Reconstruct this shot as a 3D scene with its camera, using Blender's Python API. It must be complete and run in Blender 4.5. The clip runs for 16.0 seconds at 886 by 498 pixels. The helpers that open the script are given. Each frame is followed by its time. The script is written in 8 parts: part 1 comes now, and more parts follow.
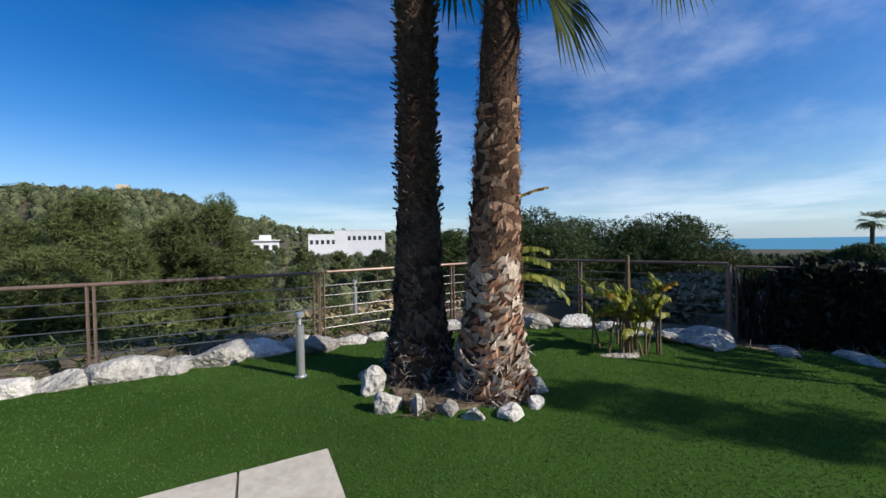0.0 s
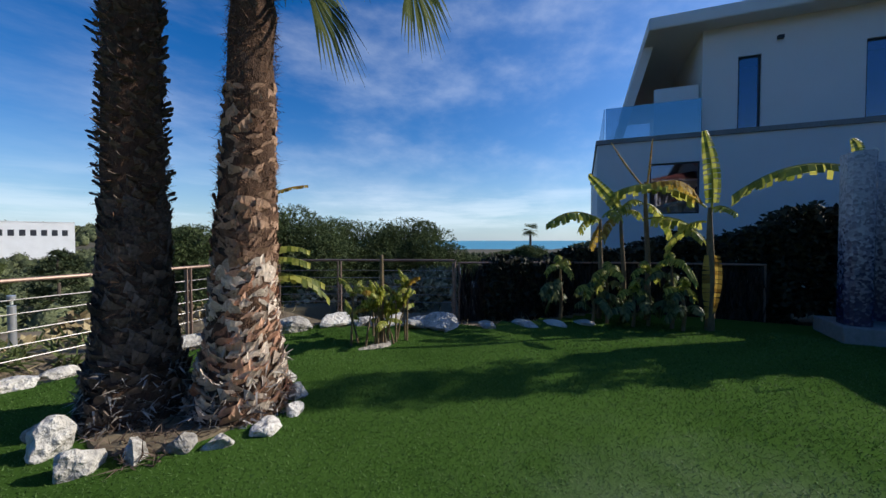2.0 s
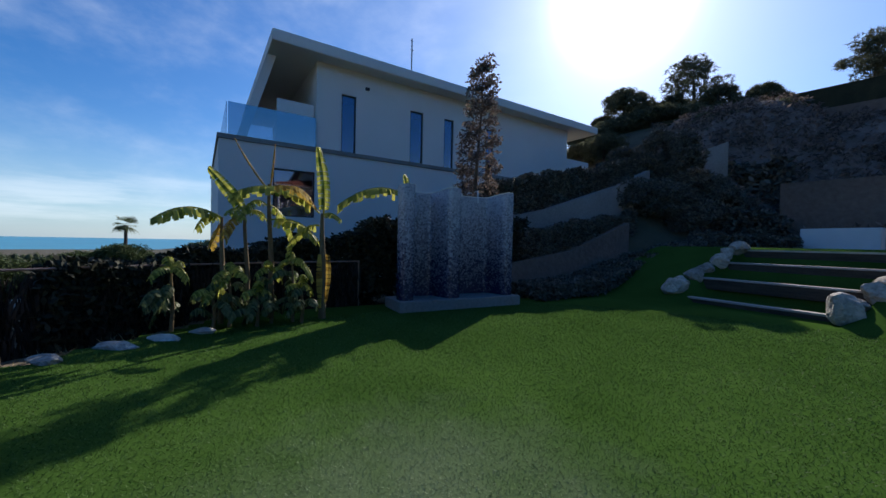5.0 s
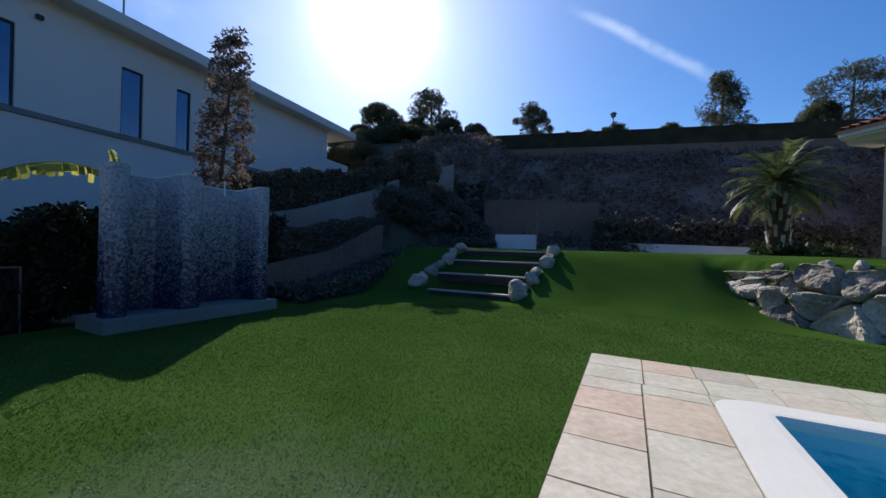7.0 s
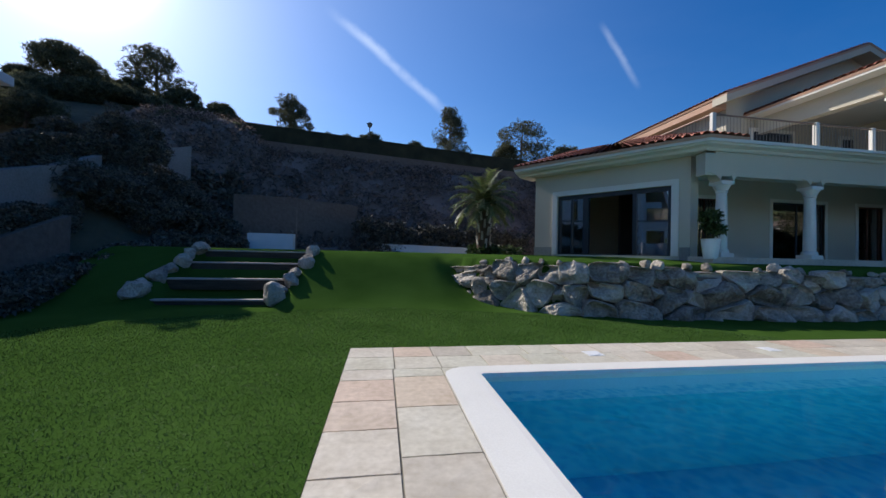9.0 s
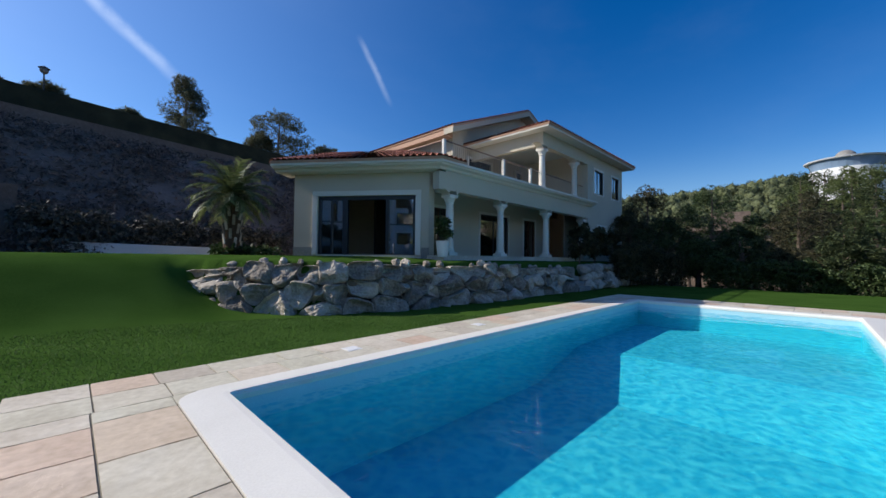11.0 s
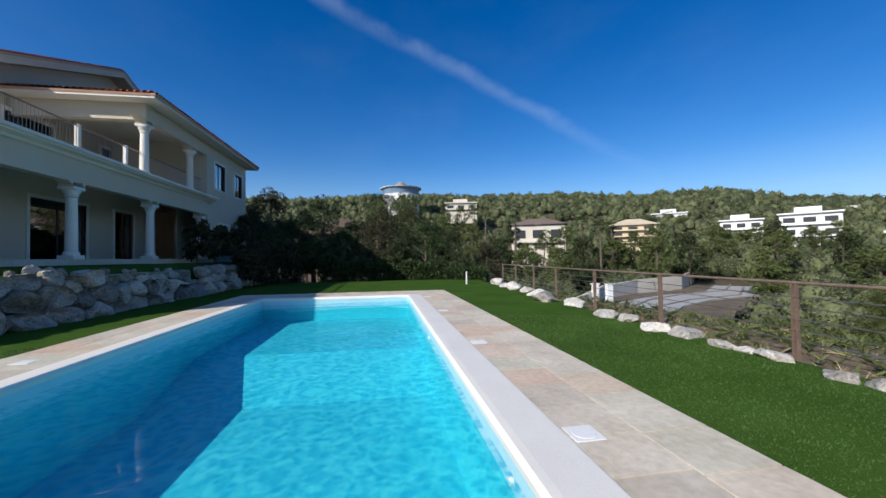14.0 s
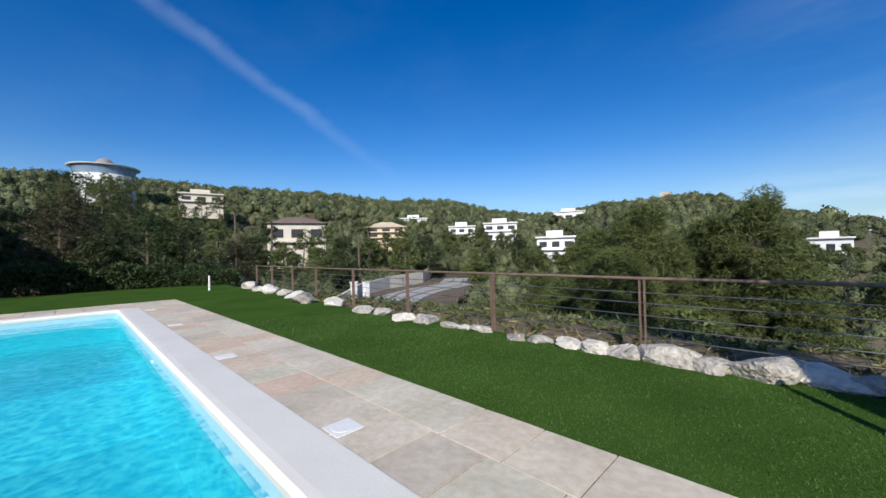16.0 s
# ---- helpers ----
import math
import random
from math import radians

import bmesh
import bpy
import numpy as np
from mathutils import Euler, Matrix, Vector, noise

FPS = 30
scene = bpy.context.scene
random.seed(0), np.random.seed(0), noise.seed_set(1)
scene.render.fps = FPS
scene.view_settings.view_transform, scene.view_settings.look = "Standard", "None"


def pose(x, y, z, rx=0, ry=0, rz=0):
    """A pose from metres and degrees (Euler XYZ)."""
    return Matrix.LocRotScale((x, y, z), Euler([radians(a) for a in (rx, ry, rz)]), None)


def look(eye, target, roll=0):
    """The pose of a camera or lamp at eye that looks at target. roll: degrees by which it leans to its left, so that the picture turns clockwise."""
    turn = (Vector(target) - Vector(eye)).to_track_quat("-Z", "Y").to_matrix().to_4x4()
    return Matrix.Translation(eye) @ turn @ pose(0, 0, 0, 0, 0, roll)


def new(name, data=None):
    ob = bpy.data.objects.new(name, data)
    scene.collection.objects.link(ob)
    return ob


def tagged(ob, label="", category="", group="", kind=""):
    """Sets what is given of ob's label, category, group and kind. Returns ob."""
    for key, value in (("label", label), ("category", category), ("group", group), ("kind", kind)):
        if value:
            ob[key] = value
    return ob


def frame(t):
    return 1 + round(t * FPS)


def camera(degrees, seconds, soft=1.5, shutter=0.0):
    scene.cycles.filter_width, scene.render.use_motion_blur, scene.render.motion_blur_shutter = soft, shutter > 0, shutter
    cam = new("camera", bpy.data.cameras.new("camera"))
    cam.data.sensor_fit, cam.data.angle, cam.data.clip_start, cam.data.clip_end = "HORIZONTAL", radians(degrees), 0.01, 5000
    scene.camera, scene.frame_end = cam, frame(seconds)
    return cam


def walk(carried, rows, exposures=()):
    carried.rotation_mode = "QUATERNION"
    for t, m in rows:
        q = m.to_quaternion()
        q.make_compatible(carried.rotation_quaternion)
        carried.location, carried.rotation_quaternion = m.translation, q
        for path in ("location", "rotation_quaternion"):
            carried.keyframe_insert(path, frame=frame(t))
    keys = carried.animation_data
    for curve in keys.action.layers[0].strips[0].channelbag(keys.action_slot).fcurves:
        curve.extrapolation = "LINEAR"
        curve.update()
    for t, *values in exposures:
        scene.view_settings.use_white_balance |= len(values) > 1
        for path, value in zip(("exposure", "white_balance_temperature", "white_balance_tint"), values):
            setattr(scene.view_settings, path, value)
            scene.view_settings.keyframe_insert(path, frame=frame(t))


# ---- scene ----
# ---- camera: it turns once about an upright stand ----
cam = camera(100.4, 16.0)
TURN, EYE = 152.7, 1.6
LEAN = Matrix.Translation((0, 0, EYE)) @ Matrix.Rotation(
    radians(-1.55), 4, Vector((math.cos(radians(TURN - 40)), math.sin(radians(TURN - 40)), 0)))
walk(cam, [(i / 2, LEAN @ pose(0, 0, 0, 90, 0, TURN - 9 * i)) for i in range(33)])

# ---- light: clear sky, low winter sun behind the hill ----
SUN_AZ, SUN_EL = 37.8, 31.5
sun_way = Vector((-math.sin(radians(SUN_AZ)) * math.cos(radians(SUN_EL)),
                  math.cos(radians(SUN_AZ)) * math.cos(radians(SUN_EL)), math.sin(radians(SUN_EL))))
sun = new("sun", bpy.data.lights.new("sun", "SUN"))
sun.data.energy, sun.data.angle, sun.data.color = 5.0, radians(0.5), (1.0, 0.94, 0.86)
sun.matrix_world = look(sun_way * 60, (0, 0, 0))
world = bpy.data.worlds.new("world")
scene.world = world
world.use_nodes = True
wn, wl = world.node_tree.nodes, world.node_tree.links
wn.clear()
sky = wn.new("ShaderNodeTexSky")
sky.sky_type, sky.sun_disc = "NISHITA", False
sky.sun_elevation, sky.sun_rotation = radians(SUN_EL), radians(-SUN_AZ)
sky.air_density, sky.dust_density, sky.ozone_density, sky.altitude = 1.0, 0.3, 3.0, 100
TRAILS = (((-0.091, 0.854, 0.513), (0.136, 0.918, 0.372), 0.017, 0.2, 0.36),
          ((0.792, 0.19, 0.58), (0.87, -0.24, 0.43), 0.026, 0.75, 0.10),
          ((0.479, 0.734, 0.482), (0.536, 0.738, 0.41), 0.01, 0.09, 0.22))
geo = wn.new("ShaderNodeTexCoord")
way = geo.outputs["Generated"]


def wmath(op, a, b, c=None, clamp=False):
    n = wn.new("ShaderNodeMath")
    n.operation, n.use_clamp = op, clamp
    for k, v in enumerate((a, b, c)):
        if v is None:
            continue
        if isinstance(v, (int, float)):
            n.inputs[k].default_value = v
        else:
            wl.new(v, n.inputs[k])
    return n.outputs[0]


def wdot(v):
    n = wn.new("ShaderNodeVectorMath")
    n.operation = "DOT_PRODUCT"
    n.inputs[1].default_value = v
    wl.new(way, n.inputs[0])
    return n.outputs["Value"]


def wsmooth(v, lo, hi):
    n = wn.new("ShaderNodeMapRange")
    n.interpolation_type = "SMOOTHSTEP"
    n.inputs[1].default_value, n.inputs[2].default_value = lo, hi
    wl.new(v, n.inputs[0])
    return n.outputs[0]


def wnoise(scale, stretch, turn, rough=0.6):
    mp = wn.new("ShaderNodeMapping")
    mp.inputs["Rotation"].default_value, mp.inputs["Scale"].default_value = turn, stretch
    wl.new(way, mp.inputs[0])
    n = wn.new("ShaderNodeTexNoise")
    n.inputs["Scale"].default_value, n.inputs["Detail"].default_value, n.inputs["Roughness"].default_value = scale, 8, rough
    wl.new(mp.outputs[0], n.inputs["Vector"])
    return n.outputs[0]


def wmix(fac, a, colour):
    n = wn.new("ShaderNodeMixRGB")
    wl.new(fac, n.inputs[0])
    wl.new(a, n.inputs[1])
    n.inputs[2].default_value = (*colour, 1)
    return n.outputs[0]


def streak(a, b, width, length, strength):
    """A vapour trail along the great circle through two directions."""
    a, b = Vector(a).normalized(), Vector(b).normalized()
    side, mid = a.cross(b).normalized(), (a + b).normalized()
    off = wmath("ABSOLUTE", wmath("ADD", wdot(side), wmath("MULTIPLY", wmath("SUBTRACT", fray, 0.5), width * 1.6)), 0)
    band = wmath("SUBTRACT", 1.0, wsmooth(off, 0.0, width))
    ends = wsmooth(wdot(mid), math.cos(length), math.cos(length * 0.35))
    return wmath("MULTIPLY", wmath("MULTIPLY", band, ends), wmath("MULTIPLY", wsmooth(fray, 0.05, 0.75), strength))


fray = wnoise(9.0, (1, 1, 1), (0, 0, 0))
height = wdot((0, 0, 1))
deep = wn.new("ShaderNodeHueSaturation")
deep.inputs["Hue"].default_value, deep.inputs["Saturation"].default_value, deep.inputs["Value"].default_value = 0.512, 1.42, 1.09
wl.new(sky.outputs[0], deep.inputs["Color"])
colour = deep.outputs[0]
low = wmath("MULTIPLY", wmath("SUBTRACT", 1.0, wsmooth(height, -0.02, 0.26)), 0.62)
colour = wmix(low, colour, (2.8, 4.6, 7.0))
# thin veils high up, a bank of low cloud towards the sea
seaward = wsmooth(wdot((-0.93, -0.36, 0.0)), 0.1, 0.85)
veil = wmath("MULTIPLY", wsmooth(wnoise(1.7, (1.0, 2.6, 5.0), (0.2, 0.15, 0.5), 0.58), 0.38, 0.95), wmath("MULTIPLY_ADD", seaward, 0.36, 0.02))
colour = wmix(veil, colour, (8.5, 9.2, 10.4))
bank = wmath("MULTIPLY", wmath("MULTIPLY", wsmooth(height, 0.0, 0.05), wmath("SUBTRACT", 1.0, wsmooth(height, 0.07, 0.17))), wsmooth(wnoise(2.4, (1, 1, 9), (0, 0, 0.4)), 0.45, 0.68))
bank = wmath("MULTIPLY", bank, wmath("MULTIPLY_ADD", seaward, 0.27, 0.08))
colour = wmix(bank, colour, (8.8, 9.6, 10.6))
for trail in TRAILS:
    colour = wmix(streak(*trail), colour, (8.4, 9.4, 11.0))
# the bright air round the sun
close = wdot(tuple(sun_way))
glow = wmath("ADD", wmath("MULTIPLY", wmath("POWER", wmath("MAXIMUM", close, 0.0), 380.0), 90.0), wmath("MULTIPLY", wmath("POWER", wmath("MAXIMUM", close, 0.0), 22.0), 2.4))
glow = wmath("ADD", glow, wmath("MULTIPLY", wmath("POWER", wmath("MAXIMUM", close, 0.0), 2.0), 1.5))
gmix = wn.new("ShaderNodeMixRGB")
gmix.blend_type = "ADD"
gmix.inputs[0].default_value = 1.0
gcol = wn.new("ShaderNodeVectorMath")
gcol.operation = "SCALE"
gcol.inputs[0].default_value = (0.82, 0.97, 1.08)
wl.new(glow, gcol.inputs["Scale"])
wl.new(colour, gmix.inputs[1])
wl.new(gcol.outputs[0], gmix.inputs[2])
bg = wn.new("ShaderNodeBackground")
bg.inputs[1].default_value = 0.118
wout = wn.new("ShaderNodeOutputWorld")
wl.new(gmix.outputs[0], bg.inputs[0])
wl.new(bg.outputs[0], wout.inputs[0])
scene.view_settings.exposure = 0.0


# ---- materials ----
def mat(name, dark, light, scale=3.0, rough=0.8, bump=0.2, metal=0.0, fine=40.0, dist=0.01, island=0.0, spec=0.3,
        obj=0.0, stretch=None):
    """A surface whose colour drifts between two tones at two scales, with fine relief."""
    m = bpy.data.materials.new(name)
    m.use_nodes = True
    n, l = m.node_tree.nodes, m.node_tree.links
    b = n["Principled BSDF"]
    g = n.new("ShaderNodeNewGeometry")
    src = g.outputs["Position"]
    if stretch:
        mp = n.new("ShaderNodeMapping")
        mp.inputs["Scale"].default_value = stretch
        l.new(src, mp.inputs[0])
        src = mp.outputs[0]
    a, c = n.new("ShaderNodeTexNoise"), n.new("ShaderNodeTexNoise")
    for t, s, d in ((a, scale, 5), (c, fine, 6)):
        t.inputs["Scale"].default_value, t.inputs["Detail"].default_value = s, d
        l.new(src, t.inputs["Vector"])
    mx = n.new("ShaderNodeMath")
    mx.operation = "MULTIPLY_ADD"
    mx.inputs[1].default_value, mx.inputs[2].default_value = 0.5, 0.0
    l.new(a.outputs[0], mx.inputs[0])
    ad = n.new("ShaderNodeMath")
    ad.operation = "MULTIPLY_ADD"
    ad.inputs[1].default_value = 0.5
    l.new(c.outputs[0], ad.inputs[0])
    l.new(mx.outputs[0], ad.inputs[2])
    last = ad.outputs[0]
    if island or obj:
        if obj:
            info = n.new("ShaderNodeObjectInfo")
            rnd = info.outputs["Random"]
        else:
            rnd = g.outputs["Random Per Island"]
        w = n.new("ShaderNodeMath")
        w.operation = "MULTIPLY_ADD"
        w.inputs[1].default_value = island or obj
        w2 = n.new("ShaderNodeMath")
        w2.operation = "SUBTRACT"
        w2.inputs[1].default_value = 0.5
        l.new(rnd, w2.inputs[0])
        l.new(w2.outputs[0], w.inputs[0])
        l.new(last, w.inputs[2])
        last = w.outputs[0]
    r = n.new("ShaderNodeValToRGB")
    r.color_ramp.elements[0].position, r.color_ramp.elements[1].position = 0.3, 0.7
    r.color_ramp.elements[0].color, r.color_ramp.elements[1].color = (*dark, 1), (*light, 1)
    l.new(last, r.inputs[0])
    l.new(r.outputs[0], b.inputs["Base Color"])
    b.inputs["Roughness"].default_value, b.inputs["Metallic"].default_value = rough, metal
    b.inputs["Specular IOR Level"].default_value = spec
    if bump:
        bp = n.new("ShaderNodeBump")
        bp.inputs["Strength"].default_value, bp.inputs["Distance"].default_value = bump, dist
        l.new(c.outputs[0], bp.inputs["Height"])
        l.new(bp.outputs[0], b.inputs["Normal"])
    return m


M_GRASS = mat("artificial_grass", (0.027, 0.062, 0.010), (0.064, 0.122, 0.024), 0.7, 1.0, 0.5, fine=45, dist=0.01, spec=0.0)
M_BLADE = mat("grass_blade", (0.042, 0.088, 0.016), (0.108, 0.185, 0.05), 0.7, 0.65, 0, island=0.55, spec=0.12)
M_EARTH = mat("dry_earth", (0.10, 0.075, 0.045), (0.24, 0.19, 0.12), 0.25, 0.95, 0.6, fine=4, dist=0.1)
M_WOODLAND = mat("woodland_floor", (0.045, 0.038, 0.024), (0.13, 0.11, 0.065), 0.06, 0.95, 0.6, fine=0.9, dist=0.4)
M_SLOPE = mat("brown_scrub", (0.095, 0.074, 0.064), (0.28, 0.215, 0.18), 0.5, 0.9, 0, island=0.6)
M_ROCK = mat("limestone_rock", (0.17, 0.145, 0.118), (0.54, 0.475, 0.395), 2.2, 0.92, 1.0, fine=14, dist=0.07, obj=0.35)
M_PALE = mat("white_rock", (0.27, 0.25, 0.22), (0.74, 0.70, 0.63), 3.6, 0.9, 1.0, fine=14, dist=0.08, obj=0.35)
def flag_material():
    """Cleft sandstone: every flag its own tint of cream, rose or grey-green, with split layers and veins."""
    m = mat("sandstone_paving", (0.50, 0.435, 0.35), (0.76, 0.70, 0.61), 1.6, 0.75, 0.5, fine=12, dist=0.012)
    n, l = m.node_tree.nodes, m.node_tree.links
    b = n["Principled BSDF"]
    grain = b.inputs["Base Color"].links[0].from_socket
    fine = b.inputs["Normal"].links[0].from_socket
    info, g = n.new("ShaderNodeObjectInfo"), n.new("ShaderNodeNewGeometry")
    tint = n.new("ShaderNodeValToRGB")
    el = tint.color_ramp.elements
    el[0].position, el[0].color = 0.0, (0.98, 0.90, 0.78, 1)
    el[1].position, el[1].color = 1.0, (1.0, 0.98, 0.92, 1)
    for at, c in ((0.14, (0.94, 0.77, 0.68, 1)), (0.3, (1.0, 0.95, 0.88, 1)), (0.5, (0.89, 0.92, 0.84, 1)), (0.7, (1.0, 0.97, 0.91, 1)), (0.87, (0.80, 0.77, 0.72, 1))):
        e = el.new(at)
        e.color = c
    l.new(info.outputs["Random"], tint.inputs[0])
    mul = n.new("ShaderNodeMixRGB")
    mul.blend_type = "MULTIPLY"
    mul.inputs[0].default_value = 1.0
    l.new(grain, mul.inputs[1])
    l.new(tint.outputs[0], mul.inputs[2])
    l.new(mul.outputs[0], b.inputs["Base Color"])
    shift = n.new("ShaderNodeVectorMath")
    shift.operation = "MULTIPLY_ADD"
    shift.inputs[1].default_value = (37, 21, 5)
    l.new(info.outputs["Random"], shift.inputs[0])
    l.new(g.outputs["Position"], shift.inputs[2])
    cleft = n.new("ShaderNodeTexNoise")
    cleft.inputs["Scale"].default_value, cleft.inputs["Detail"].default_value, cleft.inputs["Distortion"].default_value = 2.4, 3, 1.2
    l.new(shift.outputs[0], cleft.inputs["Vector"])
    steps = n.new("ShaderNodeMath")
    steps.operation = "SNAP"
    steps.inputs[1].default_value = 0.09
    l.new(cleft.outputs[0], steps.inputs[0])
    bp = n.new("ShaderNodeBump")
    bp.inputs["Strength"].default_value, bp.inputs["Distance"].default_value = 0.8, 0.07
    l.new(steps.outputs[0], bp.inputs["Height"])
    l.new(fine, bp.inputs["Normal"])
    l.new(bp.outputs[0], b.inputs["Normal"])
    return m


M_PAVE = flag_material()
M_JOINT = mat("paving_joint", (0.2, 0.18, 0.14), (0.32, 0.29, 0.23), 3, 0.95, 0.3)
M_COPING = mat("white_coping", (0.70, 0.665, 0.595), (0.82, 0.785, 0.71), 1.2, 0.55, 0.15, fine=60, dist=0.004)
M_POOL = mat("pool_mosaic", (0.03, 0.51, 0.585), (0.07, 0.63, 0.70), 0.6, 0.4, 0.1, fine=30, dist=0.005)
M_BAND = mat("waterline_mosaic", (0.34, 0.60, 0.68), (0.46, 0.70, 0.76), 2, 0.35, 0.2, fine=45, dist=0.004)
M_WALL = mat("cream_render", (0.50, 0.44, 0.345), (0.58, 0.52, 0.415), 0.5, 0.85, 0.25, fine=60, dist=0.006)
M_TRIM = mat("white_trim", (0.66, 0.62, 0.55), (0.76, 0.72, 0.65), 0.8, 0.6, 0.1, fine=50, dist=0.004)
M_TILE = mat("terracotta_tile", (0.17, 0.05, 0.032), (0.36, 0.13, 0.08), 2.0, 0.75, 0.3, fine=30, island=0.6)
M_SOFFIT = mat("salmon_soffit", (0.46, 0.27, 0.18), (0.56, 0.34, 0.24), 0.8, 0.8, 0.1)
M_STEEL = mat("brown_steel", (0.19, 0.125, 0.095), (0.33, 0.235, 0.185), 6, 0.45, 0.1, metal=0.35)
M_CABLE = mat("steel_cable", (0.2, 0.185, 0.17), (0.32, 0.3, 0.28), 6, 0.35, 0, metal=0.8)
M_ALU = mat("brushed_aluminium", (0.52, 0.53, 0.54), (0.66, 0.67, 0.68), 8, 0.35, 0.05, metal=0.7)
M_DARKFRAME = mat("dark_window_frame", (0.025, 0.027, 0.032), (0.045, 0.047, 0.054), 5, 0.4, 0.05)
M_DARK = mat("unlit_interior", (0.03, 0.025, 0.02), (0.06, 0.05, 0.04), 1, 0.9, 0)
M_WOOD = mat("reddish_door_wood", (0.10, 0.035, 0.02), (0.20, 0.08, 0.045), 3, 0.5, 0.2, stretch=(6, 6, 0.6))
# two tones of one timber: riser as in shade, top as in sun
M_SLEEPER = mat("shaded_sleeper", (0.02, 0.017, 0.014), (0.085, 0.07, 0.055), 3, 0.85, 0.6, fine=30, stretch=(0.5, 5, 5))
M_SUNLIT = mat("sunlit_timber", (0.28, 0.25, 0.22), (0.55, 0.51, 0.46), 3, 0.8, 0.5, fine=30, stretch=(0.5, 5, 5))
M_BARK = mat("palm_fibre", (0.045, 0.025, 0.016), (0.15, 0.085, 0.05), 5, 0.95, 1.0, fine=60, dist=0.02, stretch=(2, 2, 0.6))
M_HAIR = mat("palm_hair", (0.06, 0.03, 0.018), (0.26, 0.14, 0.08), 5, 0.9, 0, island=0.7)
M_SHAG = mat("grey_palm_shag", (0.13, 0.115, 0.10), (0.46, 0.41, 0.36), 6, 0.9, 0.3, island=0.6)
# dark brown leaf bases, darkened further to carry the other palm's shadow
M_BOOT_DARK = mat("palm_boot_dark_shaded", (0.032, 0.023, 0.019), (0.2, 0.15, 0.118), 3.5, 0.85, 0.6, fine=40, dist=0.01, obj=0.4)
M_BOOT = mat("palm_boot", (0.34, 0.255, 0.19), (0.80, 0.67, 0.54), 3.5, 0.85, 0.6, fine=40, dist=0.01, obj=0.4)
M_BOOT_RED = mat("palm_boot_red", (0.26, 0.125, 0.075), (0.64, 0.38, 0.25), 3.5, 0.85, 0.6, fine=40, dist=0.01, obj=0.4)
M_TRUNK = mat("pine_bark", (0.06, 0.045, 0.035), (0.17, 0.13, 0.10), 3, 0.95, 0.9, fine=20, dist=0.04)
M_PINE = mat("pine_needles", (0.05, 0.072, 0.02), (0.165, 0.195, 0.065), 0.8, 0.75, 0, island=0.4, fine=6)
M_PINE_DARK = mat("dark_pine_needles", (0.02, 0.034, 0.012), (0.075, 0.095, 0.035), 0.5, 0.75, 0, island=0.8)
M_PINE_MID = mat("green_pine_needles", (0.03, 0.052, 0.016), (0.115, 0.15, 0.05), 0.7, 0.75, 0, island=0.45, fine=6)
# haze towards the sun is put into this paler needle colour
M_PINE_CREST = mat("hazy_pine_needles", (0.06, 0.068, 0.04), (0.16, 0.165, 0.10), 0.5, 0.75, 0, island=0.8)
M_BUSH = mat("shrub_leaves", (0.022, 0.04, 0.012), (0.075, 0.11, 0.035), 0.8, 0.6, 0, island=0.8)
M_IVY = mat("dark_hedge_leaves", (0.03, 0.034, 0.018), (0.11, 0.10, 0.05), 0.8, 0.75, 0, island=0.9)
# leaves of shaded plants, tone lifted to carry the sun's flare veil
M_SHADE = mat("veil_lifted_leaves", (0.058, 0.055, 0.047), (0.165, 0.15, 0.12), 0.8, 0.75, 0, island=0.9)
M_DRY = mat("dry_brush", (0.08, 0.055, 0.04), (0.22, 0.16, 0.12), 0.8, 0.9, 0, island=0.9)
# near-black leaf tone carries the shade of the hedge against the sun
M_HEDGE = mat("clipped_hedge_leaves_shaded", (0.014, 0.017, 0.01), (0.05, 0.05, 0.028), 0.8, 0.75, 0, island=0.9)
# stick colour lowered to hold the fence's near-black shade
M_BRUSHWOOD = mat("shaded_brushwood", (0.016, 0.012, 0.01), (0.055, 0.042, 0.034), 0.8, 0.9, 0, island=0.8)
M_FAN = mat("palm_leaf", (0.05, 0.075, 0.025), (0.175, 0.2, 0.078), 2, 0.5, 0, island=0.7)
M_BANANA = mat("banana_leaf", (0.15, 0.19, 0.025), (0.50, 0.48, 0.10), 3, 0.45, 0.3, island=0.6, fine=30)
M_BANANA_DRY = mat("dry_banana_leaf", (0.30, 0.17, 0.03), (0.62, 0.42, 0.08), 3, 0.7, 0.3, island=0.6)
M_STALK = mat("banana_stalk", (0.08, 0.055, 0.03), (0.26, 0.19, 0.10), 5, 0.7, 0.4, stretch=(4, 4, 0.7))
M_WHITE = mat("white_facade", (0.66, 0.66, 0.64), (0.80, 0.80, 0.78), 0.4, 0.8, 0.1)
M_NEIGHBOUR = mat("pale_grey_render", (0.70, 0.66, 0.61), (0.79, 0.75, 0.70), 0.4, 0.85, 0.2, fine=40, dist=0.005)
M_OCHRE = mat("ochre_facade", (0.50, 0.40, 0.27), (0.64, 0.53, 0.38), 0.4, 0.85, 0.1)
M_CONC = mat("grey_concrete", (0.18, 0.17, 0.155), (0.32, 0.305, 0.28), 0.6, 0.9, 0.4, fine=14, dist=0.02)
M_TERRA = mat("earth_brown_wall", (0.12, 0.088, 0.07), (0.225, 0.17, 0.138), 0.3, 0.95, 0.6, fine=6, dist=0.08)
M_ROAD = mat("pale_asphalt", (0.30, 0.29, 0.27), (0.44, 0.43, 0.40), 0.3, 0.9, 0.2, fine=8)
M_CREAM = mat("cream_facade", (0.52, 0.47, 0.39), (0.66, 0.61, 0.52), 0.4, 0.85, 0.1)
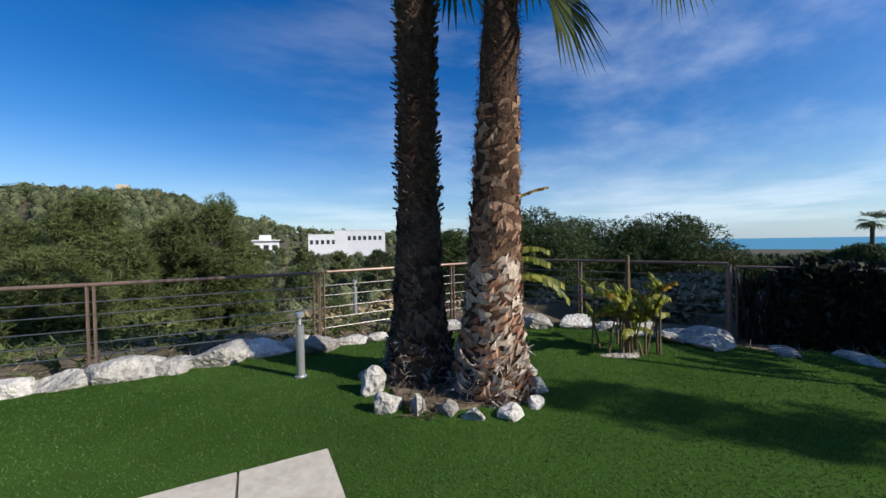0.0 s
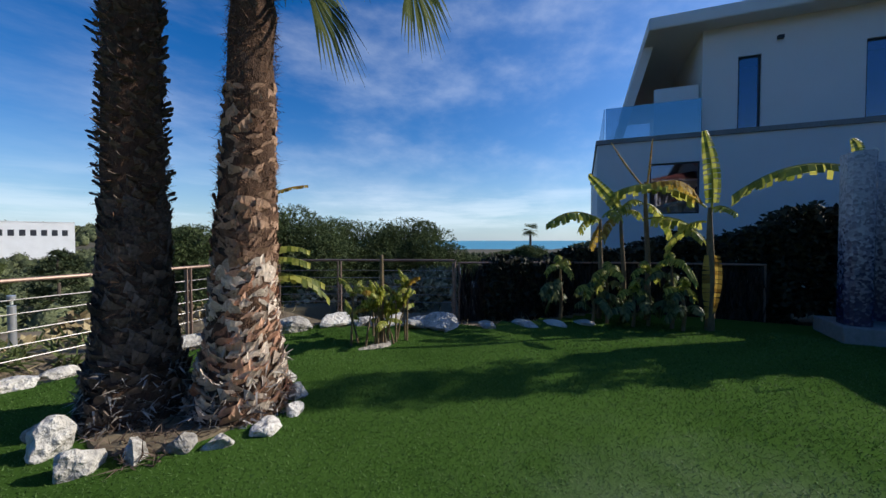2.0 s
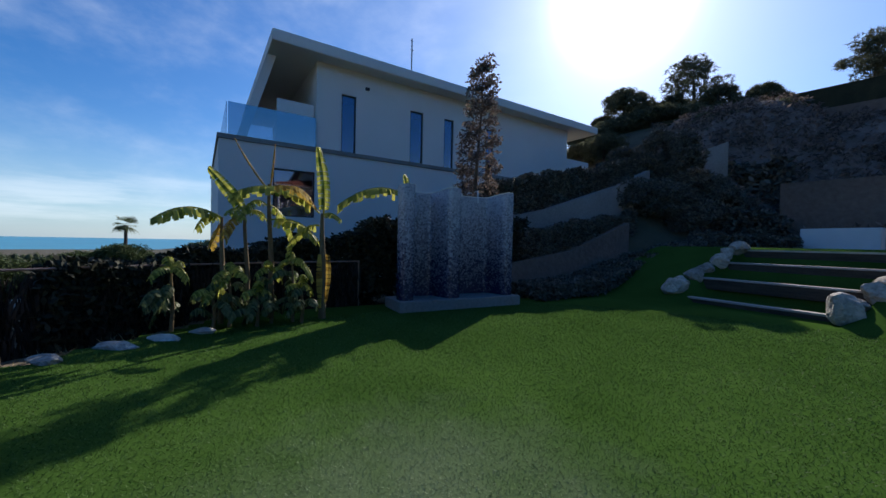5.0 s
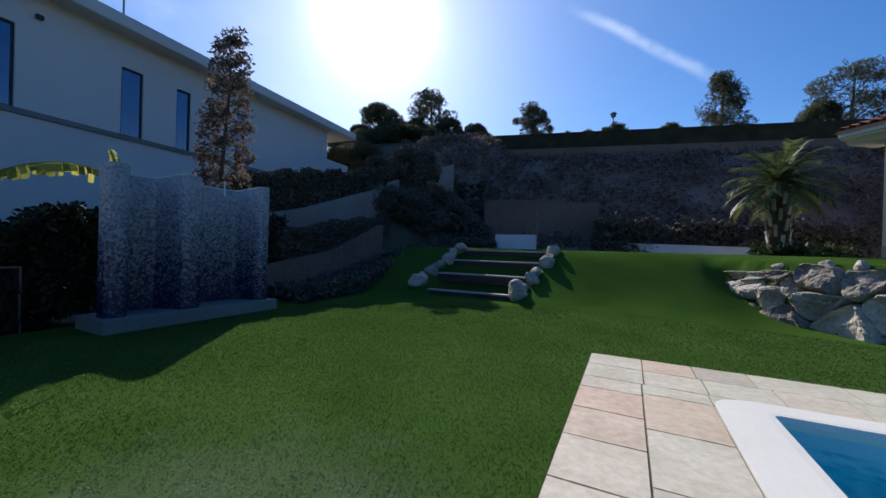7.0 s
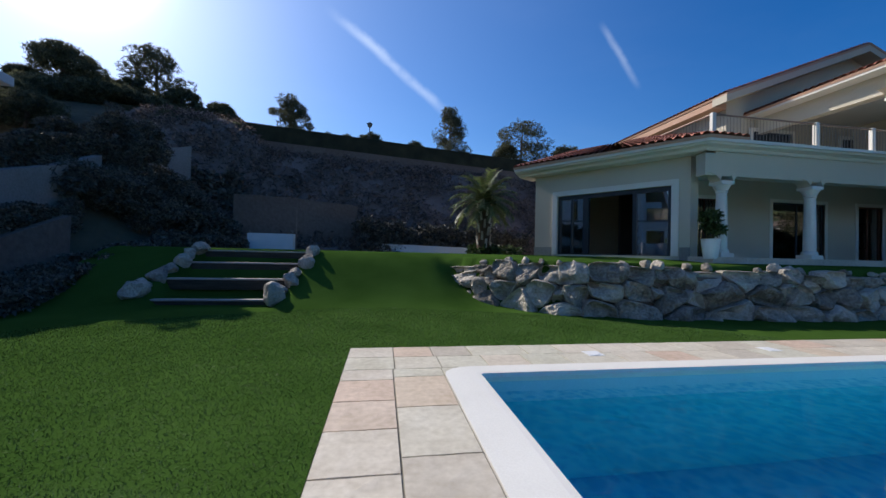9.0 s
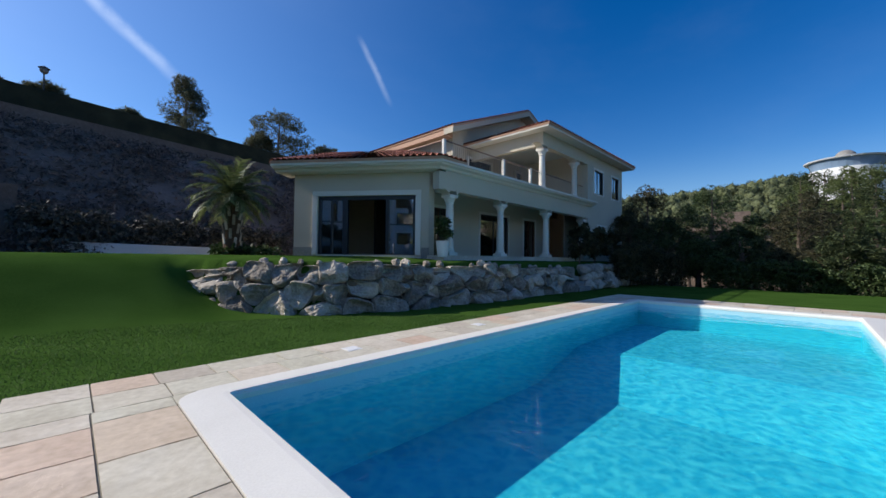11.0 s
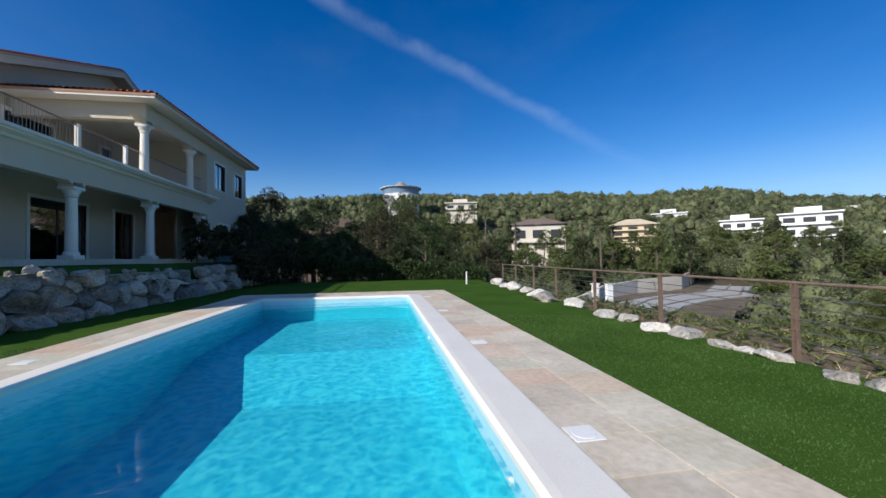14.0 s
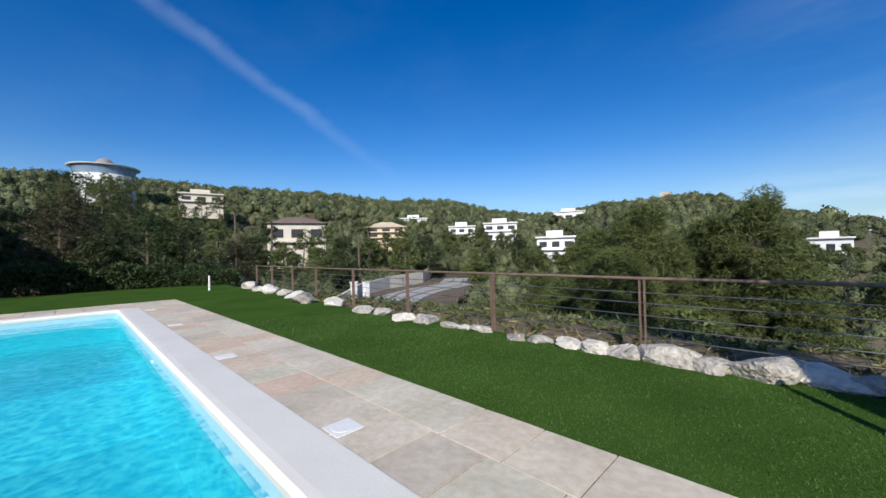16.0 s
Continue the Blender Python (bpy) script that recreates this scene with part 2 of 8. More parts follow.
M_BANK = mat("tan_bank_earth", (0.07, 0.055, 0.035), (0.22, 0.17, 0.11), 0.5, 0.95, 0.8, fine=7, dist=0.06)
M_STRAW = mat("straw", (0.16, 0.12, 0.06), (0.40, 0.32, 0.18), 0.8, 0.9, 0, island=0.8)
M_PLANTER = mat("white_planter", (0.70, 0.69, 0.67), (0.82, 0.81, 0.79), 2, 0.6, 0.1)
M_SEA = mat("sea_water", (0.015, 0.16, 0.26), (0.03, 0.30, 0.40), 0.004, 0.35, 0.0, fine=0.05)


def mosaic_material():
    """Small glass mosaic, from pale at the top to indigo below, as the tiles are laid."""
    m = mat("mosaic_grout", (0.26, 0.26, 0.30), (0.36, 0.36, 0.40), 4, 0.8, 0.3)
    t = mat("mosaic_tesserae", (0.15, 0.16, 0.26), (0.5, 0.51, 0.56), 4, 0.25, 0.05, fine=120, spec=0.6)
    n, l = t.node_tree.nodes, t.node_tree.links
    g = n.new("ShaderNodeNewGeometry")
    v = n.new("ShaderNodeTexVoronoi")
    v.inputs["Scale"].default_value = 25
    l.new(g.outputs["Position"], v.inputs["Vector"])
    sx = n.new("ShaderNodeSeparateXYZ")
    l.new(g.outputs["Position"], sx.inputs[0])
    mr = n.new("ShaderNodeMapRange")
    mr.inputs[1].default_value, mr.inputs[2].default_value = 0.2, 2.7
    l.new(sx.outputs[2], mr.inputs[0])
    sv = n.new("ShaderNodeSeparateColor")
    l.new(v.outputs["Color"], sv.inputs[0])
    ma = n.new("ShaderNodeMath")
    ma.operation = "MULTIPLY_ADD"
    ma.inputs[1].default_value, ma.inputs[2].default_value = 0.62, -0.36
    l.new(sv.outputs[0], ma.inputs[0])
    ad = n.new("ShaderNodeMath")
    ad.operation = "ADD"
    l.new(ma.outputs[0], ad.inputs[0])
    l.new(mr.outputs[0], ad.inputs[1])
    r = n.new("ShaderNodeValToRGB")
    r.color_ramp.elements[0].position, r.color_ramp.elements[1].position = 0.1, 1.0
    r.color_ramp.elements[0].color, r.color_ramp.elements[1].color = (0.018, 0.018, 0.06, 1), (0.40, 0.41, 0.47, 1)
    l.new(ad.outputs[0], r.inputs[0])
    b = n["Principled BSDF"]
    l.new(r.outputs[0], b.inputs["Base Color"])
    bp = n.new("ShaderNodeBump")
    bp.inputs["Strength"].default_value, bp.inputs["Distance"].default_value = 0.7, 0.01
    l.new(v.outputs["Distance"], bp.inputs["Height"])
    l.new(bp.outputs[0], b.inputs["Normal"])
    return m, t


M_GROUT, M_MOSAIC = mosaic_material()


def glass_material(name, tint, gloss, edge=0.75):
    m = bpy.data.materials.new(name)
    m.use_nodes = True
    n, l = m.node_tree.nodes, m.node_tree.links
    n.clear()
    tr, gl = n.new("ShaderNodeBsdfTransparent"), n.new("ShaderNodeBsdfGlossy")
    tr.inputs[0].default_value = (*tint, 1)
    gl.inputs["Roughness"].default_value = 0.02
    lw = n.new("ShaderNodeLayerWeight")
    lw.inputs[0].default_value = 0.5
    pw = n.new("ShaderNodeMath")
    pw.operation = "POWER"
    pw.inputs[1].default_value = 4.0
    l.new(lw.outputs["Facing"], pw.inputs[0])
    fr = n.new("ShaderNodeMath")
    fr.operation = "MULTIPLY_ADD"
    fr.inputs[1].default_value, fr.inputs[2].default_value = (1 - gloss) * edge, gloss
    l.new(pw.outputs[0], fr.inputs[0])
    mx, out = n.new("ShaderNodeMixShader"), n.new("ShaderNodeOutputMaterial")
    l.new(fr.outputs[0], mx.inputs[0])
    l.new(tr.outputs[0], mx.inputs[1])
    l.new(gl.outputs[0], mx.inputs[2])
    l.new(mx.outputs[0], out.inputs[0])
    return m


def let_light_through(m, share):
    """Thin leaves glow when lit from behind."""
    n, l = m.node_tree.nodes, m.node_tree.links
    b, out = n["Principled BSDF"], n["Material Output"]
    t, mx = n.new("ShaderNodeBsdfTranslucent"), n.new("ShaderNodeMixShader")
    l.new(b.inputs["Base Color"].links[0].from_socket, t.inputs[0])
    mx.inputs[0].default_value = share
    l.new(b.outputs[0], mx.inputs[1])
    l.new(t.outputs[0], mx.inputs[2])
    l.new(mx.outputs[0], out.inputs[0])


for leafy, share in ((M_BANANA, 0.5), (M_BANANA_DRY, 0.45), (M_FAN, 0.35), (M_PINE, 0.25), (M_PINE_MID, 0.2), (M_BUSH, 0.25), (M_BLADE, 0.2), (M_IVY, 0.35), (M_DRY, 0.35), (M_SLOPE, 0.35), (M_PINE_DARK, 0.2), (M_PINE_CREST, 0.45)):
    let_light_through(leafy, share)

M_GLASS = glass_material("window_glass", (0.5, 0.55, 0.6), 0.4)
M_FROST = glass_material("frosted_balustrade", (0.5, 0.58, 0.68), 0.4)
M_BLUEPANE = glass_material("bluish_pane_glass", (0.42, 0.48, 0.85), 0.2)
M_CLEAR = glass_material("clear_glass", (0.86, 0.9, 0.9), 0.1)


def water_material():
    """Clear rippled water: a cell pattern in its tint paints the light that ripples gather and spread."""
    m = glass_material("pool_water", (0.6, 0.9, 0.95), 0.008, 0.24)
    n, l = m.node_tree.nodes, m.node_tree.links
    g = n.new("ShaderNodeNewGeometry")
    w = n.new("ShaderNodeTexNoise")
    w.inputs["Scale"].default_value, w.inputs["Detail"].default_value = 3.4, 4
    w.inputs["Distortion"].default_value = 0.8
    l.new(g.outputs["Position"], w.inputs["Vector"])
    bp = n.new("ShaderNodeBump")
    bp.inputs["Strength"].default_value, bp.inputs["Distance"].default_value = 1.0, 0.08
    l.new(w.outputs[0], bp.inputs["Height"])
    for k in n:
        if k.bl_idname in ("ShaderNodeBsdfGlossy", "ShaderNodeLayerWeight"):
            l.new(bp.outputs[0], k.inputs["Normal"])
        if k.bl_idname == "ShaderNodeBsdfGlossy":
            k.inputs["Roughness"].default_value = 0.3
    # warped cells painted as a bright caustic net in the see-through colour
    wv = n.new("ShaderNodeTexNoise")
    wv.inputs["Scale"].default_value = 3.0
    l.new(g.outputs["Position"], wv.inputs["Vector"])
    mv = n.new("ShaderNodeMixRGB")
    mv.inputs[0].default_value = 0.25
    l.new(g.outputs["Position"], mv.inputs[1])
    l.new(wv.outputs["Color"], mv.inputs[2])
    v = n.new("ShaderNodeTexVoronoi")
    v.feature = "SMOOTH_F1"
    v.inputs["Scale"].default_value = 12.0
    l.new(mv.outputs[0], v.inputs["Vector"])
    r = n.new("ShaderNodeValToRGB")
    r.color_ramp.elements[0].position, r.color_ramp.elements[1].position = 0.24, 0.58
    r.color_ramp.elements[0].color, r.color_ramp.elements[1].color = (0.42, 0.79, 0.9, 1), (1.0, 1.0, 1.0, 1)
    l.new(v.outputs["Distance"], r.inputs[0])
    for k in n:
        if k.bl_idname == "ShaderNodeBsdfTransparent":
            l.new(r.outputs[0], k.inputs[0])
    return m


M_WATER = water_material()


# ---- building helpers ----
def thing(name, label, category, at=(0, 0, 0), group="", kind="", turn=0.0):
    ob = new(name)
    ob.matrix_world = pose(*at, 0, 0, turn)
    return tagged(ob, label, category, group, kind)


def part(name, bm, material, parent=None, label="", smooth=False):
    me = bpy.data.meshes.new(name)
    bm.to_mesh(me)
    bm.free()
    me.materials.append(material)
    if smooth:
        me.shade_smooth()
    ob = new(name, me)
    if parent:
        ob.parent = parent
    return tagged(ob, label)


def np_mesh(name, verts, faces, material, parent=None, label="", smooth=False):
    """A mesh from arrays of corners and of equal-sided faces."""
    verts, faces = np.asarray(verts, np.float32), np.asarray(faces, np.int32)
    me = bpy.data.meshes.new(name)
    k = faces.shape[1]
    me.vertices.add(len(verts))
    me.vertices.foreach_set("co", verts.ravel())
    me.loops.add(faces.size)
    me.loops.foreach_set("vertex_index", faces.ravel())
    me.polygons.add(len(faces))
    me.polygons.foreach_set("loop_start", np.arange(0, faces.size, k, dtype=np.int32))
    me.update(calc_edges=True)
    me.validate()
    me.materials.append(material)
    if smooth:
        me.shade_smooth()
    ob = new(name, me)
    if parent:
        ob.parent = parent
    return tagged(ob, label)


def setting(ob, label, category):
    return tagged(ob, label, category, "", "structure")


def box(bm, x0, x1, y0, y1, z0, z1, bevel=0.0, m=None):
    vs = [bm.verts.new(p) for p in ((x0, y0, z0), (x1, y0, z0), (x1, y1, z0), (x0, y1, z0),
                                    (x0, y0, z1), (x1, y0, z1), (x1, y1, z1), (x0, y1, z1))]
    fs = [bm.faces.new([vs[i] for i in f]) for f in
          ((3, 2, 1, 0), (4, 5, 6, 7), (0, 1, 5, 4), (1, 2, 6, 5), (2, 3, 7, 6), (3, 0, 4, 7))]
    if bevel:
        r = bmesh.ops.bevel(bm, geom=list({e for f in fs for e in f.edges}), offset=bevel, segments=2, affect="EDGES")
        vs = list({v for f in r["faces"] for v in f.verts} | {v for v in vs if v.is_valid})
    if m:
        bmesh.ops.transform(bm, matrix=m, verts=vs)
    return bm


def prism(bm, pts, z0, z1):
    """An upright block on a polygon that runs anticlockwise; z0 and z1 may be lists."""
    n = len(pts)
    lo = z0 if isinstance(z0, (list, tuple)) else [z0] * n
    hi = z1 if isinstance(z1, (list, tuple)) else [z1] * n
    a = [bm.verts.new((*p, z)) for p, z in zip(pts, lo)]
    b = [bm.verts.new((*p, z)) for p, z in zip(pts, hi)]
    bm.faces.new(a[::-1])
    bm.faces.new(b)
    for i in range(n):
        j = (i + 1) % n
        bm.faces.new((a[i], a[j], b[j], b[i]))
    return bm


def tube(bm, pts, radii, sides=8, cap=True):
    """A tapered round bar along points."""
    pts = [Vector(p) for p in pts]
    rings = []
    for i, p in enumerate(pts):
        way = (pts[min(i + 1, len(pts) - 1)] - pts[max(i - 1, 0)]).normalized()
        side = way.cross(Vector((0, 0, 1)) if abs(way.z) < 0.95 else Vector((1, 0, 0))).normalized()
        up = side.cross(way)
        r = radii[i] if isinstance(radii, (list, tuple)) else radii
        rings.append([bm.verts.new(p + (side * math.cos(a) + up * math.sin(a)) * r)
                      for a in (2 * math.pi * k / sides for k in range(sides))])
    for a, b in zip(rings, rings[1:]):
        for k in range(sides):
            bm.faces.new((a[k], a[(k + 1) % sides], b[(k + 1) % sides], b[k]))
    if cap:
        bm.faces.new(rings[0][::-1])
        bm.faces.new(rings[-1])
    return bm


def B():
    return bmesh.new()


def rock_mesh(bm, at, size, seed, detail=3, rugged=0.34):
    """A broken boulder: a cut and roughened ball with flat faces."""
    rng = random.Random(seed)
    r = bmesh.ops.create_icosphere(bm, subdivisions=detail, radius=1.0)
    off = Vector((rng.uniform(0, 50), rng.uniform(0, 50), rng.uniform(0, 50)))
    planes = []
    for _ in range(15):
        planes.append((Vector((rng.gauss(0, 1), rng.gauss(0, 1), rng.gauss(0, 0.8))).normalized(), rng.uniform(0.5, 0.82)))
    turn = Euler((rng.uniform(-0.2, 0.2), rng.uniform(-0.2, 0.2), rng.uniform(0, 6.28))).to_matrix()
    for v in r["verts"]:
        p = v.co.copy()
        for nrm, dd in planes:
            over = p.dot(nrm) - dd
            if over > 0:
                p -= nrm * over * 0.96
        p *= 1 + rugged * (noise.noise(p * 1.3 + off) * 0.4 + noise.noise(p * 3.7 + off) * 0.25 + noise.noise(p * 9 + off) * 0.16)
        p = turn @ p
        v.co = Vector(at) + Vector((p.x * size[0], p.y * size[1], p.z * size[2])) * 1.3


def rock(name, at, size, seed, material, label, group="", detail=3, turn=0.0):
    """A loose stone, a little sunk in the ground."""
    bm = B()
    rock_mesh(bm, (0, 0, 0), size, seed, detail)
    ob = part(name, bm, material)
    ob.matrix_world = pose(at[0], at[1], at[2] + size[2] * 0.55, 0, 0, turn)
    return tagged(ob, label, "rock", group)


def tufts(name, centres, sizes, material, parent=None, label="", seed=0, blades=5, thin=0.16, droop=0.0):
    """Foliage: at every centre a spray of narrow leaves, each a bent pair of triangles."""
    rng = np.random.default_rng(seed)
    c = np.repeat(np.asarray(centres, float), blades, axis=0)
    s = np.repeat(np.asarray(sizes, float), blades)
    n = len(c)
    w = rng.normal(size=(n, 3))
    w[:, 2] = w[:, 2] * 0.8 + 0.25 - droop
    w /= np.linalg.norm(w, axis=1)[:, None]
    q = np.cross(w, rng.normal(size=(n, 3)))
    q /= np.linalg.norm(q, axis=1)[:, None] + 1e-9
    ln = (s * rng.uniform(0.6, 1.2, n))[:, None]
    tip = c + w * ln + np.array([0, 0, -0.12]) * ln
    if thin <= 0.13:
        v = np.stack([c + q * ln * thin, c - q * ln * thin, tip], axis=1).reshape(-1, 3)
        return np_mesh(name, v, np.arange(3 * n).reshape(-1, 3), material, parent, label)
    mid = c + w * ln * 0.5
    v = np.stack([c, mid + q * ln * thin, tip, mid - q * ln * thin], axis=1).reshape(-1, 3)
    return np_mesh(name, v, np.arange(4 * n).reshape(-1, 4), material, parent, label)


def crown_points(rng, clumps, per, shell=0.75):
    """Points in the outer skin of many balls: (x, y, z, r) each."""
    out, size = [], []
    for x, y, z, r in clumps:
        v = rng.normal(size=(per, 3))
        v /= np.linalg.norm(v, axis=1)[:, None]
        v *= (r * (shell + (1.08 - shell) * rng.random(per)))[:, None]
        v[:, 2] *= 0.8
        out.append(v + (x, y, z))
        size.append(np.full(per, r))
    return np.concatenate(out), np.concatenate(size)

# ---- the ground ----
RIDGE = [(-180, 2.6), (-176.5, 3.0), (-172.5, 5.2), (-167, 6.0), (-160, 5.7), (-155, 5.0), (-150.5, 4.4), (-147, 4.9), (-137, 6.8),
         (-125, 7.6), (-117, 8.2), (-108, 8.6), (-98, 8.9), (-82, 8.0), (-60, 7.0), (-40, 9.0), (-15, 9.0), (20, 9.0), (45, 9.0), (60, 4.0),
         (80, 0.5), (100, -1.6), (128, -1.6), (140, 0.5), (155, 0.8), (162, 0.9), (172, 1.4), (177, 2.1), (180, 2.6)]
RIDGE_AZ, RIDGE_EL = np.array([a for a, _ in RIDGE], float), np.array([e for _, e in RIDGE], float)


def step01(v, a, b):
    t = np.clip((v - a) / (b - a), 0, 1)
    return t * t * (3 - 2 * t)


def wall_line(x):
    """Where the boulder wall, and further on the grass bank, begins in y."""
    return np.interp(x, [-30, -8, 1.2, 2.3, 2.55, 3.0, 3.5, 4.0, 4.4, 5.0, 6.3, 9.3, 12.4, 17.8, 19, 30],
                     [9.5, 9.5, 9.9, 9.9, 12.7, 11.95, 11.15, 10.55, 10.0, 9.4, 8.87, 8.5, 8.25, 8.35, 8.6, 8.8])


def bank_width(x):
    return np.interp(x, [-30, 1.2, 2.3, 2.55, 3.2, 30], [5.2, 5.0, 5.0, 1.2, 0.4, 0.3])


def lawn_z(x, y):
    """Flat by the pool, a bank and a higher lawn towards the house."""
    w = wall_line(x)
    set_back = np.interp(x, [1.5, 2.6], [0.0, 0.42])
    up = step01(y, w + set_back, w + set_back + bank_width(x))
    # the grass bank runs out along the first stones of the wall
    up = np.maximum(up, step01(y, 9.9, 14.9) * (1 - step01(x, 1.6, 4.2)))
    z = up * (1.45 + 0.2 * step01(y, w, w + 5))
    tread = np.select([y < 11.1, y < 12.05, y < 13.0, y < 13.95], [np.minimum(z, 0.02 + 0 * z), 0.08, 0.58, 1.04], z)
    return np.where((x > -6.2) & (x < -2.9), np.minimum(z, tread), z)


def road_gap(x, y):
    """How far a place lies from the middle of the valley road."""
    gap = np.full(np.shape(x), 1e9)
    for (ax, ay), (bx, by) in zip(ROAD, ROAD[1:]):
        t = np.clip(((x - ax) * (bx - ax) + (y - ay) * (by - ay)) / ((bx - ax) ** 2 + (by - ay) ** 2), 0, 1)
        gap = np.minimum(gap, np.hypot(x - ax - t * (bx - ax), y - ay - t * (by - ay)))
    return gap


ROAD = [(27, -15), (34, -24), (42, -33.5), (47, -43), (50, -54), (60, -66)]


def land_z(x, y):
    x, y = np.asarray(x, float), np.asarray(y, float)
    r, az = np.hypot(x, y), np.degrees(np.arctan2(-x, y))
    south = step01((-6.9 - y) / np.interp(x, [8, 13], [26, 14]), 0, 1) * np.interp(x, [8, 35], [-10.5, -6.0])
    west = step01(-8.6 - x, 0, 60) * -10 * (1 - step01(y, 2, 10))
    east = step01(x - 27, 0, 30) * -5 * (1 - step01(y, 0, 14))
    back = y - 0.23 * x
    hill = step01(y, 13, 16) * 1.5 + step01(back, 21, 34.5) * 7.8 + step01(back, 35.4, 36.6) * 1.6
    hill = hill + step01(-x, 8.6, 12) * step01(y, 5, 16) * 2.2
    near = np.minimum(south, np.minimum(west, east)) + hill
    el = np.interp(az, RIDGE_AZ, RIDGE_EL)
    far_r = np.where((az > 95) & (az < 176), 900.0, 330.0)
    ridge = 1.6 + far_r * np.tan(np.radians(el)) * 0.95
    f = step01(r, 70, far_r)
    z = near * (1 - f) + ridge * f
    z = z + np.where(r > 40, np.sin(x * 0.05) * np.cos(y * 0.043) * 1.5 * step01(r, 40, 120) * (1 - step01(r, 500, 700)), 0)
    road = road_gap(x, y)
    z = np.where((road < 15) & (r > 12), np.minimum(z, -5.1 + 4 * step01(road, 9, 15)), z)
    return np.where(r > far_r, ridge - (r - far_r) * 0.03, z)


def build_ground():
    radii = [0.01, 4, 7, 8.5, 10, 12, 14, 16, 18, 20, 22.5, 25, 28, 31, 35, 40, 46, 53, 62, 73, 86, 100, 120, 145, 175, 210, 250,
             290, 330, 380, 450, 560, 700, 900, 1200]
    na = 360
    az = np.radians(np.arange(na) * 360 / na)
    rr, aa = np.meshgrid(radii, az, indexing="ij")
    x, y = -np.sin(aa) * rr, np.cos(aa) * rr
    z = land_z(x, y) - 0.12
    inside = (x > -8.4) & (x < 26) & (y > -6.8) & (y < 17)
    z = np.where(inside, np.minimum(z, 1.0) - 2.6, z)
    v = np.stack([x, y, z], -1).reshape(-1, 3)
    i, j = np.meshgrid(np.arange(len(radii) - 1), np.arange(na), indexing="ij")
    k = (j + 1) % na
    f = np.stack([i * na + j, i * na + k, (i + 1) * na + k, (i + 1) * na + j], -1).reshape(-1, 4)
    setting(np_mesh("ground", v, f[:, ::-1], M_WOODLAND, smooth=True), "scrubby wooded ground falling to a valley", "ground")


build_ground()

bm = B()
prism(bm, [(-4800 * math.sin(radians(a)), 4800 * math.cos(radians(a))) for a in range(80, 161, 4)]
      + [(-700 * math.sin(radians(a)), 700 * math.cos(radians(a))) for a in range(160, 79, -4)], -28, -22)
setting(part("water", bm, M_SEA), "turquoise sea out to the horizon", "sea")

POOL = (1.34, 15.78, -1.06, 4.77)
PAVE = (-0.49, 18.07, -2.96, 6.32)


def sheen_patch(m, centre, radius, pale):
    """A sheen painted as a paler stretch of the turf round a point, with an uneven edge."""
    n, l = m.node_tree.nodes, m.node_tree.links
    b = n["Principled BSDF"]
    src = b.inputs["Base Color"].links[0].from_socket
    g = n.new("ShaderNodeNewGeometry")
    d = n.new("ShaderNodeVectorMath")
    d.operation = "DISTANCE"
    d.inputs[1].default_value = centre
    l.new(g.outputs["Position"], d.inputs[0])
    w = n.new("ShaderNodeTexNoise")
    w.inputs["Scale"].default_value, w.inputs["Detail"].default_value = 2.2, 6
    l.new(g.outputs["Position"], w.inputs["Vector"])
    ad = n.new("ShaderNodeMath")
    ad.operation = "MULTIPLY_ADD"
    ad.inputs[1].default_value = radius * 1.1
    l.new(w.outputs[0], ad.inputs[0])
    l.new(d.outputs["Value"], ad.inputs[2])
    mr = n.new("ShaderNodeMapRange")
    mr.interpolation_type = "SMOOTHSTEP"
    mr.inputs[1].default_value, mr.inputs[2].default_value = radius * 0.5, radius * 1.75
    mr.inputs[3].default_value, mr.inputs[4].default_value = 0.72, 0.0
    l.new(ad.outputs[0], mr.inputs[0])
    mx = n.new("ShaderNodeMixRGB")
    mx.inputs[2].default_value = (*pale, 1)
    l.new(mr.outputs[0], mx.inputs[0])
    l.new(src, mx.inputs[1])
    for k in [k for k in l if k.from_socket == src and k.to_node != mx]:
        l.new(mx.outputs[0], k.to_socket)


# the turf's sheen towards the sun, mixed into ground and blade colour
sheen_patch(M_GRASS, (-1.9, 0.95, 0), 1.7, (0.11, 0.14, 0.08))
sheen_patch(M_BLADE, (-1.9, 0.95, 0), 1.7, (0.28, 0.33, 0.21))


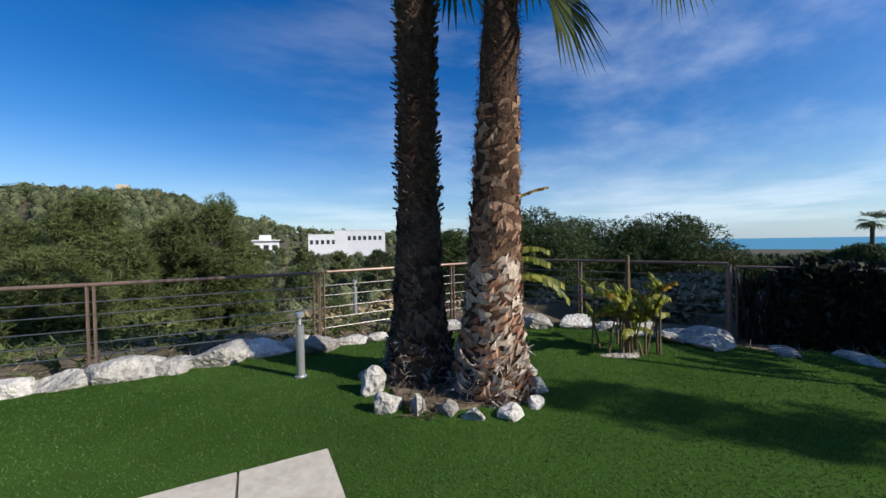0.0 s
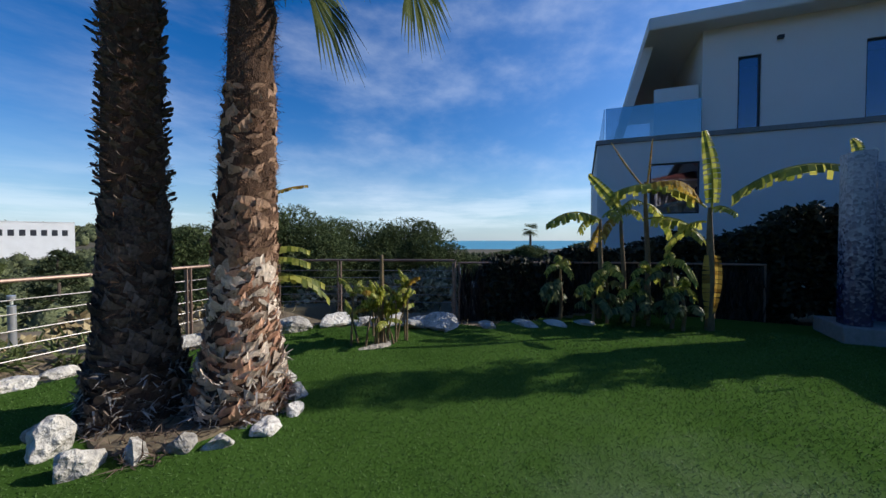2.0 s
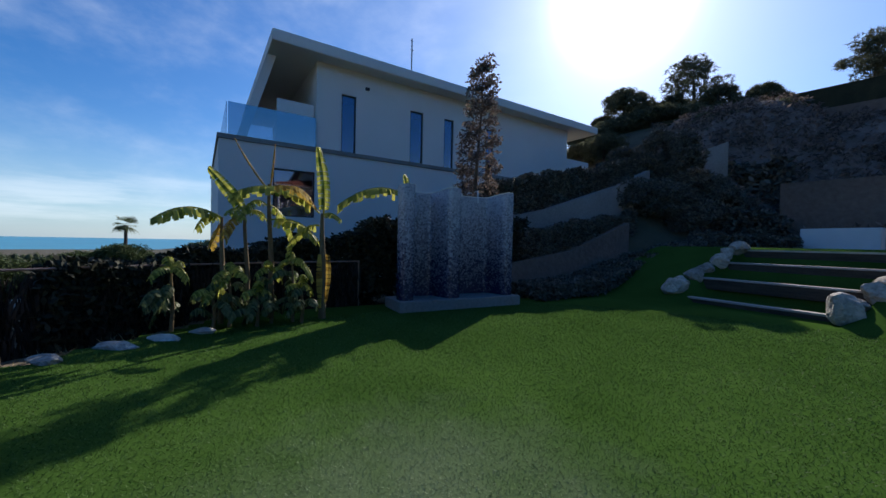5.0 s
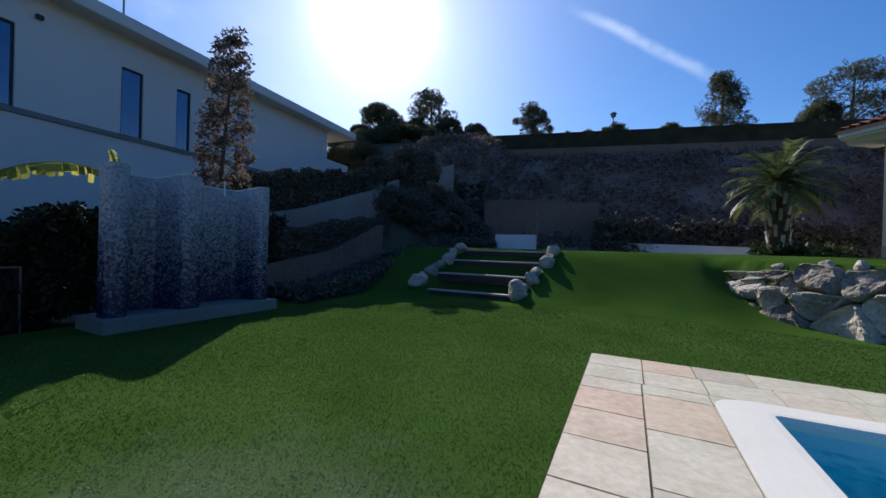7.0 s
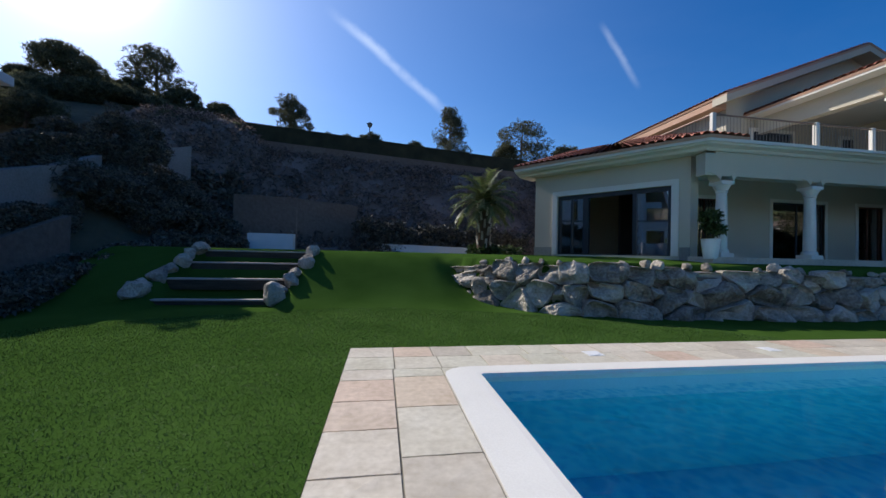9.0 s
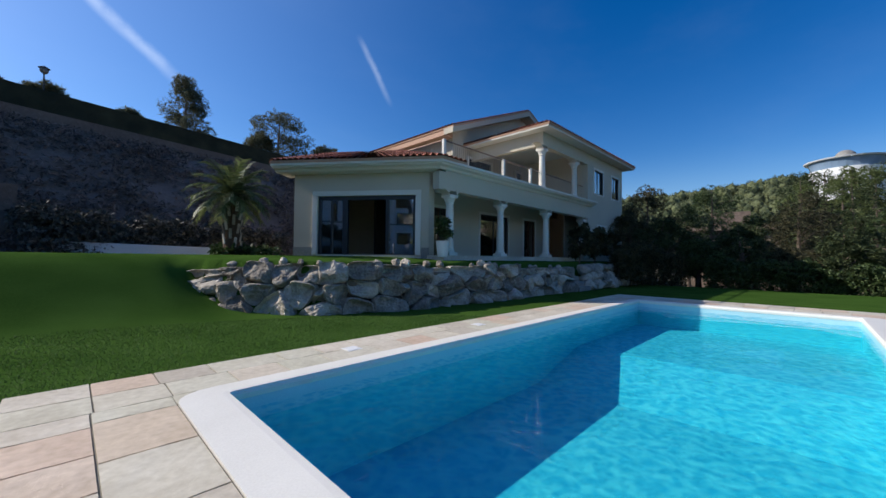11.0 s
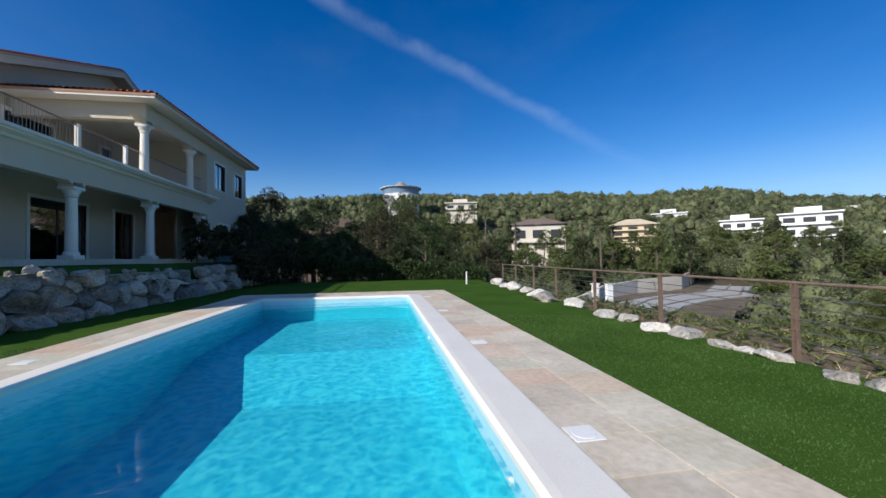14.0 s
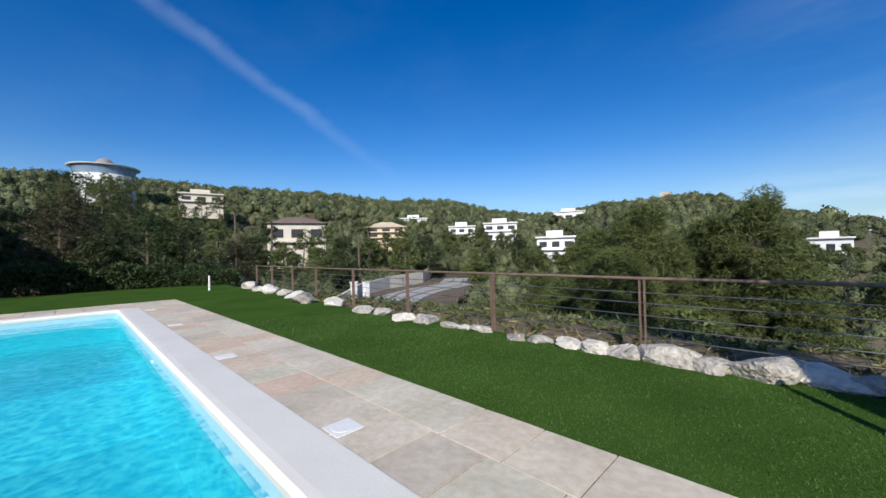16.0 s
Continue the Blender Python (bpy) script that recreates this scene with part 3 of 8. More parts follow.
def build_lawn():
    """The grass sheet, with a hole for paving and pool."""
    xs = np.unique(np.concatenate([np.arange(-9.0, 27.1, 0.3), [PAVE[0], PAVE[1]]]))
    ys = np.unique(np.concatenate([np.arange(-6.6, 17.1, 0.2), [PAVE[2], PAVE[3]]]))
    x, y = np.meshgrid(xs, ys, indexing="ij")
    z = lawn_z(x, y)
    v = np.stack([x, y, z], -1).reshape(-1, 3)
    ny = len(ys)
    i, j = np.meshgrid(np.arange(len(xs) - 1), np.arange(ny - 1), indexing="ij")
    cx, cy = (xs[i] + xs[i + 1]) / 2, (ys[j] + ys[j + 1]) / 2
    front = np.interp(cx, [-9, -7.6, -6.0, -5.0, -1.4, 0.5, 7, 14, 20, 27], [-0.4, -1.3, -2.9, -5.2, -5.95, -5.85, -6.0, -6.2, -6.4, -6.6])
    keep = ~((cx > PAVE[0]) & (cx < PAVE[1]) & (cy > PAVE[2]) & (cy < PAVE[3])) & (cy > front) & ~((cx > 10.9) & (cy > 12.0)) & ~((cx > 7.4) & (cy > 16))
    f = np.stack([i * ny + j, (i + 1) * ny + j, (i + 1) * ny + j + 1, i * ny + j + 1], -1)[keep]
    setting(np_mesh("lawn", v, f, M_GRASS, smooth=True), "short bright green artificial grass lawn", "lawn")
    rng = np.random.default_rng(5)
    n = 520000
    r, a = 0.9 + 9.6 * rng.random(n) ** 0.85, rng.random(n) * 2 * np.pi
    px, py = r * np.cos(a), r * np.sin(a)
    fr = np.interp(px, [-9, -7.6, -6.0, -5.0, -1.4, 0.5, 7, 14], [-0.4, -1.3, -2.9, -5.2, -5.95, -5.85, -6.0, -6.2])
    ok = ~((px > PAVE[0]) & (px < PAVE[1]) & (py > PAVE[2]) & (py < PAVE[3])) & (py > fr) & (px > -8)
    px, py = px[ok], py[ok]
    n = len(px)
    pz = lawn_z(px, py)
    b = rng.random(n) * 2 * np.pi
    grow = np.interp(np.hypot(px, py), [2, 5, 10.5], [1.0, 1.35, 1.9])
    h, w = rng.uniform(0.007, 0.018, n) * grow, rng.uniform(0.0022, 0.004, n) * grow
    ln = rng.uniform(-0.025, 0.025, (n, 2))
    p0 = np.stack([px - np.cos(b) * w, py - np.sin(b) * w, pz], -1)
    p1 = np.stack([px + np.cos(b) * w, py + np.sin(b) * w, pz], -1)
    p2 = np.stack([px + ln[:, 0], py + ln[:, 1], pz + h], -1)
    v = np.stack([p0, p1, p2], 1).reshape(-1, 3)
    tagged(np_mesh("grass", v, np.arange(3 * n).reshape(-1, 3), M_BLADE), "upright blades of artificial grass", "grass", "", "stuff")


build_lawn()


# ---- earth bank outside the lawn ----
def build_bank():
    xs = np.arange(-15.0, 27.1, 0.35)
    s = np.array([-0.15, 0.15, 0.4, 0.7, 1.0, 1.4, 1.9, 2.5, 3.2, 4.0])
    front = np.interp(xs, [-15, -9, -7.6, -6.0, -5.0, -1.4, 0.5, 7, 14, 20, 27], [0.6, -0.4, -1.3, -2.9, -5.2, -5.95, -5.85, -6.0, -6.2, -6.4, -6.6])
    x, d = np.meshgrid(xs, s, indexing="ij")
    y = front[:, None] - d
    z = np.where((y < -6.9) | (x < -8.6), land_z(x, y) + 0.06, -0.06 - 0.05 * d)
    z = z - 0.1 * step01(d, 0.2, 1.2) + 0.07 * np.sin(x * 2.1 + d * 3) * np.sin(d * 2.3 + x) * step01(d, 0.3, 1.0)
    v = np.stack([x, y, z], -1).reshape(-1, 3)
    n = len(s)
    i, j = np.meshgrid(np.arange(len(xs) - 1), np.arange(n - 1), indexing="ij")
    f = np.stack([i * n + j, i * n + j + 1, (i + 1) * n + j + 1, (i + 1) * n + j], -1).reshape(-1, 4)
    setting(np_mesh("bank", v, f, M_BANK, smooth=True), "dry tan earth bank falling from the lawn's edge", "ground")
    rng = np.random.default_rng(17)
    k = rng.integers(0, len(v), 2600)
    c = v[k] + rng.normal(size=(2600, 3)) * (0.2, 0.2, 0.02)
    c = c[(d.reshape(-1)[k] > 0.3)]
    k = rng.integers(0, len(v), 3400)
    g = v[k] + rng.normal(size=(3400, 3)) * (0.25, 0.25, 0.04)
    g = g[(d.reshape(-1)[k] > 0.6) & (g[:, 0] > -4)]
    tagged(tufts("low_scrub", g, np.full(len(g), 0.26), M_PINE, None, "low olive scrub on the bank", 19, 9, 0.09), category="scrub", kind="stuff")
    tagged(tufts("dry_grass", c, np.full(len(c), 0.2), M_STRAW, None, "dry straw tufts on the bank", 18, 5, 0.04), category="grass", kind="stuff")


build_bank()


# ---- pool ----
def build_pool():
    x0, x1, y0, y1 = POOL
    deep0, deep1, wz = -1.45, -0.9, -0.22
    pool = setting(thing("pool", "rectangular swimming pool of clear turquoise water", "swimming pool"), "", "")
    t = 0.2
    for xa, xb, za, zb in ((x0, 8.2, deep0, deep0), (8.2, 10.4, deep0, deep1), (10.4, x1, deep1, deep1)):
        bm = B()
        prism(bm, [(xa, y0), (xb, y0), (xb, y1), (xa, y1)], [za - t, zb - t, zb - t, za - t], [za, zb, zb, za])
        part("pool_floor", bm, M_POOL, pool, "pale turquoise pool floor")
    for xa, xb, ya, yb, ix, iy in ((x0 - t, x1 + t, y0 - t, y0, 0, 1), (x0 - t, x1 + t, y1, y1 + t, 0, -1), (x0 - t, x0, y0, y1, 1, 0), (x1, x1 + t, y0, y1, -1, 0)):
        bm = B()
        box(bm, xa, xb, ya, yb, -2.1, -0.04)
        part("pool_wall", bm, M_POOL, pool)
        bm = B()
        box(bm, (xb if ix > 0 else xa - 0.008) if ix else x0, (xb + 0.008 if ix > 0 else xa) if ix else x1,
            (yb if iy > 0 else ya - 0.008) if iy else y0 + 0.008, (yb + 0.008 if iy > 0 else ya) if iy else y1 - 0.008, -0.36, -0.045)
        part("tile_band", bm, M_BAND, pool, "pale waterline tile band")
    xs, ys = np.linspace(x0 + 0.01, x1 - 0.01, 60), np.linspace(y0 + 0.01, y1 - 0.01, 26)
    gx, gy = np.meshgrid(xs, ys, indexing="ij")
    gz = wz + 0.004 * np.sin(gx * 3.1 + gy * 1.7) + 0.003 * np.sin(gy * 4.3 - gx * 1.1)
    i, j = np.meshgrid(np.arange(59), np.arange(25), indexing="ij")
    f = np.stack([i * 26 + j, (i + 1) * 26 + j, (i + 1) * 26 + j + 1, i * 26 + j + 1], -1).reshape(-1, 4)
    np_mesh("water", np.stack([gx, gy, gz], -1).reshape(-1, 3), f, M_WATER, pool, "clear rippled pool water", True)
    # rounded white rim
    c = 0.48
    bm = B()
    prof = [(0.0, -0.085), (-0.02, -0.08), (-0.026, -0.02), (0.01, 0.03), (0.08, 0.034), (c, 0.018), (c, -0.1)]
    loops = []
    for o, z in prof:
        ring = []
        rad = max(0.03, 0.05 + o * 0.75)
        for cx, cy, s in ((x1, y1, 0), (x0, y1, 90), (x0, y0, 180), (x1, y0, 270)):
            for k in range(5):
                an = radians(s + k * 22.5)
                ex = o - rad
                ring.append(bm.verts.new((cx + (ex if cx > 8 else -ex) + rad * math.cos(an), cy + (ex if cy > 1.8 else -ex) + rad * math.sin(an), z)))
        loops.append(ring)
    for p, q in zip(loops, loops[1:]):
        for k in range(len(p)):
            m = (k + 1) % len(p)
            bm.faces.new((p[k], q[k], q[m], p[m]))
    # the rim is narrower on the villa's side and wider towards the valley
    for q in bm.verts:
        if q.co.y > y1:
            q.co.y = y1 + (q.co.y - y1) * 0.77
        elif q.co.y < y0:
            q.co.y = y0 + (q.co.y - y0) * 1.09
    part("coping", bm, M_COPING, pool, "smooth white rounded coping")
    # skimmer lids in the rim's outer edge
    for x, y in ((3.1, -1.76), (6.76, -1.76), (11.0, -1.78), (15.0, -1.78), (3.5, 5.68), (7.0, 5.7)):
        bm = B()
        box(bm, x - 0.14, x + 0.14, y - 0.14, y + 0.14, -0.01, 0.012, 0.003)
        tube(bm, [(x, y, 0.012), (x, y, 0.016)], [0.11, 0.105], 20)
        part("skimmer_lid", bm, M_PLANTER, pool, "white plastic skimmer lid")
    for x in (3.0, 8.6):
        bm = B()
        tube(bm, [(x, y0 + 0.0, -0.28), (x, y0 + 0.04, -0.28)], [0.045, 0.035], 12)
        part("inlet", bm, M_COPING, pool, "round white water inlet")


build_pool()


# ---- villa ----
FLOOR = 1.7
CH_A, CH_B = (5.9, 13.75), (8.95, 9.57)
CW = Vector((CH_B[0] - CH_A[0], CH_B[1] - CH_A[1], 0)).normalized()
CN = Vector((CW.y, -CW.x, 0))


def chamfer(s, out, z):
    """A point along the slanting face from its far end, out of the face, at a height."""
    return Vector((*CH_A, 0)) + CW * s + CN * out + Vector((0, 0, z))


CH_LEN = math.dist(CH_A, CH_B)
CH_M = Matrix.Translation((*CH_A, 0)) @ Matrix.Rotation(math.atan2(CW.y, CW.x), 4, "Z")   # x along, -y outwards


def wall_with_holes(bm, length, z0, z1, thick, holes, m):
    """An upright wall along x, its outside at y = 0, with openings (x0, x1, z0, z1)."""
    xs = sorted({0, length, *[h[0] for h in holes], *[h[1] for h in holes]})
    zs = sorted({z0, z1, *[h[2] for h in holes], *[h[3] for h in holes]})
    for xa, xb in zip(xs, xs[1:]):
        for za, zb in zip(zs, zs[1:]):
            cx, cz = (xa + xb) / 2, (za + zb) / 2
            if not any(h[0] < cx < h[1] and h[2] < cz < h[3] for h in holes):
                box(bm, xa, xb, 0, thick, za, zb)
    bmesh.ops.remove_doubles(bm, verts=bm.verts[:], dist=0.0005)
    inner = [f for f in bm.faces if len([g for g in bm.faces if g is not f and set(g.verts) == set(f.verts)])]
    bmesh.ops.delete(bm, geom=inner, context="FACES")
    bmesh.ops.transform(bm, matrix=m, verts=bm.verts[:])
    return bm


def tile_roof(name, corners, parent, pitch_rows=0.24, cols=0.22):
    """Rows of half-round clay tiles over a four-cornered slope: low left, low right, high right, high left."""
    a, b, c, d = [Vector(p) for p in corners]
    wide, high = (b - a).length, ((d - a).length + (c - b).length) / 2
    nu, nv = max(2, int(wide / cols)), max(2, int(high / pitch_rows))
    up = (b - a).cross(d - a).normalized()
    vs, fs = [], []
    arc = [(-0.5, 0.0), (-0.28, 0.055), (0.0, 0.08), (0.28, 0.055), (0.5, 0.0)]
    for j in range(nv):
        for i in range(nu):
            k = len(vs)
            for jj, lift in ((j, 0.028), (j + 1.12, 0.0)):
                v = min(jj / nv, 1.0)
                for t, h in arc:
                    u = (i + 0.5 + t) / nu
                    p = a.lerp(b, u).lerp(d.lerp(c, u), v) + up * (h + lift)
                    vs.append(p)
            for q in range(4):
                fs.append((k + q, k + q + 1, k + q + 6, k + q + 5))
    ob = np_mesh(name, [tuple(p) for p in vs], fs, M_TILE, parent, "rows of terracotta barrel tiles")
    tagged(ob, kind="stuff")
    bm = B()
    lo = [a, b, c, d]
    v0, v1 = [bm.verts.new(p + up * 0.01) for p in lo], [bm.verts.new(p - up * 0.08) for p in lo]
    bm.faces.new(v0)
    bm.faces.new(v1[::-1])
    for i in range(4):
        bm.faces.new((v1[i], v1[(i + 1) % 4], v0[(i + 1) % 4], v0[i]))
    part("roof_deck", bm, M_SOFFIT, parent)


def window(parent, x0, x1, z0, z1, m, frame_m=M_DARKFRAME, leaves=2, grille=False, name="window", surround=0.12, glazing=None):
    """A framed window in a wall along x, outside at y = 0."""
    bm = B()
    t = 0.05
    for xa, xb, za, zb in ((x0, x1, z1 - t, z1), (x0, x1, z0, z0 + t), (x0, x0 + t, z0 + t, z1 - t), (x1 - t, x1, z0 + t, z1 - t)):
        box(bm, xa, xb, 0.06, 0.13, za, zb)
    for k in range(1, leaves):
        c = x0 + (x1 - x0) * k / leaves
        box(bm, c - 0.03, c + 0.03, 0.07, 0.12, z0 + t, z1 - t)
    bmesh.ops.transform(bm, matrix=m, verts=bm.verts[:])
    w = part(name, bm, frame_m, parent)
    bm = B()
    box(bm, x0 + t, x1 - t, 0.09, 0.1, z0 + t, z1 - t)
    bmesh.ops.transform(bm, matrix=m, verts=bm.verts[:])
    p = part("pane", bm, glazing or M_GLASS, w)
    p.visible_shadow = False
    if surround:
        bm = B()
        s = surround
        for xa, xb, za, zb in ((x0 - s, x1 + s, z1, z1 + s), (x0 - s, x0, z0, z1), (x1, x1 + s, z0, z1), (x0 - s, x1 + s, z0 - s * 0.6, z0)):
            box(bm, xa, xb, -0.03, 0.06, za, zb)
        bmesh.ops.transform(bm, matrix=m, verts=bm.verts[:])
        part("surround", bm, M_TRIM, w, "white plaster surround")
    if grille:
        bm = B()
        n = int((x1 - x0) / 0.11)
        for k in range(n + 1):
            c = x0 + (x1 - x0) * k / n
            box(bm, c - 0.009, c + 0.009, -0.02, 0.0, z0, z1)
        box(bm, x0, x1, -0.02, 0.0, z0 + 0.1, z0 + 0.12)
        bmesh.ops.transform(bm, matrix=m, verts=bm.verts[:])
        part("grille", bm, M_DARKFRAME, w, "dark iron window bars")
    return w


def column(parent, x, y, z0, z1, r=0.145):
    bm = B()
    box(bm, x - r * 1.5, x + r * 1.5, y - r * 1.5, y + r * 1.5, z0, z0 + 0.12, 0.01)
    tube(bm, [(x, y, z0 + 0.12), (x, y, z0 + 0.2), (x, y, z0 + 0.24), (x, y, z0 + 1.0), (x, y, z1 - 0.34), (x, y, z1 - 0.3), (x, y, z1 - 0.26)],
         [r * 1.35, r * 1.3, r * 1.05, r, r * 0.9, r * 1.12, r * 0.95], 20)
    tube(bm, [(x, y, z1 - 0.26), (x, y, z1 - 0.12), (x, y, z1 - 0.1)], [r, r * 1.5, r * 1.5], 20)
    box(bm, x - r * 1.5, x + r * 1.5, y - r * 1.5, y + r * 1.5, z1 - 0.1, z1, 0.01)
    c = part("column", bm, M_TRIM, parent, "white plaster column")
    # curved brackets where the beam meets the column
    for s in (-1, 1):
        bm = B()
        prof = [(x + s * r * 1.5, z1)] + [(x + s * (r * 1.5 + 0.42 * (1 - math.cos(radians(a)))), z1 - 0.02 + 0.22 * math.sin(radians(a))) for a in range(0, 91, 15)] + [(x + s * r * 1.0, z1 + 0.2)]
        f = [bm.verts.new((px, y - r * 1.2, pz)) for px, pz in prof]
        g = [bm.verts.new((px, y + r * 1.2, pz)) for px, pz in prof]
        bm.faces.new(f)
        bm.faces.new(g[::-1])
        for i in range(len(prof)):
            j = (i + 1) % len(prof)
            bm.faces.new((f[j], f[i], g[i], g[j]))
        bmesh.ops.recalc_face_normals(bm, faces=bm.faces[:])
        part("bracket", bm, M_WALL, c)


def X_FACE(x, y):
    return Matrix.Translation((x, y, 0))


def build_villa():
    v = thing("villa", "two-storey cream villa with tiled roofs and colonnade", "house")
    v.matrix_world = Matrix.Translation((0, 0, EYE)) @ Matrix.Scale(1.17, 4) @ Matrix.Translation((0, 0, -EYE))
    # slanting room with the big sliding window
    bm = B()
    d0, d1 = 0.95, 4.68
    wall_with_holes(bm, CH_LEN, FLOOR - 0.4, 4.75, 0.3, [(d0, d1, FLOOR, 3.86)], CH_M)
    part("wall", bm, M_WALL, v)
    bm = B()
    p, q = chamfer(0.002, -0.302, 0), chamfer(0.002, -6.5, 0)
    r, u = chamfer(0.3, -6.5, 0), chamfer(0.3, -0.302, 0)
    prism(bm, [(p.x, p.y), (u.x, u.y), (r.x, r.y), (q.x, q.y)], FLOOR - 0.4, 4.75)
    part("wall", bm, M_WALL, v)
    bm = B()
    prism(bm, [(8.97, 9.62), (9.25, 9.62), (9.25, 11.69), (8.97, 11.69)], FLOOR - 0.4, 4.75)
    part("wall", bm, M_WALL, v)
    bm = B()
    for sa, sb, za, zb in ((d0 - 0.2, d1 + 0.2, 3.862, 4.04), (d0 - 0.2, d0 - 0.002, FLOOR, 3.86), (d1 + 0.002, d1 + 0.2, FLOOR, 3.86)):
        box(bm, sa, sb, -0.05, 0.1, za, zb, 0.008)
    bmesh.ops.transform(bm, matrix=CH_M, verts=bm.verts[:])
    part("door_surround", bm, M_TRIM, v, "white plaster door surround")
    # sliding door: frame, folded leaves, pane
    fr = None
    for nm, sa, sb, za, zb in (("sliding_door", d0, d1, 3.72, 3.86), ("stile", d0, d0 + 0.1, FLOOR + 0.031, 3.719), ("stile", d1 - 0.1, d1, FLOOR + 0.031, 3.719), ("track", d0, d1, FLOOR - 0.02, FLOOR + 0.03),
                               ("stile", d0 + 0.95, d0 + 1.15, FLOOR + 0.031, 3.719), ("stile", d1 - 1.12, d1 - 1.0, FLOOR + 0.031, 3.719), ("stile", d0 + 0.5, d0 + 0.56, FLOOR + 0.031, 3.719)):
        bm = B()
        box(bm, sa, sb, 0.05, 0.2, za, zb, 0.005)
        bmesh.ops.transform(bm, matrix=CH_M, verts=bm.verts[:])
        ob = part(nm, bm, M_DARKFRAME, fr or v, "" if fr else "dark framed sliding door standing half open")
        fr = fr or ob
    for sa, sb in ((d0 + 0.1, d0 + 0.5), (d0 + 0.56, d0 + 0.95), (d1 - 1.0, d1 - 0.1)):
        bm = B()
        box(bm, sa, sb, 0.11, 0.12, FLOOR + 0.03, 3.72)
        bmesh.ops.transform(bm, matrix=CH_M, verts=bm.verts[:])
        part("pane", bm, M_GLASS, fr).visible_shadow = False
    # the room behind
    ROOM = [(k.x, k.y) for k in (chamfer(0.32, -0.31, 0), chamfer(CH_LEN - 0.02, -0.31, 0), chamfer(CH_LEN - 0.02, -4.4, 0), chamfer(0.32, -4.4, 0))]
    bm = B()
    prism(bm, ROOM, FLOOR - 0.06, FLOOR - 0.01)
    part("room_floor", bm, M_WOOD, v)
    bm = B()
    box(bm, 0.3, CH_LEN - 0.02, 4.4, 4.6, FLOOR, 4.7, 0, CH_M)
    part("room_wall", bm, M_OCHRE, v)
    bm = B()
    prism(bm, ROOM, 4.5, 4.6)
    part("room_ceiling", bm, M_TRIM, v)
    # grey plinth along the foot
    for sa, sb in ((0.0, d0 - 0.22), (d1 + 0.22, CH_LEN)):
        bm = B()
        box(bm, sa, sb, -0.025, -0.002, FLOOR - 0.3, FLOOR + 0.27, 0, CH_M)
        part("plinth", bm, M_CONC, v, "grey stone plinth")
    # moulded eave along the slant and the balcony front
    line = [chamfer(-0.7, 0, 0), chamfer(CH_LEN, 0, 0), Vector((21.4, 9.0 - 0.25, 0))]
    bm = B()
    prof = [(0.0, 4.68), (0.05, 4.7), (0.09, 4.76), (0.28, 4.8), (0.3, 4.84), (0.37, 4.855), (0.37, 4.94), (0.0, 4.94)]
    dirs = [CN, (CN + Vector((0, -1, 0))).normalized() * 1.06, Vector((0, -1, 0))]
    line[1] = Vector((8.85, 8.98, 0))
    line[0] = line[1] - CW * (CH_LEN + 0.9)
    line[2] = Vector((21.4, 8.98, 0))
    rows = []
    for p, dv in zip(line, dirs):
        rows.append([bm.verts.new(p + dv * o + Vector((0, 0, z))) for o, z in prof])
    for a, b in zip(rows, rows[1:]):
        for k in range(len(prof)):
            j = (k + 1) % len(prof)
            bm.faces.new((a[k], a[j], b[j], b[k]))
    for r in (rows[0], rows[2][::-1]):
        bm.faces.new(r)
    bmesh.ops.recalc_face_normals(bm, faces=bm.faces[:])
    part("cornice", bm, M_TRIM, v, "white moulded cornice")
    # eave soffit over the slanting wall
    bm = B()
    e0, e1 = line[0], line[1]
    prism(bm, [(e0.x, e0.y), (e1.x, e1.y), (9.2, 9.7), (6.0, 14.4)], 4.68, 4.72)
    part("soffit", bm, M_TRIM, v)
    # beam and balcony slab
    bm = B()
    box(bm, 8.86, 21.4, 8.985, 9.3, 4.0, 4.62)
    part("beam", bm, M_WALL, v)
    bm = B()
    box(bm, 9.2, 21.4, 9.0, 13.5, 4.62, 4.9)
    part("balcony_floor", bm, M_WALL, v)
    bm = B()
    box(bm, 8.9, 21.4, 8.75, 12.0, FLOOR - 0.3, FLOOR)
    part("porch_floor", bm, M_PAVE, v)
    for x in (9.55, 12.62, 16.37, 20.4):
        column(v, x, 9.14, FLOOR, 3.86)
    # porch back wall with doors
    bm = B()
    holes = [(1.6, 3.1, FLOOR, 3.85), (5.2, 7.6, FLOOR, 3.85), (9.2, 10.4, FLOOR, 3.85)]
    wall_with_holes(bm, 12.2, FLOOR - 0.3, 4.62, 0.3, holes, X_FACE(9.25, 11.7))
    part("wall", bm, M_WALL, v)
    for i, h in enumerate(holes):
        w = window(v, h[0], h[1], h[2], h[3], X_FACE(9.25, 11.7), M_WOOD if i != 1 else M_DARKFRAME, 2, i == 0, "porch_door")
    # near-black sheet stands in for the unlit rooms behind the doors
    bm = B()
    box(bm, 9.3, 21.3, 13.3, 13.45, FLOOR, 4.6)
    part("dark_backing", bm, M_DARK, v)
    # balcony railing
    bm = B()
    tube(bm, [(9.35, 9.3, 5.86), (20.9, 9.3, 5.86)], 0.028, 8)
    tube(bm, [(9.35, 9.3, 5.02), (20.9, 9.3, 5.02)], 0.015, 6)
    rail = part("balcony_railing", bm, M_STEEL, v, "slim metal balcony railing")
    for x in np.arange(9.42, 20.9, 0.115):
        bm = B()
        tube(bm, [(x, 9.3, 5.02), (x, 9.3, 5.85)], 0.007, 4, False)
        part("bar", bm, M_CABLE, rail)
    for x in (9.4, 13.05, 15.2):
        bm = B()
        box(bm, x - 0.06, x + 0.06, 9.24, 9.36, 4.9, 5.9, 0.01)
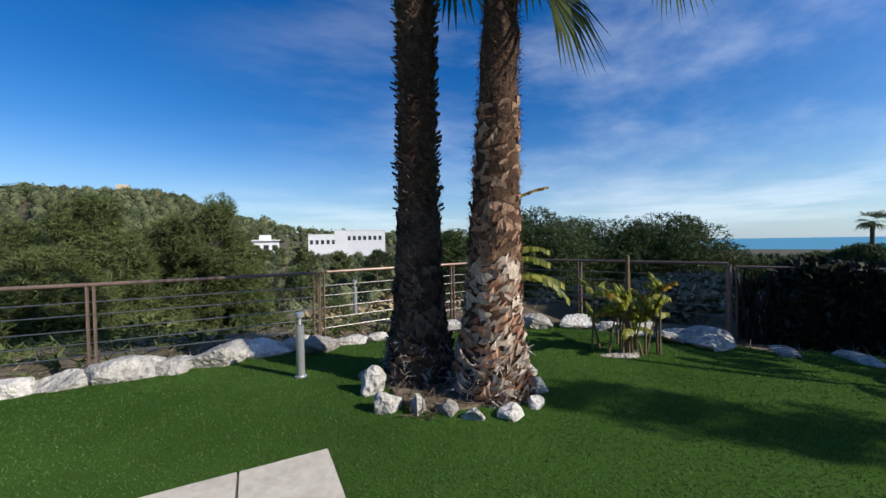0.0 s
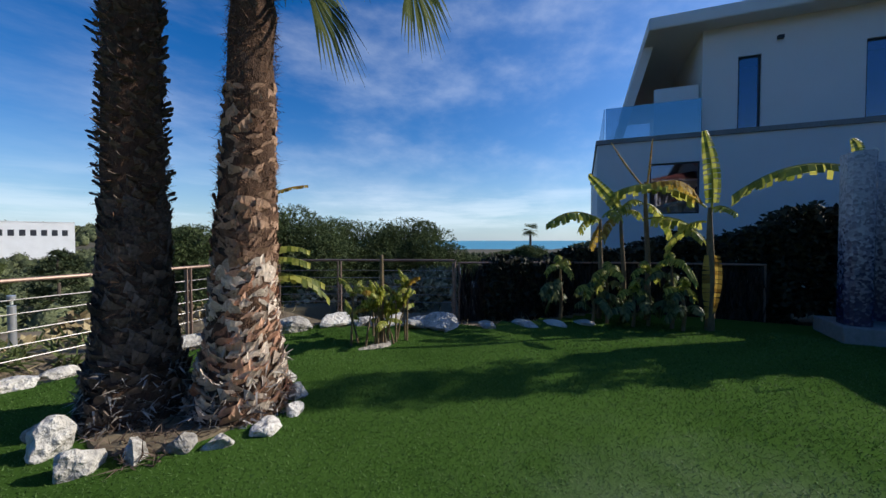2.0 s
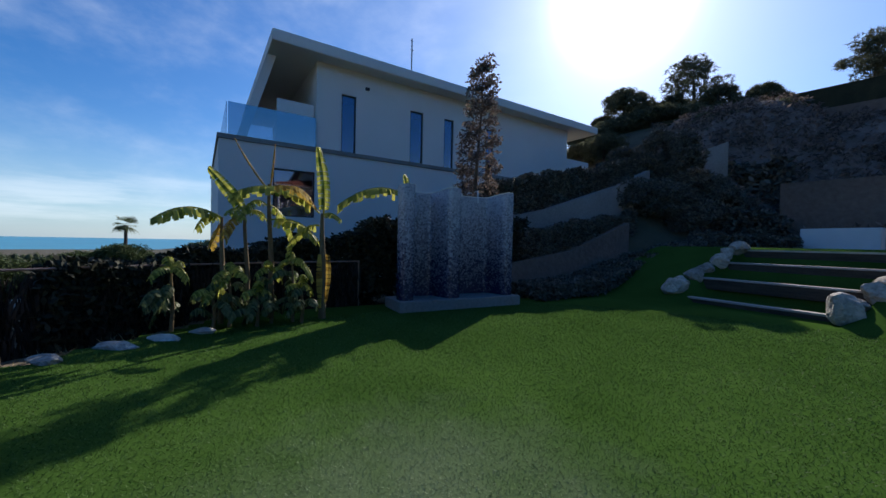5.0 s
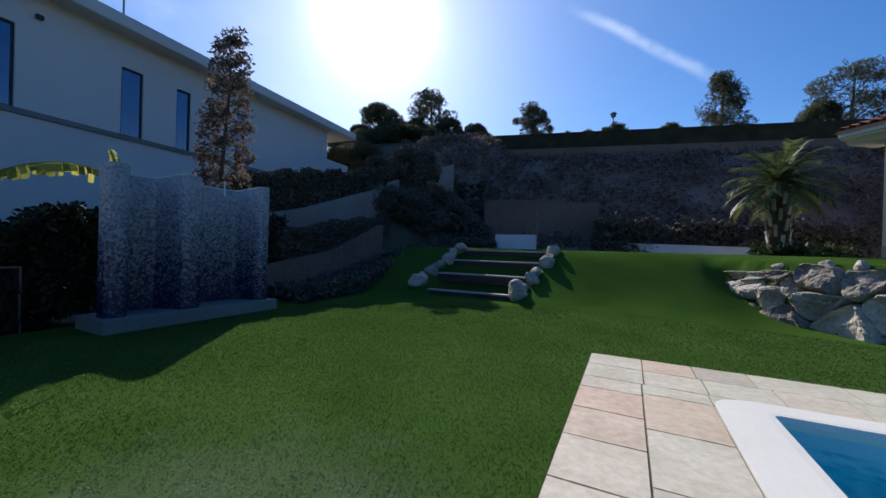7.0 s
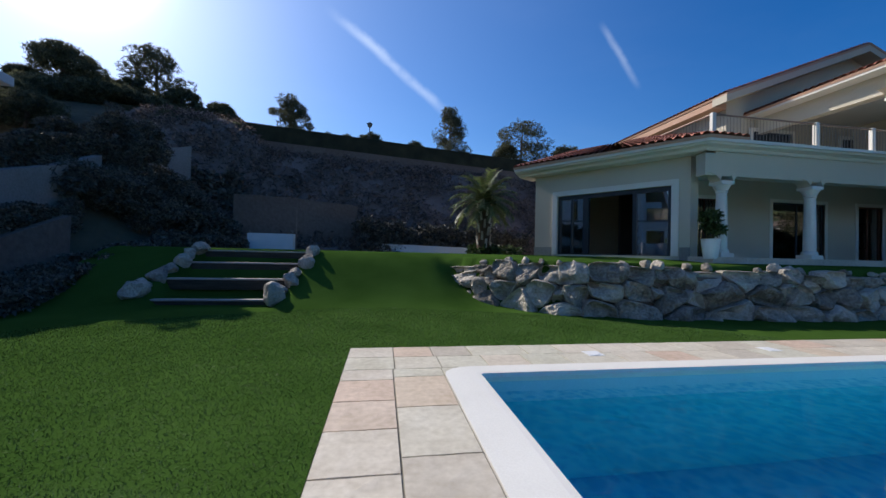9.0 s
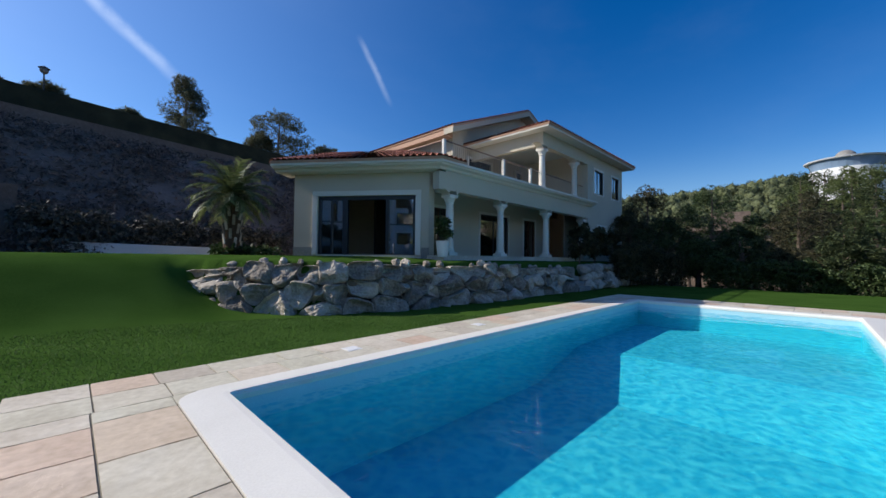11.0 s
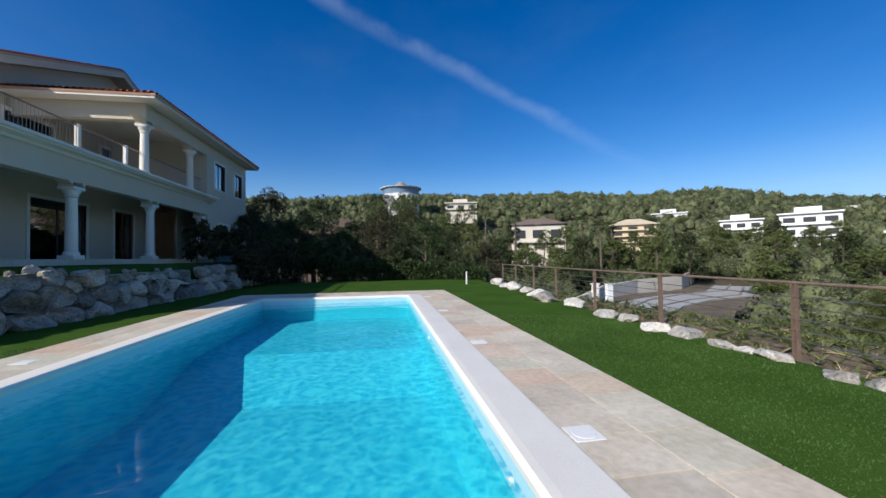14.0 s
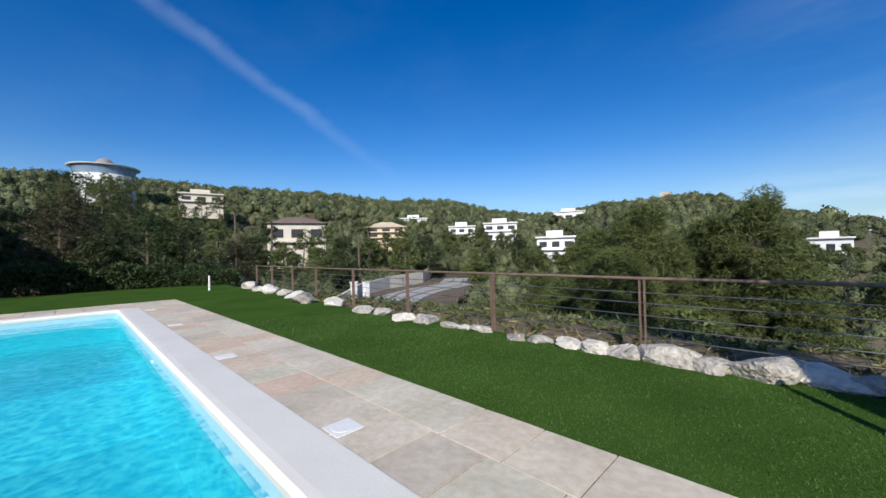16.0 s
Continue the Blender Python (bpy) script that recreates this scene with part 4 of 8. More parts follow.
        part("post", bm, M_TRIM, rail, "white railing post")
    for y in np.arange(9.42, 13.5, 0.115):
        bm = B()
        tube(bm, [(9.38, y, 5.02), (9.38, y, 5.85)], 0.007, 4, False)
        part("bar", bm, M_CABLE, rail)
    bm = B()
    tube(bm, [(9.38, 9.3, 5.86), (9.38, 13.6, 5.86)], 0.028, 8)
    part("side_rail", bm, M_STEEL, rail)
    # upper storey: gabled main block and the wing
    YU, XL, XR, RX = 13.6, 14.4, 27.6, 21.0
    bm = B()
    prism(bm, [(XL, YU), (XR, YU), (XR, YU + 9), (XL, YU + 9)], 4.7, 8.45)
    part("wall", bm, M_WALL, v)
    bm = B()
    pts = [(XL, 8.452), (XR, 8.452), (RX, 11.1)]
    f = [bm.verts.new((x, YU, z)) for x, z in pts]
    g = [bm.verts.new((x, YU + 9, z)) for x, z in pts]
    bm.faces.new(f)
    bm.faces.new(g[::-1])
    for i in range(3):
        bm.faces.new((f[(i + 1) % 3], f[i], g[i], g[(i + 1) % 3]))
    part("gable", bm, M_WALL, v)
    sl = 0.4
    tile_roof("roof_tiles", [(XL - 0.7, YU + 9, 8.75 - sl * 0.7), (XL - 0.7, YU - 0.7, 8.75 - sl * 0.7), (RX, YU - 0.7, 11.35), (RX, YU + 9, 11.35)], v)
    tile_roof("roof_tiles", [(XR + 0.7, YU - 0.7, 8.75 - sl * 0.7), (XR + 0.7, YU + 9, 8.75 - sl * 0.7), (RX, YU + 9, 11.35), (RX, YU - 0.7, 11.35)], v)
    for xa, za, xb, zb in ((XL - 0.7, 8.75 - sl * 0.7, RX, 11.35), (RX, 11.35, XR + 0.7, 8.75 - sl * 0.7)):
        bm = B()
        f = [bm.verts.new(p) for p in ((xa, YU - 0.68, za - 0.05), (xb, YU - 0.68, zb - 0.05), (xb, YU - 0.68, zb - 0.36), (xa, YU - 0.68, za - 0.36))]
        g = [bm.verts.new(p.co + Vector((0, 0.68, 0))) for p in f]
        bm.faces.new(f)
        bm.faces.new(g[::-1])
        for i in range(4):
            bm.faces.new((f[(i + 1) % 4], f[i], g[i], g[(i + 1) % 4]))
        bmesh.ops.recalc_face_normals(bm, faces=bm.faces[:])
        part("bargeboard", bm, M_WALL, v)
    bm = B()
    box(bm, XL - 0.68, XL, YU, YU + 9, 8.1, 8.35)
    part("eave_soffit", bm, M_SOFFIT, v, "salmon painted eave")
    for xa, xb in ((15.6, 17.6), (20.3, 22.0)):
        window(v, xa - XL, xb - XL, 5.0, 7.2, X_FACE(XL, YU - 0.14), M_DARKFRAME, 2, True, "window", 0.14, M_DARKFRAME)
    # wing
    WX0, WX1, WY = 15.85, 26.4, 9.0
    for x in (16.05, 19.5):
        column(v, x, WY + 0.16, 4.9, 6.95, 0.15)
    bm = B()
    box(bm, WX0, 20.9, WY, WY + 0.32, 7.1, 7.75)
    box(bm, WX0, WX0 + 0.32, WY + 0.325, YU, 7.1, 7.75)
    part("porch_beam", bm, M_WALL, v)
    bm = B()
    hs = [(0.9, 2.2, 5.55, 6.95), (3.6, 4.8, 5.55, 6.95), (1.4, 2.6, 2.3, 3.6), (3.7, 4.7, 2.3, 3.6)]
    wall_with_holes(bm, WX1 - 20.9, FLOOR - 1.2, 7.75, 0.3, hs, X_FACE(20.9, WY))
    part("wall", bm, M_WALL, v)
    bm = B()
    box(bm, 20.9, 21.2, WY + 0.305, YU, 4.9, 7.75)
    box(bm, WX1 - 0.3, WX1, WY + 0.305, YU + 4, FLOOR - 1.2, 7.75)
    box(bm, 21.25, 26.0, 10.6, 10.7, FLOOR, 7.7)
    part("wall", bm, M_WALL, v)
    for h in hs:
        window(v, *h, X_FACE(20.9, WY))
    bm = B()
    box(bm, WX0 - 0.55, WX1 + 0.6, WY - 0.6, YU, 7.752, 7.86)
    part("wing_soffit", bm, M_TRIM, v, "white painted eave")
    h = 9.1
    tile_roof("roof_tiles", [(WX0 - 0.6, WY - 0.65, 7.9), (WX1 + 0.65, WY - 0.65, 7.9), (WX1 - 2.6, YU, h), (WX0 + 2.6, YU, h)], v)
    tile_roof("roof_tiles", [(WX0 - 0.6, YU, 7.9), (WX0 - 0.6, WY - 0.65, 7.9), (WX0 + 2.6, YU, h), (WX0 + 2.6, YU + 0.05, h)], v)
    # low roof over the slanting room
    a, b = line[0] + CN * 0.42, line[1] + dirs[1] * 0.42
    tile_roof("roof_tiles", [(a.x, a.y, 5.0), (b.x, b.y, 5.0), (9.6, 12.2, 6.05), (7.9, 14.6, 6.05)], v)
    tile_roof("roof_tiles", [(b.x, b.y, 5.0), (9.9, 8.62, 5.0), (9.75, 12.2, 6.0), (9.6, 12.2, 6.05)], v)
    tile_roof("roof_tiles", [(a.x + 4.9, a.y + 3.5, 5.0), (a.x, a.y, 5.0), (7.9, 14.6, 6.05), (10.4, 17.6, 6.05)], v)


build_villa()


# ---- edge rocks ----
EDGE_ROCKS = [(12.51, -5.75, 1.0), (10.97, -5.98, 0.8), (8.88, -5.75, 0.6), (8.2, -5.79, 0.5), (7.07, -5.6, 0.57), (6.4, -5.74, 0.59),
              (5.59, -5.7, 0.42), (5.15, -5.76, 0.36), (4.72, -5.78, 0.41), (3.81, -5.63, 0.34), (3.42, -5.68, 0.39), (2.81, -5.7, 0.42),
              (2.4, -5.72, 0.44), (1.98, -5.78, 0.46), (1.5, -5.75, 0.71), (1.0, -5.74, 0.51), (0.4, -5.83, 0.68)]
SHADE_ROCKS = [(-0.1, -6.02, 0.66), (-0.55, -6.0, 0.51), (-0.87, -5.72, 0.58), (-1.39, -5.9, 0.45), (-1.85, -5.9, 0.3)]
WEST_ROCKS = [(-3.3, -5.9, 0.5), (-3.9, -5.6, 0.6), (-4.65, -5.2, 0.72), (-5.32, -4.86, 0.62), (-5.55, -4.41, 0.39), (-5.75, -3.99, 0.57), (-5.9, -3.35, 0.6), (-5.98, -2.95, 0.66)]
FAR_ROCKS = [(14.0, -6.1, 0.9), (15.6, -6.25, 0.8), (17.2, -6.3, 0.9), (19.0, -6.4, 0.8), (20.8, -6.5, 0.9)]
rr = random.Random(4)
for k, (x, y, w) in enumerate(EDGE_ROCKS + SHADE_ROCKS + WEST_ROCKS + FAR_ROCKS):
    rock("edge_rock", (x, y - 0.06, -0.03), (w * 0.6, w * 0.4, w * rr.uniform(0.18, 0.27)), 100 + k, M_PALE,
         "pale limestone rock along the lawn edge", "edge rocks", turn=rr.uniform(-14, 14))

RING = [(-1.1, -3.85, 0.3, 0.34), (-1.1, -3.36, 0.27, 0.24), (-1.36, -3.2, 0.2, 0.24), (-1.58, -3.05, 0.2, 0.2), (-1.75, -2.82, 0.2, 0.15),
        (-2.06, -2.72, 0.3, 0.14), (-2.4, -2.74, 0.22, 0.16), (-2.66, -2.98, 0.22, 0.2), (-1.2, -4.25, 0.26, 0.2), (-2.9, -3.4, 0.2, 0.2)]
for k, (x, y, w, h) in enumerate(RING):
    rock("ring_rock", (x, y, -0.03), (w * 0.48, w * 0.42, h * 0.5), 200 + k, M_PALE, "white limestone rock ringing the palms", "rocks round the palms",
         turn=30 * k)


# ---- palms ----
def boot_mesh(seed):
    """A cut palm leaf base: a curved, split wedge."""
    rng = random.Random(seed)
    bm = B()
    n = 5
    lo, hi = [], []
    skew = rng.uniform(-0.035, 0.035)
    for i in range(n):
        u = -1 + 2 * i / (n - 1)
        lo.append((u * 0.11, -0.012 * (1 - u * u), 0.03 * abs(u)))
        hi.append((u * 0.085 + skew + rng.uniform(-0.01, 0.01), 0.034 - 0.03 * u * u, 0.13 + 0.045 * u * (1 if skew > 0 else -1) + rng.uniform(-0.02, 0.02)))
    f = [bm.verts.new(p) for p in lo] + [bm.verts.new(p) for p in hi]
    g = [bm.verts.new((p[0], p[1] - 0.03, p[2])) for p in lo] + [bm.verts.new((p[0] * 0.9, p[1] - 0.02, p[2] - 0.02)) for p in hi]
    for i in range(n - 1):
        bm.faces.new((f[i + 1], f[i], f[i + n], f[i + n + 1]))
        bm.faces.new((g[i], g[i + 1], g[i + n + 1], g[i + n]))
        bm.faces.new((f[i + n], g[i + n], g[i + n + 1], f[i + n + 1])[::-1])
    me = bpy.data.meshes.new("boot")
    bm.to_mesh(me)
    bm.free()
    return me


M_BOOT_TOP_RED = mat("palm_boot_upper_red", (0.14, 0.075, 0.045), (0.44, 0.28, 0.18), 3.5, 0.85, 0.6, fine=40, dist=0.01, island=0.5)
BOOTS = [boot_mesh(k) for k in range(6)]
BOOTS_RED = [boot_mesh(10 + k) for k in range(4)]
BOOTS_DARK = [boot_mesh(20 + k) for k in range(5)]
for me in BOOTS_DARK:
    me.materials.append(M_BOOT_DARK)
for me in BOOTS:
    me.materials.append(M_BOOT)
for me in BOOTS_RED:
    me.materials.append(M_BOOT_RED)


def fan_leaf(bm, hub, way, size, rng, spread=120, segs=26):
    """A fan palm leaf: narrow pleated segments round a hub that bow towards their tips."""
    way = Vector(way).normalized()
    side = way.cross(Vector((0, 0, 1))).normalized()
    up = side.cross(way)
    for k in range(segs):
        a = radians(-spread + 2 * spread * k / (segs - 1) + rng.uniform(-2, 2))
        dv = (way * math.cos(a) + side * math.sin(a)).normalized()
        ln = size * (0.72 + 0.28 * math.cos(a * 0.6)) * rng.uniform(0.85, 1.05)
        wv = dv.cross(up).normalized() * size * 0.032
        base, mid = hub, hub + dv * ln * 0.6 - Vector((0, 0, ln * 0.1))
        tip = hub + dv * ln * 0.95 - Vector((0, 0, ln * rng.uniform(0.3, 0.5)))
        v = [bm.verts.new(p) for p in (base + wv * 0.2, base - wv * 0.2, mid - wv, mid + up * 0.012 * size, mid + wv, tip)]
        bm.faces.new((v[1], v[2], v[3], v[0]))
        bm.faces.new((v[0], v[3], v[4]))
        bm.faces.new((v[2], v[5], v[3]))
        bm.faces.new((v[3], v[5], v[4]))


def palm(name, at, lean, radii, top, label, seed, red=(9, 9), leaves=()):
    """A tall fan palm: tapered fibrous trunk, leaf bases in a spiral, a crown of fans."""
    rng = random.Random(seed)
    p = thing(name, label, "palm tree", (at[0], at[1], 0), "tall palms")

    def axis(z):
        return Vector((lean[0] * z, lean[1] * z, z))

    def rad(z):
        return float(np.interp(z, [0, 0.35, 0.8, 1.6, 3.0, 4.4, top], radii))
    bm = B()
    zs = [i * top / 26 for i in range(27)]
    tube(bm, [axis(z) for z in zs], [rad(z) * 0.95 * (1 + 0.03 * math.sin(z * 9)) for z in zs], 22)
    bm.verts.ensure_lookup_table()
    for v in bm.verts:
        v.co += Vector((noise.noise(v.co * 5), noise.noise(v.co * 5 + Vector((9, 0, 0))), 0)) * 0.03
    part("trunk", bm, M_BARK, p, "brown fibrous palm trunk")
    n, z, k = 0, 0.02, 0
    rest = B()
    dark = seed == 1
    while z < (4.9 if dark else 2.95):
        r = rad(z)
        a = k * 2.39996 + rng.uniform(-0.15, 0.15)
        out = Vector((math.cos(a), math.sin(a), 0))
        isred = red[0] < z < red[1]
        me = rng.choice(BOOTS_DARK if dark else BOOTS_RED if isred or rng.random() < 0.28 else BOOTS)
        spiky = dark and z > 1.9
        tilt = rng.uniform(15, 65) if spiky else rng.uniform(-6, 9) + (10 if z < 0.5 else 0)
        s = rng.uniform(0.75, 1.12) * (0.6 if spiky else 0.86 if z < 1 else 0.82 if z < 2 else 0.72)
        m = (Matrix.Translation(axis(z) + out * (r * 0.93)) @ Matrix.Rotation(a - math.pi / 2 + rng.uniform(-0.25, 0.25), 4, "Z")
             @ Matrix.Rotation(radians(-tilt), 4, "X") @ Matrix.Rotation(radians(rng.uniform(-20, 20)), 4, "Y") @ Matrix.Diagonal((s * (0.75 if spiky else 1), s, s * 0.95, 1)))
        if n < 300:
            ob = new("boot", me)
            ob.parent = p
            ob.matrix_local = m
        else:
            mark = len(rest.verts)
            rest.from_mesh(me)
            rest.verts.ensure_lookup_table()
            bmesh.ops.transform(rest, matrix=m, verts=rest.verts[mark:])
        z += (0.0042 if z < 1 else 0.005 if z < 1.9 else 0.0068) * (1.6 if isred and not dark else 1)
        n, k = n + 1, k + 1
    tagged(part("boot_crust", rest, M_BOOT_DARK if dark else M_BOOT_TOP_RED, p), kind="stuff")
    # hair between the leaf bases, bare hairy trunk above, grey shag at the foot
    rs = np.random.default_rng(seed)
    for what, nn, lo, hi, size, material, thin, droop in (("fibre", 4200, 0.5, top, 0.085, M_HAIR, 0.035, 0.0), ("shag", 420, 0.0, 0.5, 0.12, M_SHAG, 0.085, 0.35)):
        a, zz = rs.random(nn) * 6.283, lo + (hi - lo) * rs.random(nn) ** (0.8 if lo else 1.3)
        q = np.array([rad(h) for h in zz]) * 1.0
        c = np.stack([np.cos(a) * q + lean[0] * zz, np.sin(a) * q + lean[1] * zz, zz], -1)
        tufts(what, c, np.full(nn, size), material, p, "ragged brown fibre" if lo else "grey shaggy leaf bases", seed, 2, thin, droop)
    # crown
    hub = axis(top)
    for k in range(16):
        a = k * 2.39996 + seed
        el = radians(rng.uniform(-35, 60))
        way = Vector((math.cos(a) * math.cos(el), math.sin(a) * math.cos(el), math.sin(el)))
        bm = B()
        h2 = hub + way * rng.uniform(0.9, 1.3)
        tube(bm, [hub, hub.lerp(h2, 0.5) + Vector((0, 0, 0.05)), h2], [0.03, 0.022, 0.015], 5)
        fan_leaf(bm, h2, way + Vector((0, 0, -0.35)), rng.uniform(0.75, 0.95), rng)
        part("leaf", bm, M_FAN, p)
    for hx, hy, hz, wx, wy, wz, size in leaves:
        bm = B()
        h2 = Vector((hx - at[0], hy - at[1], hz))
        tube(bm, [hub, hub.lerp(h2, 0.55) + Vector((0, 0, 0.12)), h2], [0.03, 0.022, 0.015], 5)
        fan_leaf(bm, h2, (wx, wy, wz), size, rng, 70, 22)
        part("leaf", bm, M_FAN, p, "drooping green fan leaf")
    return p


palm("palm_tree", (-1.74, -4.02), (0.0, 0.012), [0.43, 0.37, 0.30, 0.255, 0.225, 0.215, 0.2], 6.6, "tall fan palm with spiky dark trunk", 1)
palm("palm_tree", (-2.24, -3.28), (-0.035, 0.02), [0.44, 0.37, 0.30, 0.27, 0.225, 0.18, 0.175], 5.4,
     "tall fan palm with reddish scaly trunk in rock ring", 2, (1.75, 2.9),
     [(-2.98, -3.15, 4.42, -0.55, 0.5, -0.75, 1.0), (-3.66, -2.26, 4.66, -0.45, 0.33, -0.83, 0.78), (-3.0, -2.6, 5.0, -0.5, 0.5, -0.3, 0.7)])

# thatch of dead fibre at the palms' feet
rs = np.random.default_rng(8)
cc = np.stack([rs.uniform(-2.5, -1.2, 260), rs.uniform(-4.0, -2.95, 260), rs.uniform(0.0, 0.06, 260)], -1)
tagged(tufts("dry_litter", cc, np.full(260, 0.13), M_DRY, None, "dry palm litter between the rocks", 3, 4, 0.05), category="litter", kind="stuff")
bm = B()
bmesh.ops.create_cone(bm, cap_ends=True, segments=40, radius1=0.66, radius2=0.64, depth=0.03)
for v in bm.verts:
    v.co = Vector((v.co.x * 1.05 - 1.95, v.co.y * 0.95 - 3.6, v.co.z + 0.012))
setting(part("planting_bed", bm, M_EARTH), "bare earth bed round the palms", "bed")


# ---- bollard ----
def bollard(x, y):
    b = thing("bollard_lamp", "slim brushed aluminium bollard lamp on the lawn", "garden lamp", (x, y, 0))
    bm = B()
    tube(bm, [(0, 0, 0), (0, 0, 0.015), (0, 0, 0.016), (0, 0, 0.62)], [0.07, 0.07, 0.048, 0.048], 24)
    part("post", bm, M_ALU, b)
    bm = B()
    tube(bm, [(0, 0, 0.62), (0, 0, 0.72)], [0.04, 0.04], 24)
    part("diffuser", bm, M_CLEAR, b, "clear lamp glass")
    bm = B()
    tube(bm, [(0, 0, 0.63), (0, 0, 0.71)], [0.018, 0.018], 12)
    part("bulb", bm, M_COPING, b)
    bm = B()
    tube(bm, [(0, 0, 0.72), (0, 0, 0.765), (0, 0, 0.775)], [0.05, 0.05, 0.04], 24)
    part("cap", bm, M_ALU, b)


bollard(-0.48, -4.72)
bollard(-2.0, -8.2)


# ---- wire railing ----
def railing(name, pts, top, double=True, label="brown steel railing with horizontal wires"):
    r = thing(name, label, "railing", (pts[0][0], pts[0][1], 0))
    o = Vector((pts[0][0], pts[0][1], 0))
    ps = [Vector((x, y, 0)) - o for x, y in pts]
    for i, p in enumerate(ps):
        q = ps[min(i + 1, len(ps) - 1)] - ps[max(i - 1, 0)]
        a = math.atan2(q.y, q.x)
        for s in ((-0.035, 0.035) if double else (0,)):
            bm = B()
            box(bm, -0.008 + s, 0.008 + s, -0.03, 0.03, -0.35, top, 0, Matrix.Translation(p) @ Matrix.Rotation(a, 4, "Z"))
            part("post", bm, M_STEEL, r)
    bm = B()
    tube(bm, [p + Vector((0, 0, top)) for p in ps], 0.026, 10)
    part("top_rail", bm, M_STEEL, r)
    for h in (0.2, 0.36, 0.53, 0.72, 0.88):
        bm = B()
        tube(bm, [p + Vector((0, 0, h * top / 1.1)) for p in ps], 0.008, 6)
        part("wire", bm, M_CABLE, r)
    return r


railing("railing", [(-0.9, -6.27), (1.87, -6.3), (4.9, -6.45), (7.96, -6.6), (11.0, -6.75), (14.0, -6.9), (16.7, -7.1), (19.5, -7.25), (22.3, -7.45)], 1.12)
railing("railing", [(-0.99, -6.27), (-3.6, -6.6), (-5.7, -7.0), (-6.35, -5.8), (-7.3, -3.4)], 1.13, True, "grey steel railing behind the palms")
railing("stair_railing", [(-7.4, -3.3), (-9.4, -4.2), (-11.5, -5.2)], 0.75, False, "low steel stair railing going down")
bm = B()
tube(bm, [(-7.28, -3.38, -0.3), (-7.28, -3.38, 1.1)], 0.03, 10)
tagged(part("end_post", bm, M_STEEL), "round steel post at the railing end", "post")


# ---- banana plants ----
def banana_leaf(bm, root, way, length, width, bend, rng, torn=0.5):
    """A long blade on a midrib that arches over, torn into strips."""
    way = Vector(way).normalized()
    n = 12
    pts, p, d = [], Vector(root), way.copy()
    for i in range(n + 1):
        pts.append(p.copy())
        p = p + d * (length / n)
        d = (d + Vector((0, 0, -bend / n))).normalized()
    tube(bm, pts, [0.016 * (1 - i / (n + 1)) + 0.003 for i in range(n + 1)], 5, False)
    for s in (-1, 1):
        for i in range(1, n):
            t0, t1 = i / n, (i + 1) / n
            a, b = pts[i], pts[i + 1]
            wv = (b - a).cross(Vector((0, 0, 1)))
            if wv.length < 1e-4:
                wv = Vector((1, 0, 0))
            wv = wv.normalized() * s
            w0 = width * math.sin(math.pi * min(1, t0 * 0.9 + 0.08)) ** 0.6
            w1 = width * math.sin(math.pi * min(1, t1 * 0.9 + 0.08)) ** 0.6
            sag = Vector((0, 0, -1)) * width * rng.uniform(0.45, 1.0)
            gap = (b - a) * (rng.uniform(0.05, 0.25) if rng.random() < torn else 0.0)
            q0, q1 = a + wv * w0 + sag, b + wv * w1 + sag - gap
            m0, m1 = a + wv * w0 * 0.5 + Vector((0, 0, width * 0.08)), b + wv * w1 * 0.5 + Vector((0, 0, width * 0.08)) - gap * 0.5
            v = [bm.verts.new(x) for x in (a, b - gap * 0.3, m1, m0, q1, q0)]
            bm.faces.new((v[0], v[1], v[2], v[3]))
            bm.faces.new((v[3], v[2], v[4], v[5]))


def banana_plant(at, height, leaves, label, seed, dry=0, thick=0.05, size=(0.8, 0.16), grown=()):
    rng = random.Random(seed)
    p = thing("banana_plant", label, "banana plant", at, "banana plants")
    bm = B()
    lx, ly = rng.uniform(-0.12, 0.12), rng.uniform(-0.12, 0.12)
    tube(bm, [(0, 0, 0), (lx * 0.3, ly * 0.3, height * 0.4), (lx, ly, height)], [thick, thick * 0.8, thick * 0.5], 8)
    part("stalk", bm, M_STALK, p, "brown fibrous stalk")
    for k in range(leaves):
        a = rng.uniform(0, 6.28)
        el = rng.uniform(0.3, 2.2)
        bm = B()
        banana_leaf(bm, (lx, ly, height * rng.uniform(0.86, 1.0)), (math.cos(a), math.sin(a), el), size[0] * rng.uniform(0.7, 1.2), size[1] * rng.uniform(0.8, 1.15),
                    rng.uniform(0.5, 1.5), rng)
        part("leaf", bm, M_BANANA_DRY if k < dry else M_BANANA, p)
    for dx, dy, dz, ln, wd, bend, up, withered in grown:
        bm = B()
        banana_leaf(bm, (lx, ly, height * up), (dx, dy, dz), ln, wd, bend, rng, 0.6)
        part("leaf", bm, M_BANANA_DRY if withered else M_BANANA, p)
    return p


rk = random.Random(12)
for k in range(15):
    banana_plant((-4.6 + rk.uniform(-0.38, 0.38), -3.42 + rk.uniform(-0.32, 0.32), 0), rk.uniform(0.35, 0.95), 4, "thin yellow-green banana shoot in a stony bed", 30 + k, 1 if k % 3 == 0 else 0, 0.018, (0.34, 0.065))
bm = B()
tube(bm, [(-4.62, -3.4, 0), (-4.62, -3.38, 0.7), (-4.6, -3.36, 1.36)], [0.045, 0.04, 0.025], 8)
tagged(part("cut_stalk", bm, M_STALK), "dead banana stalk cut off upright", "stalk")
bm = B()
rock_mesh(bm, (-4.55, -3.38, -0.03), (0.4, 0.34, 0.05), 77)
tagged(part("stone_bed", bm, M_ROCK), "flat stony bed under the banana shoots", "stone bed")
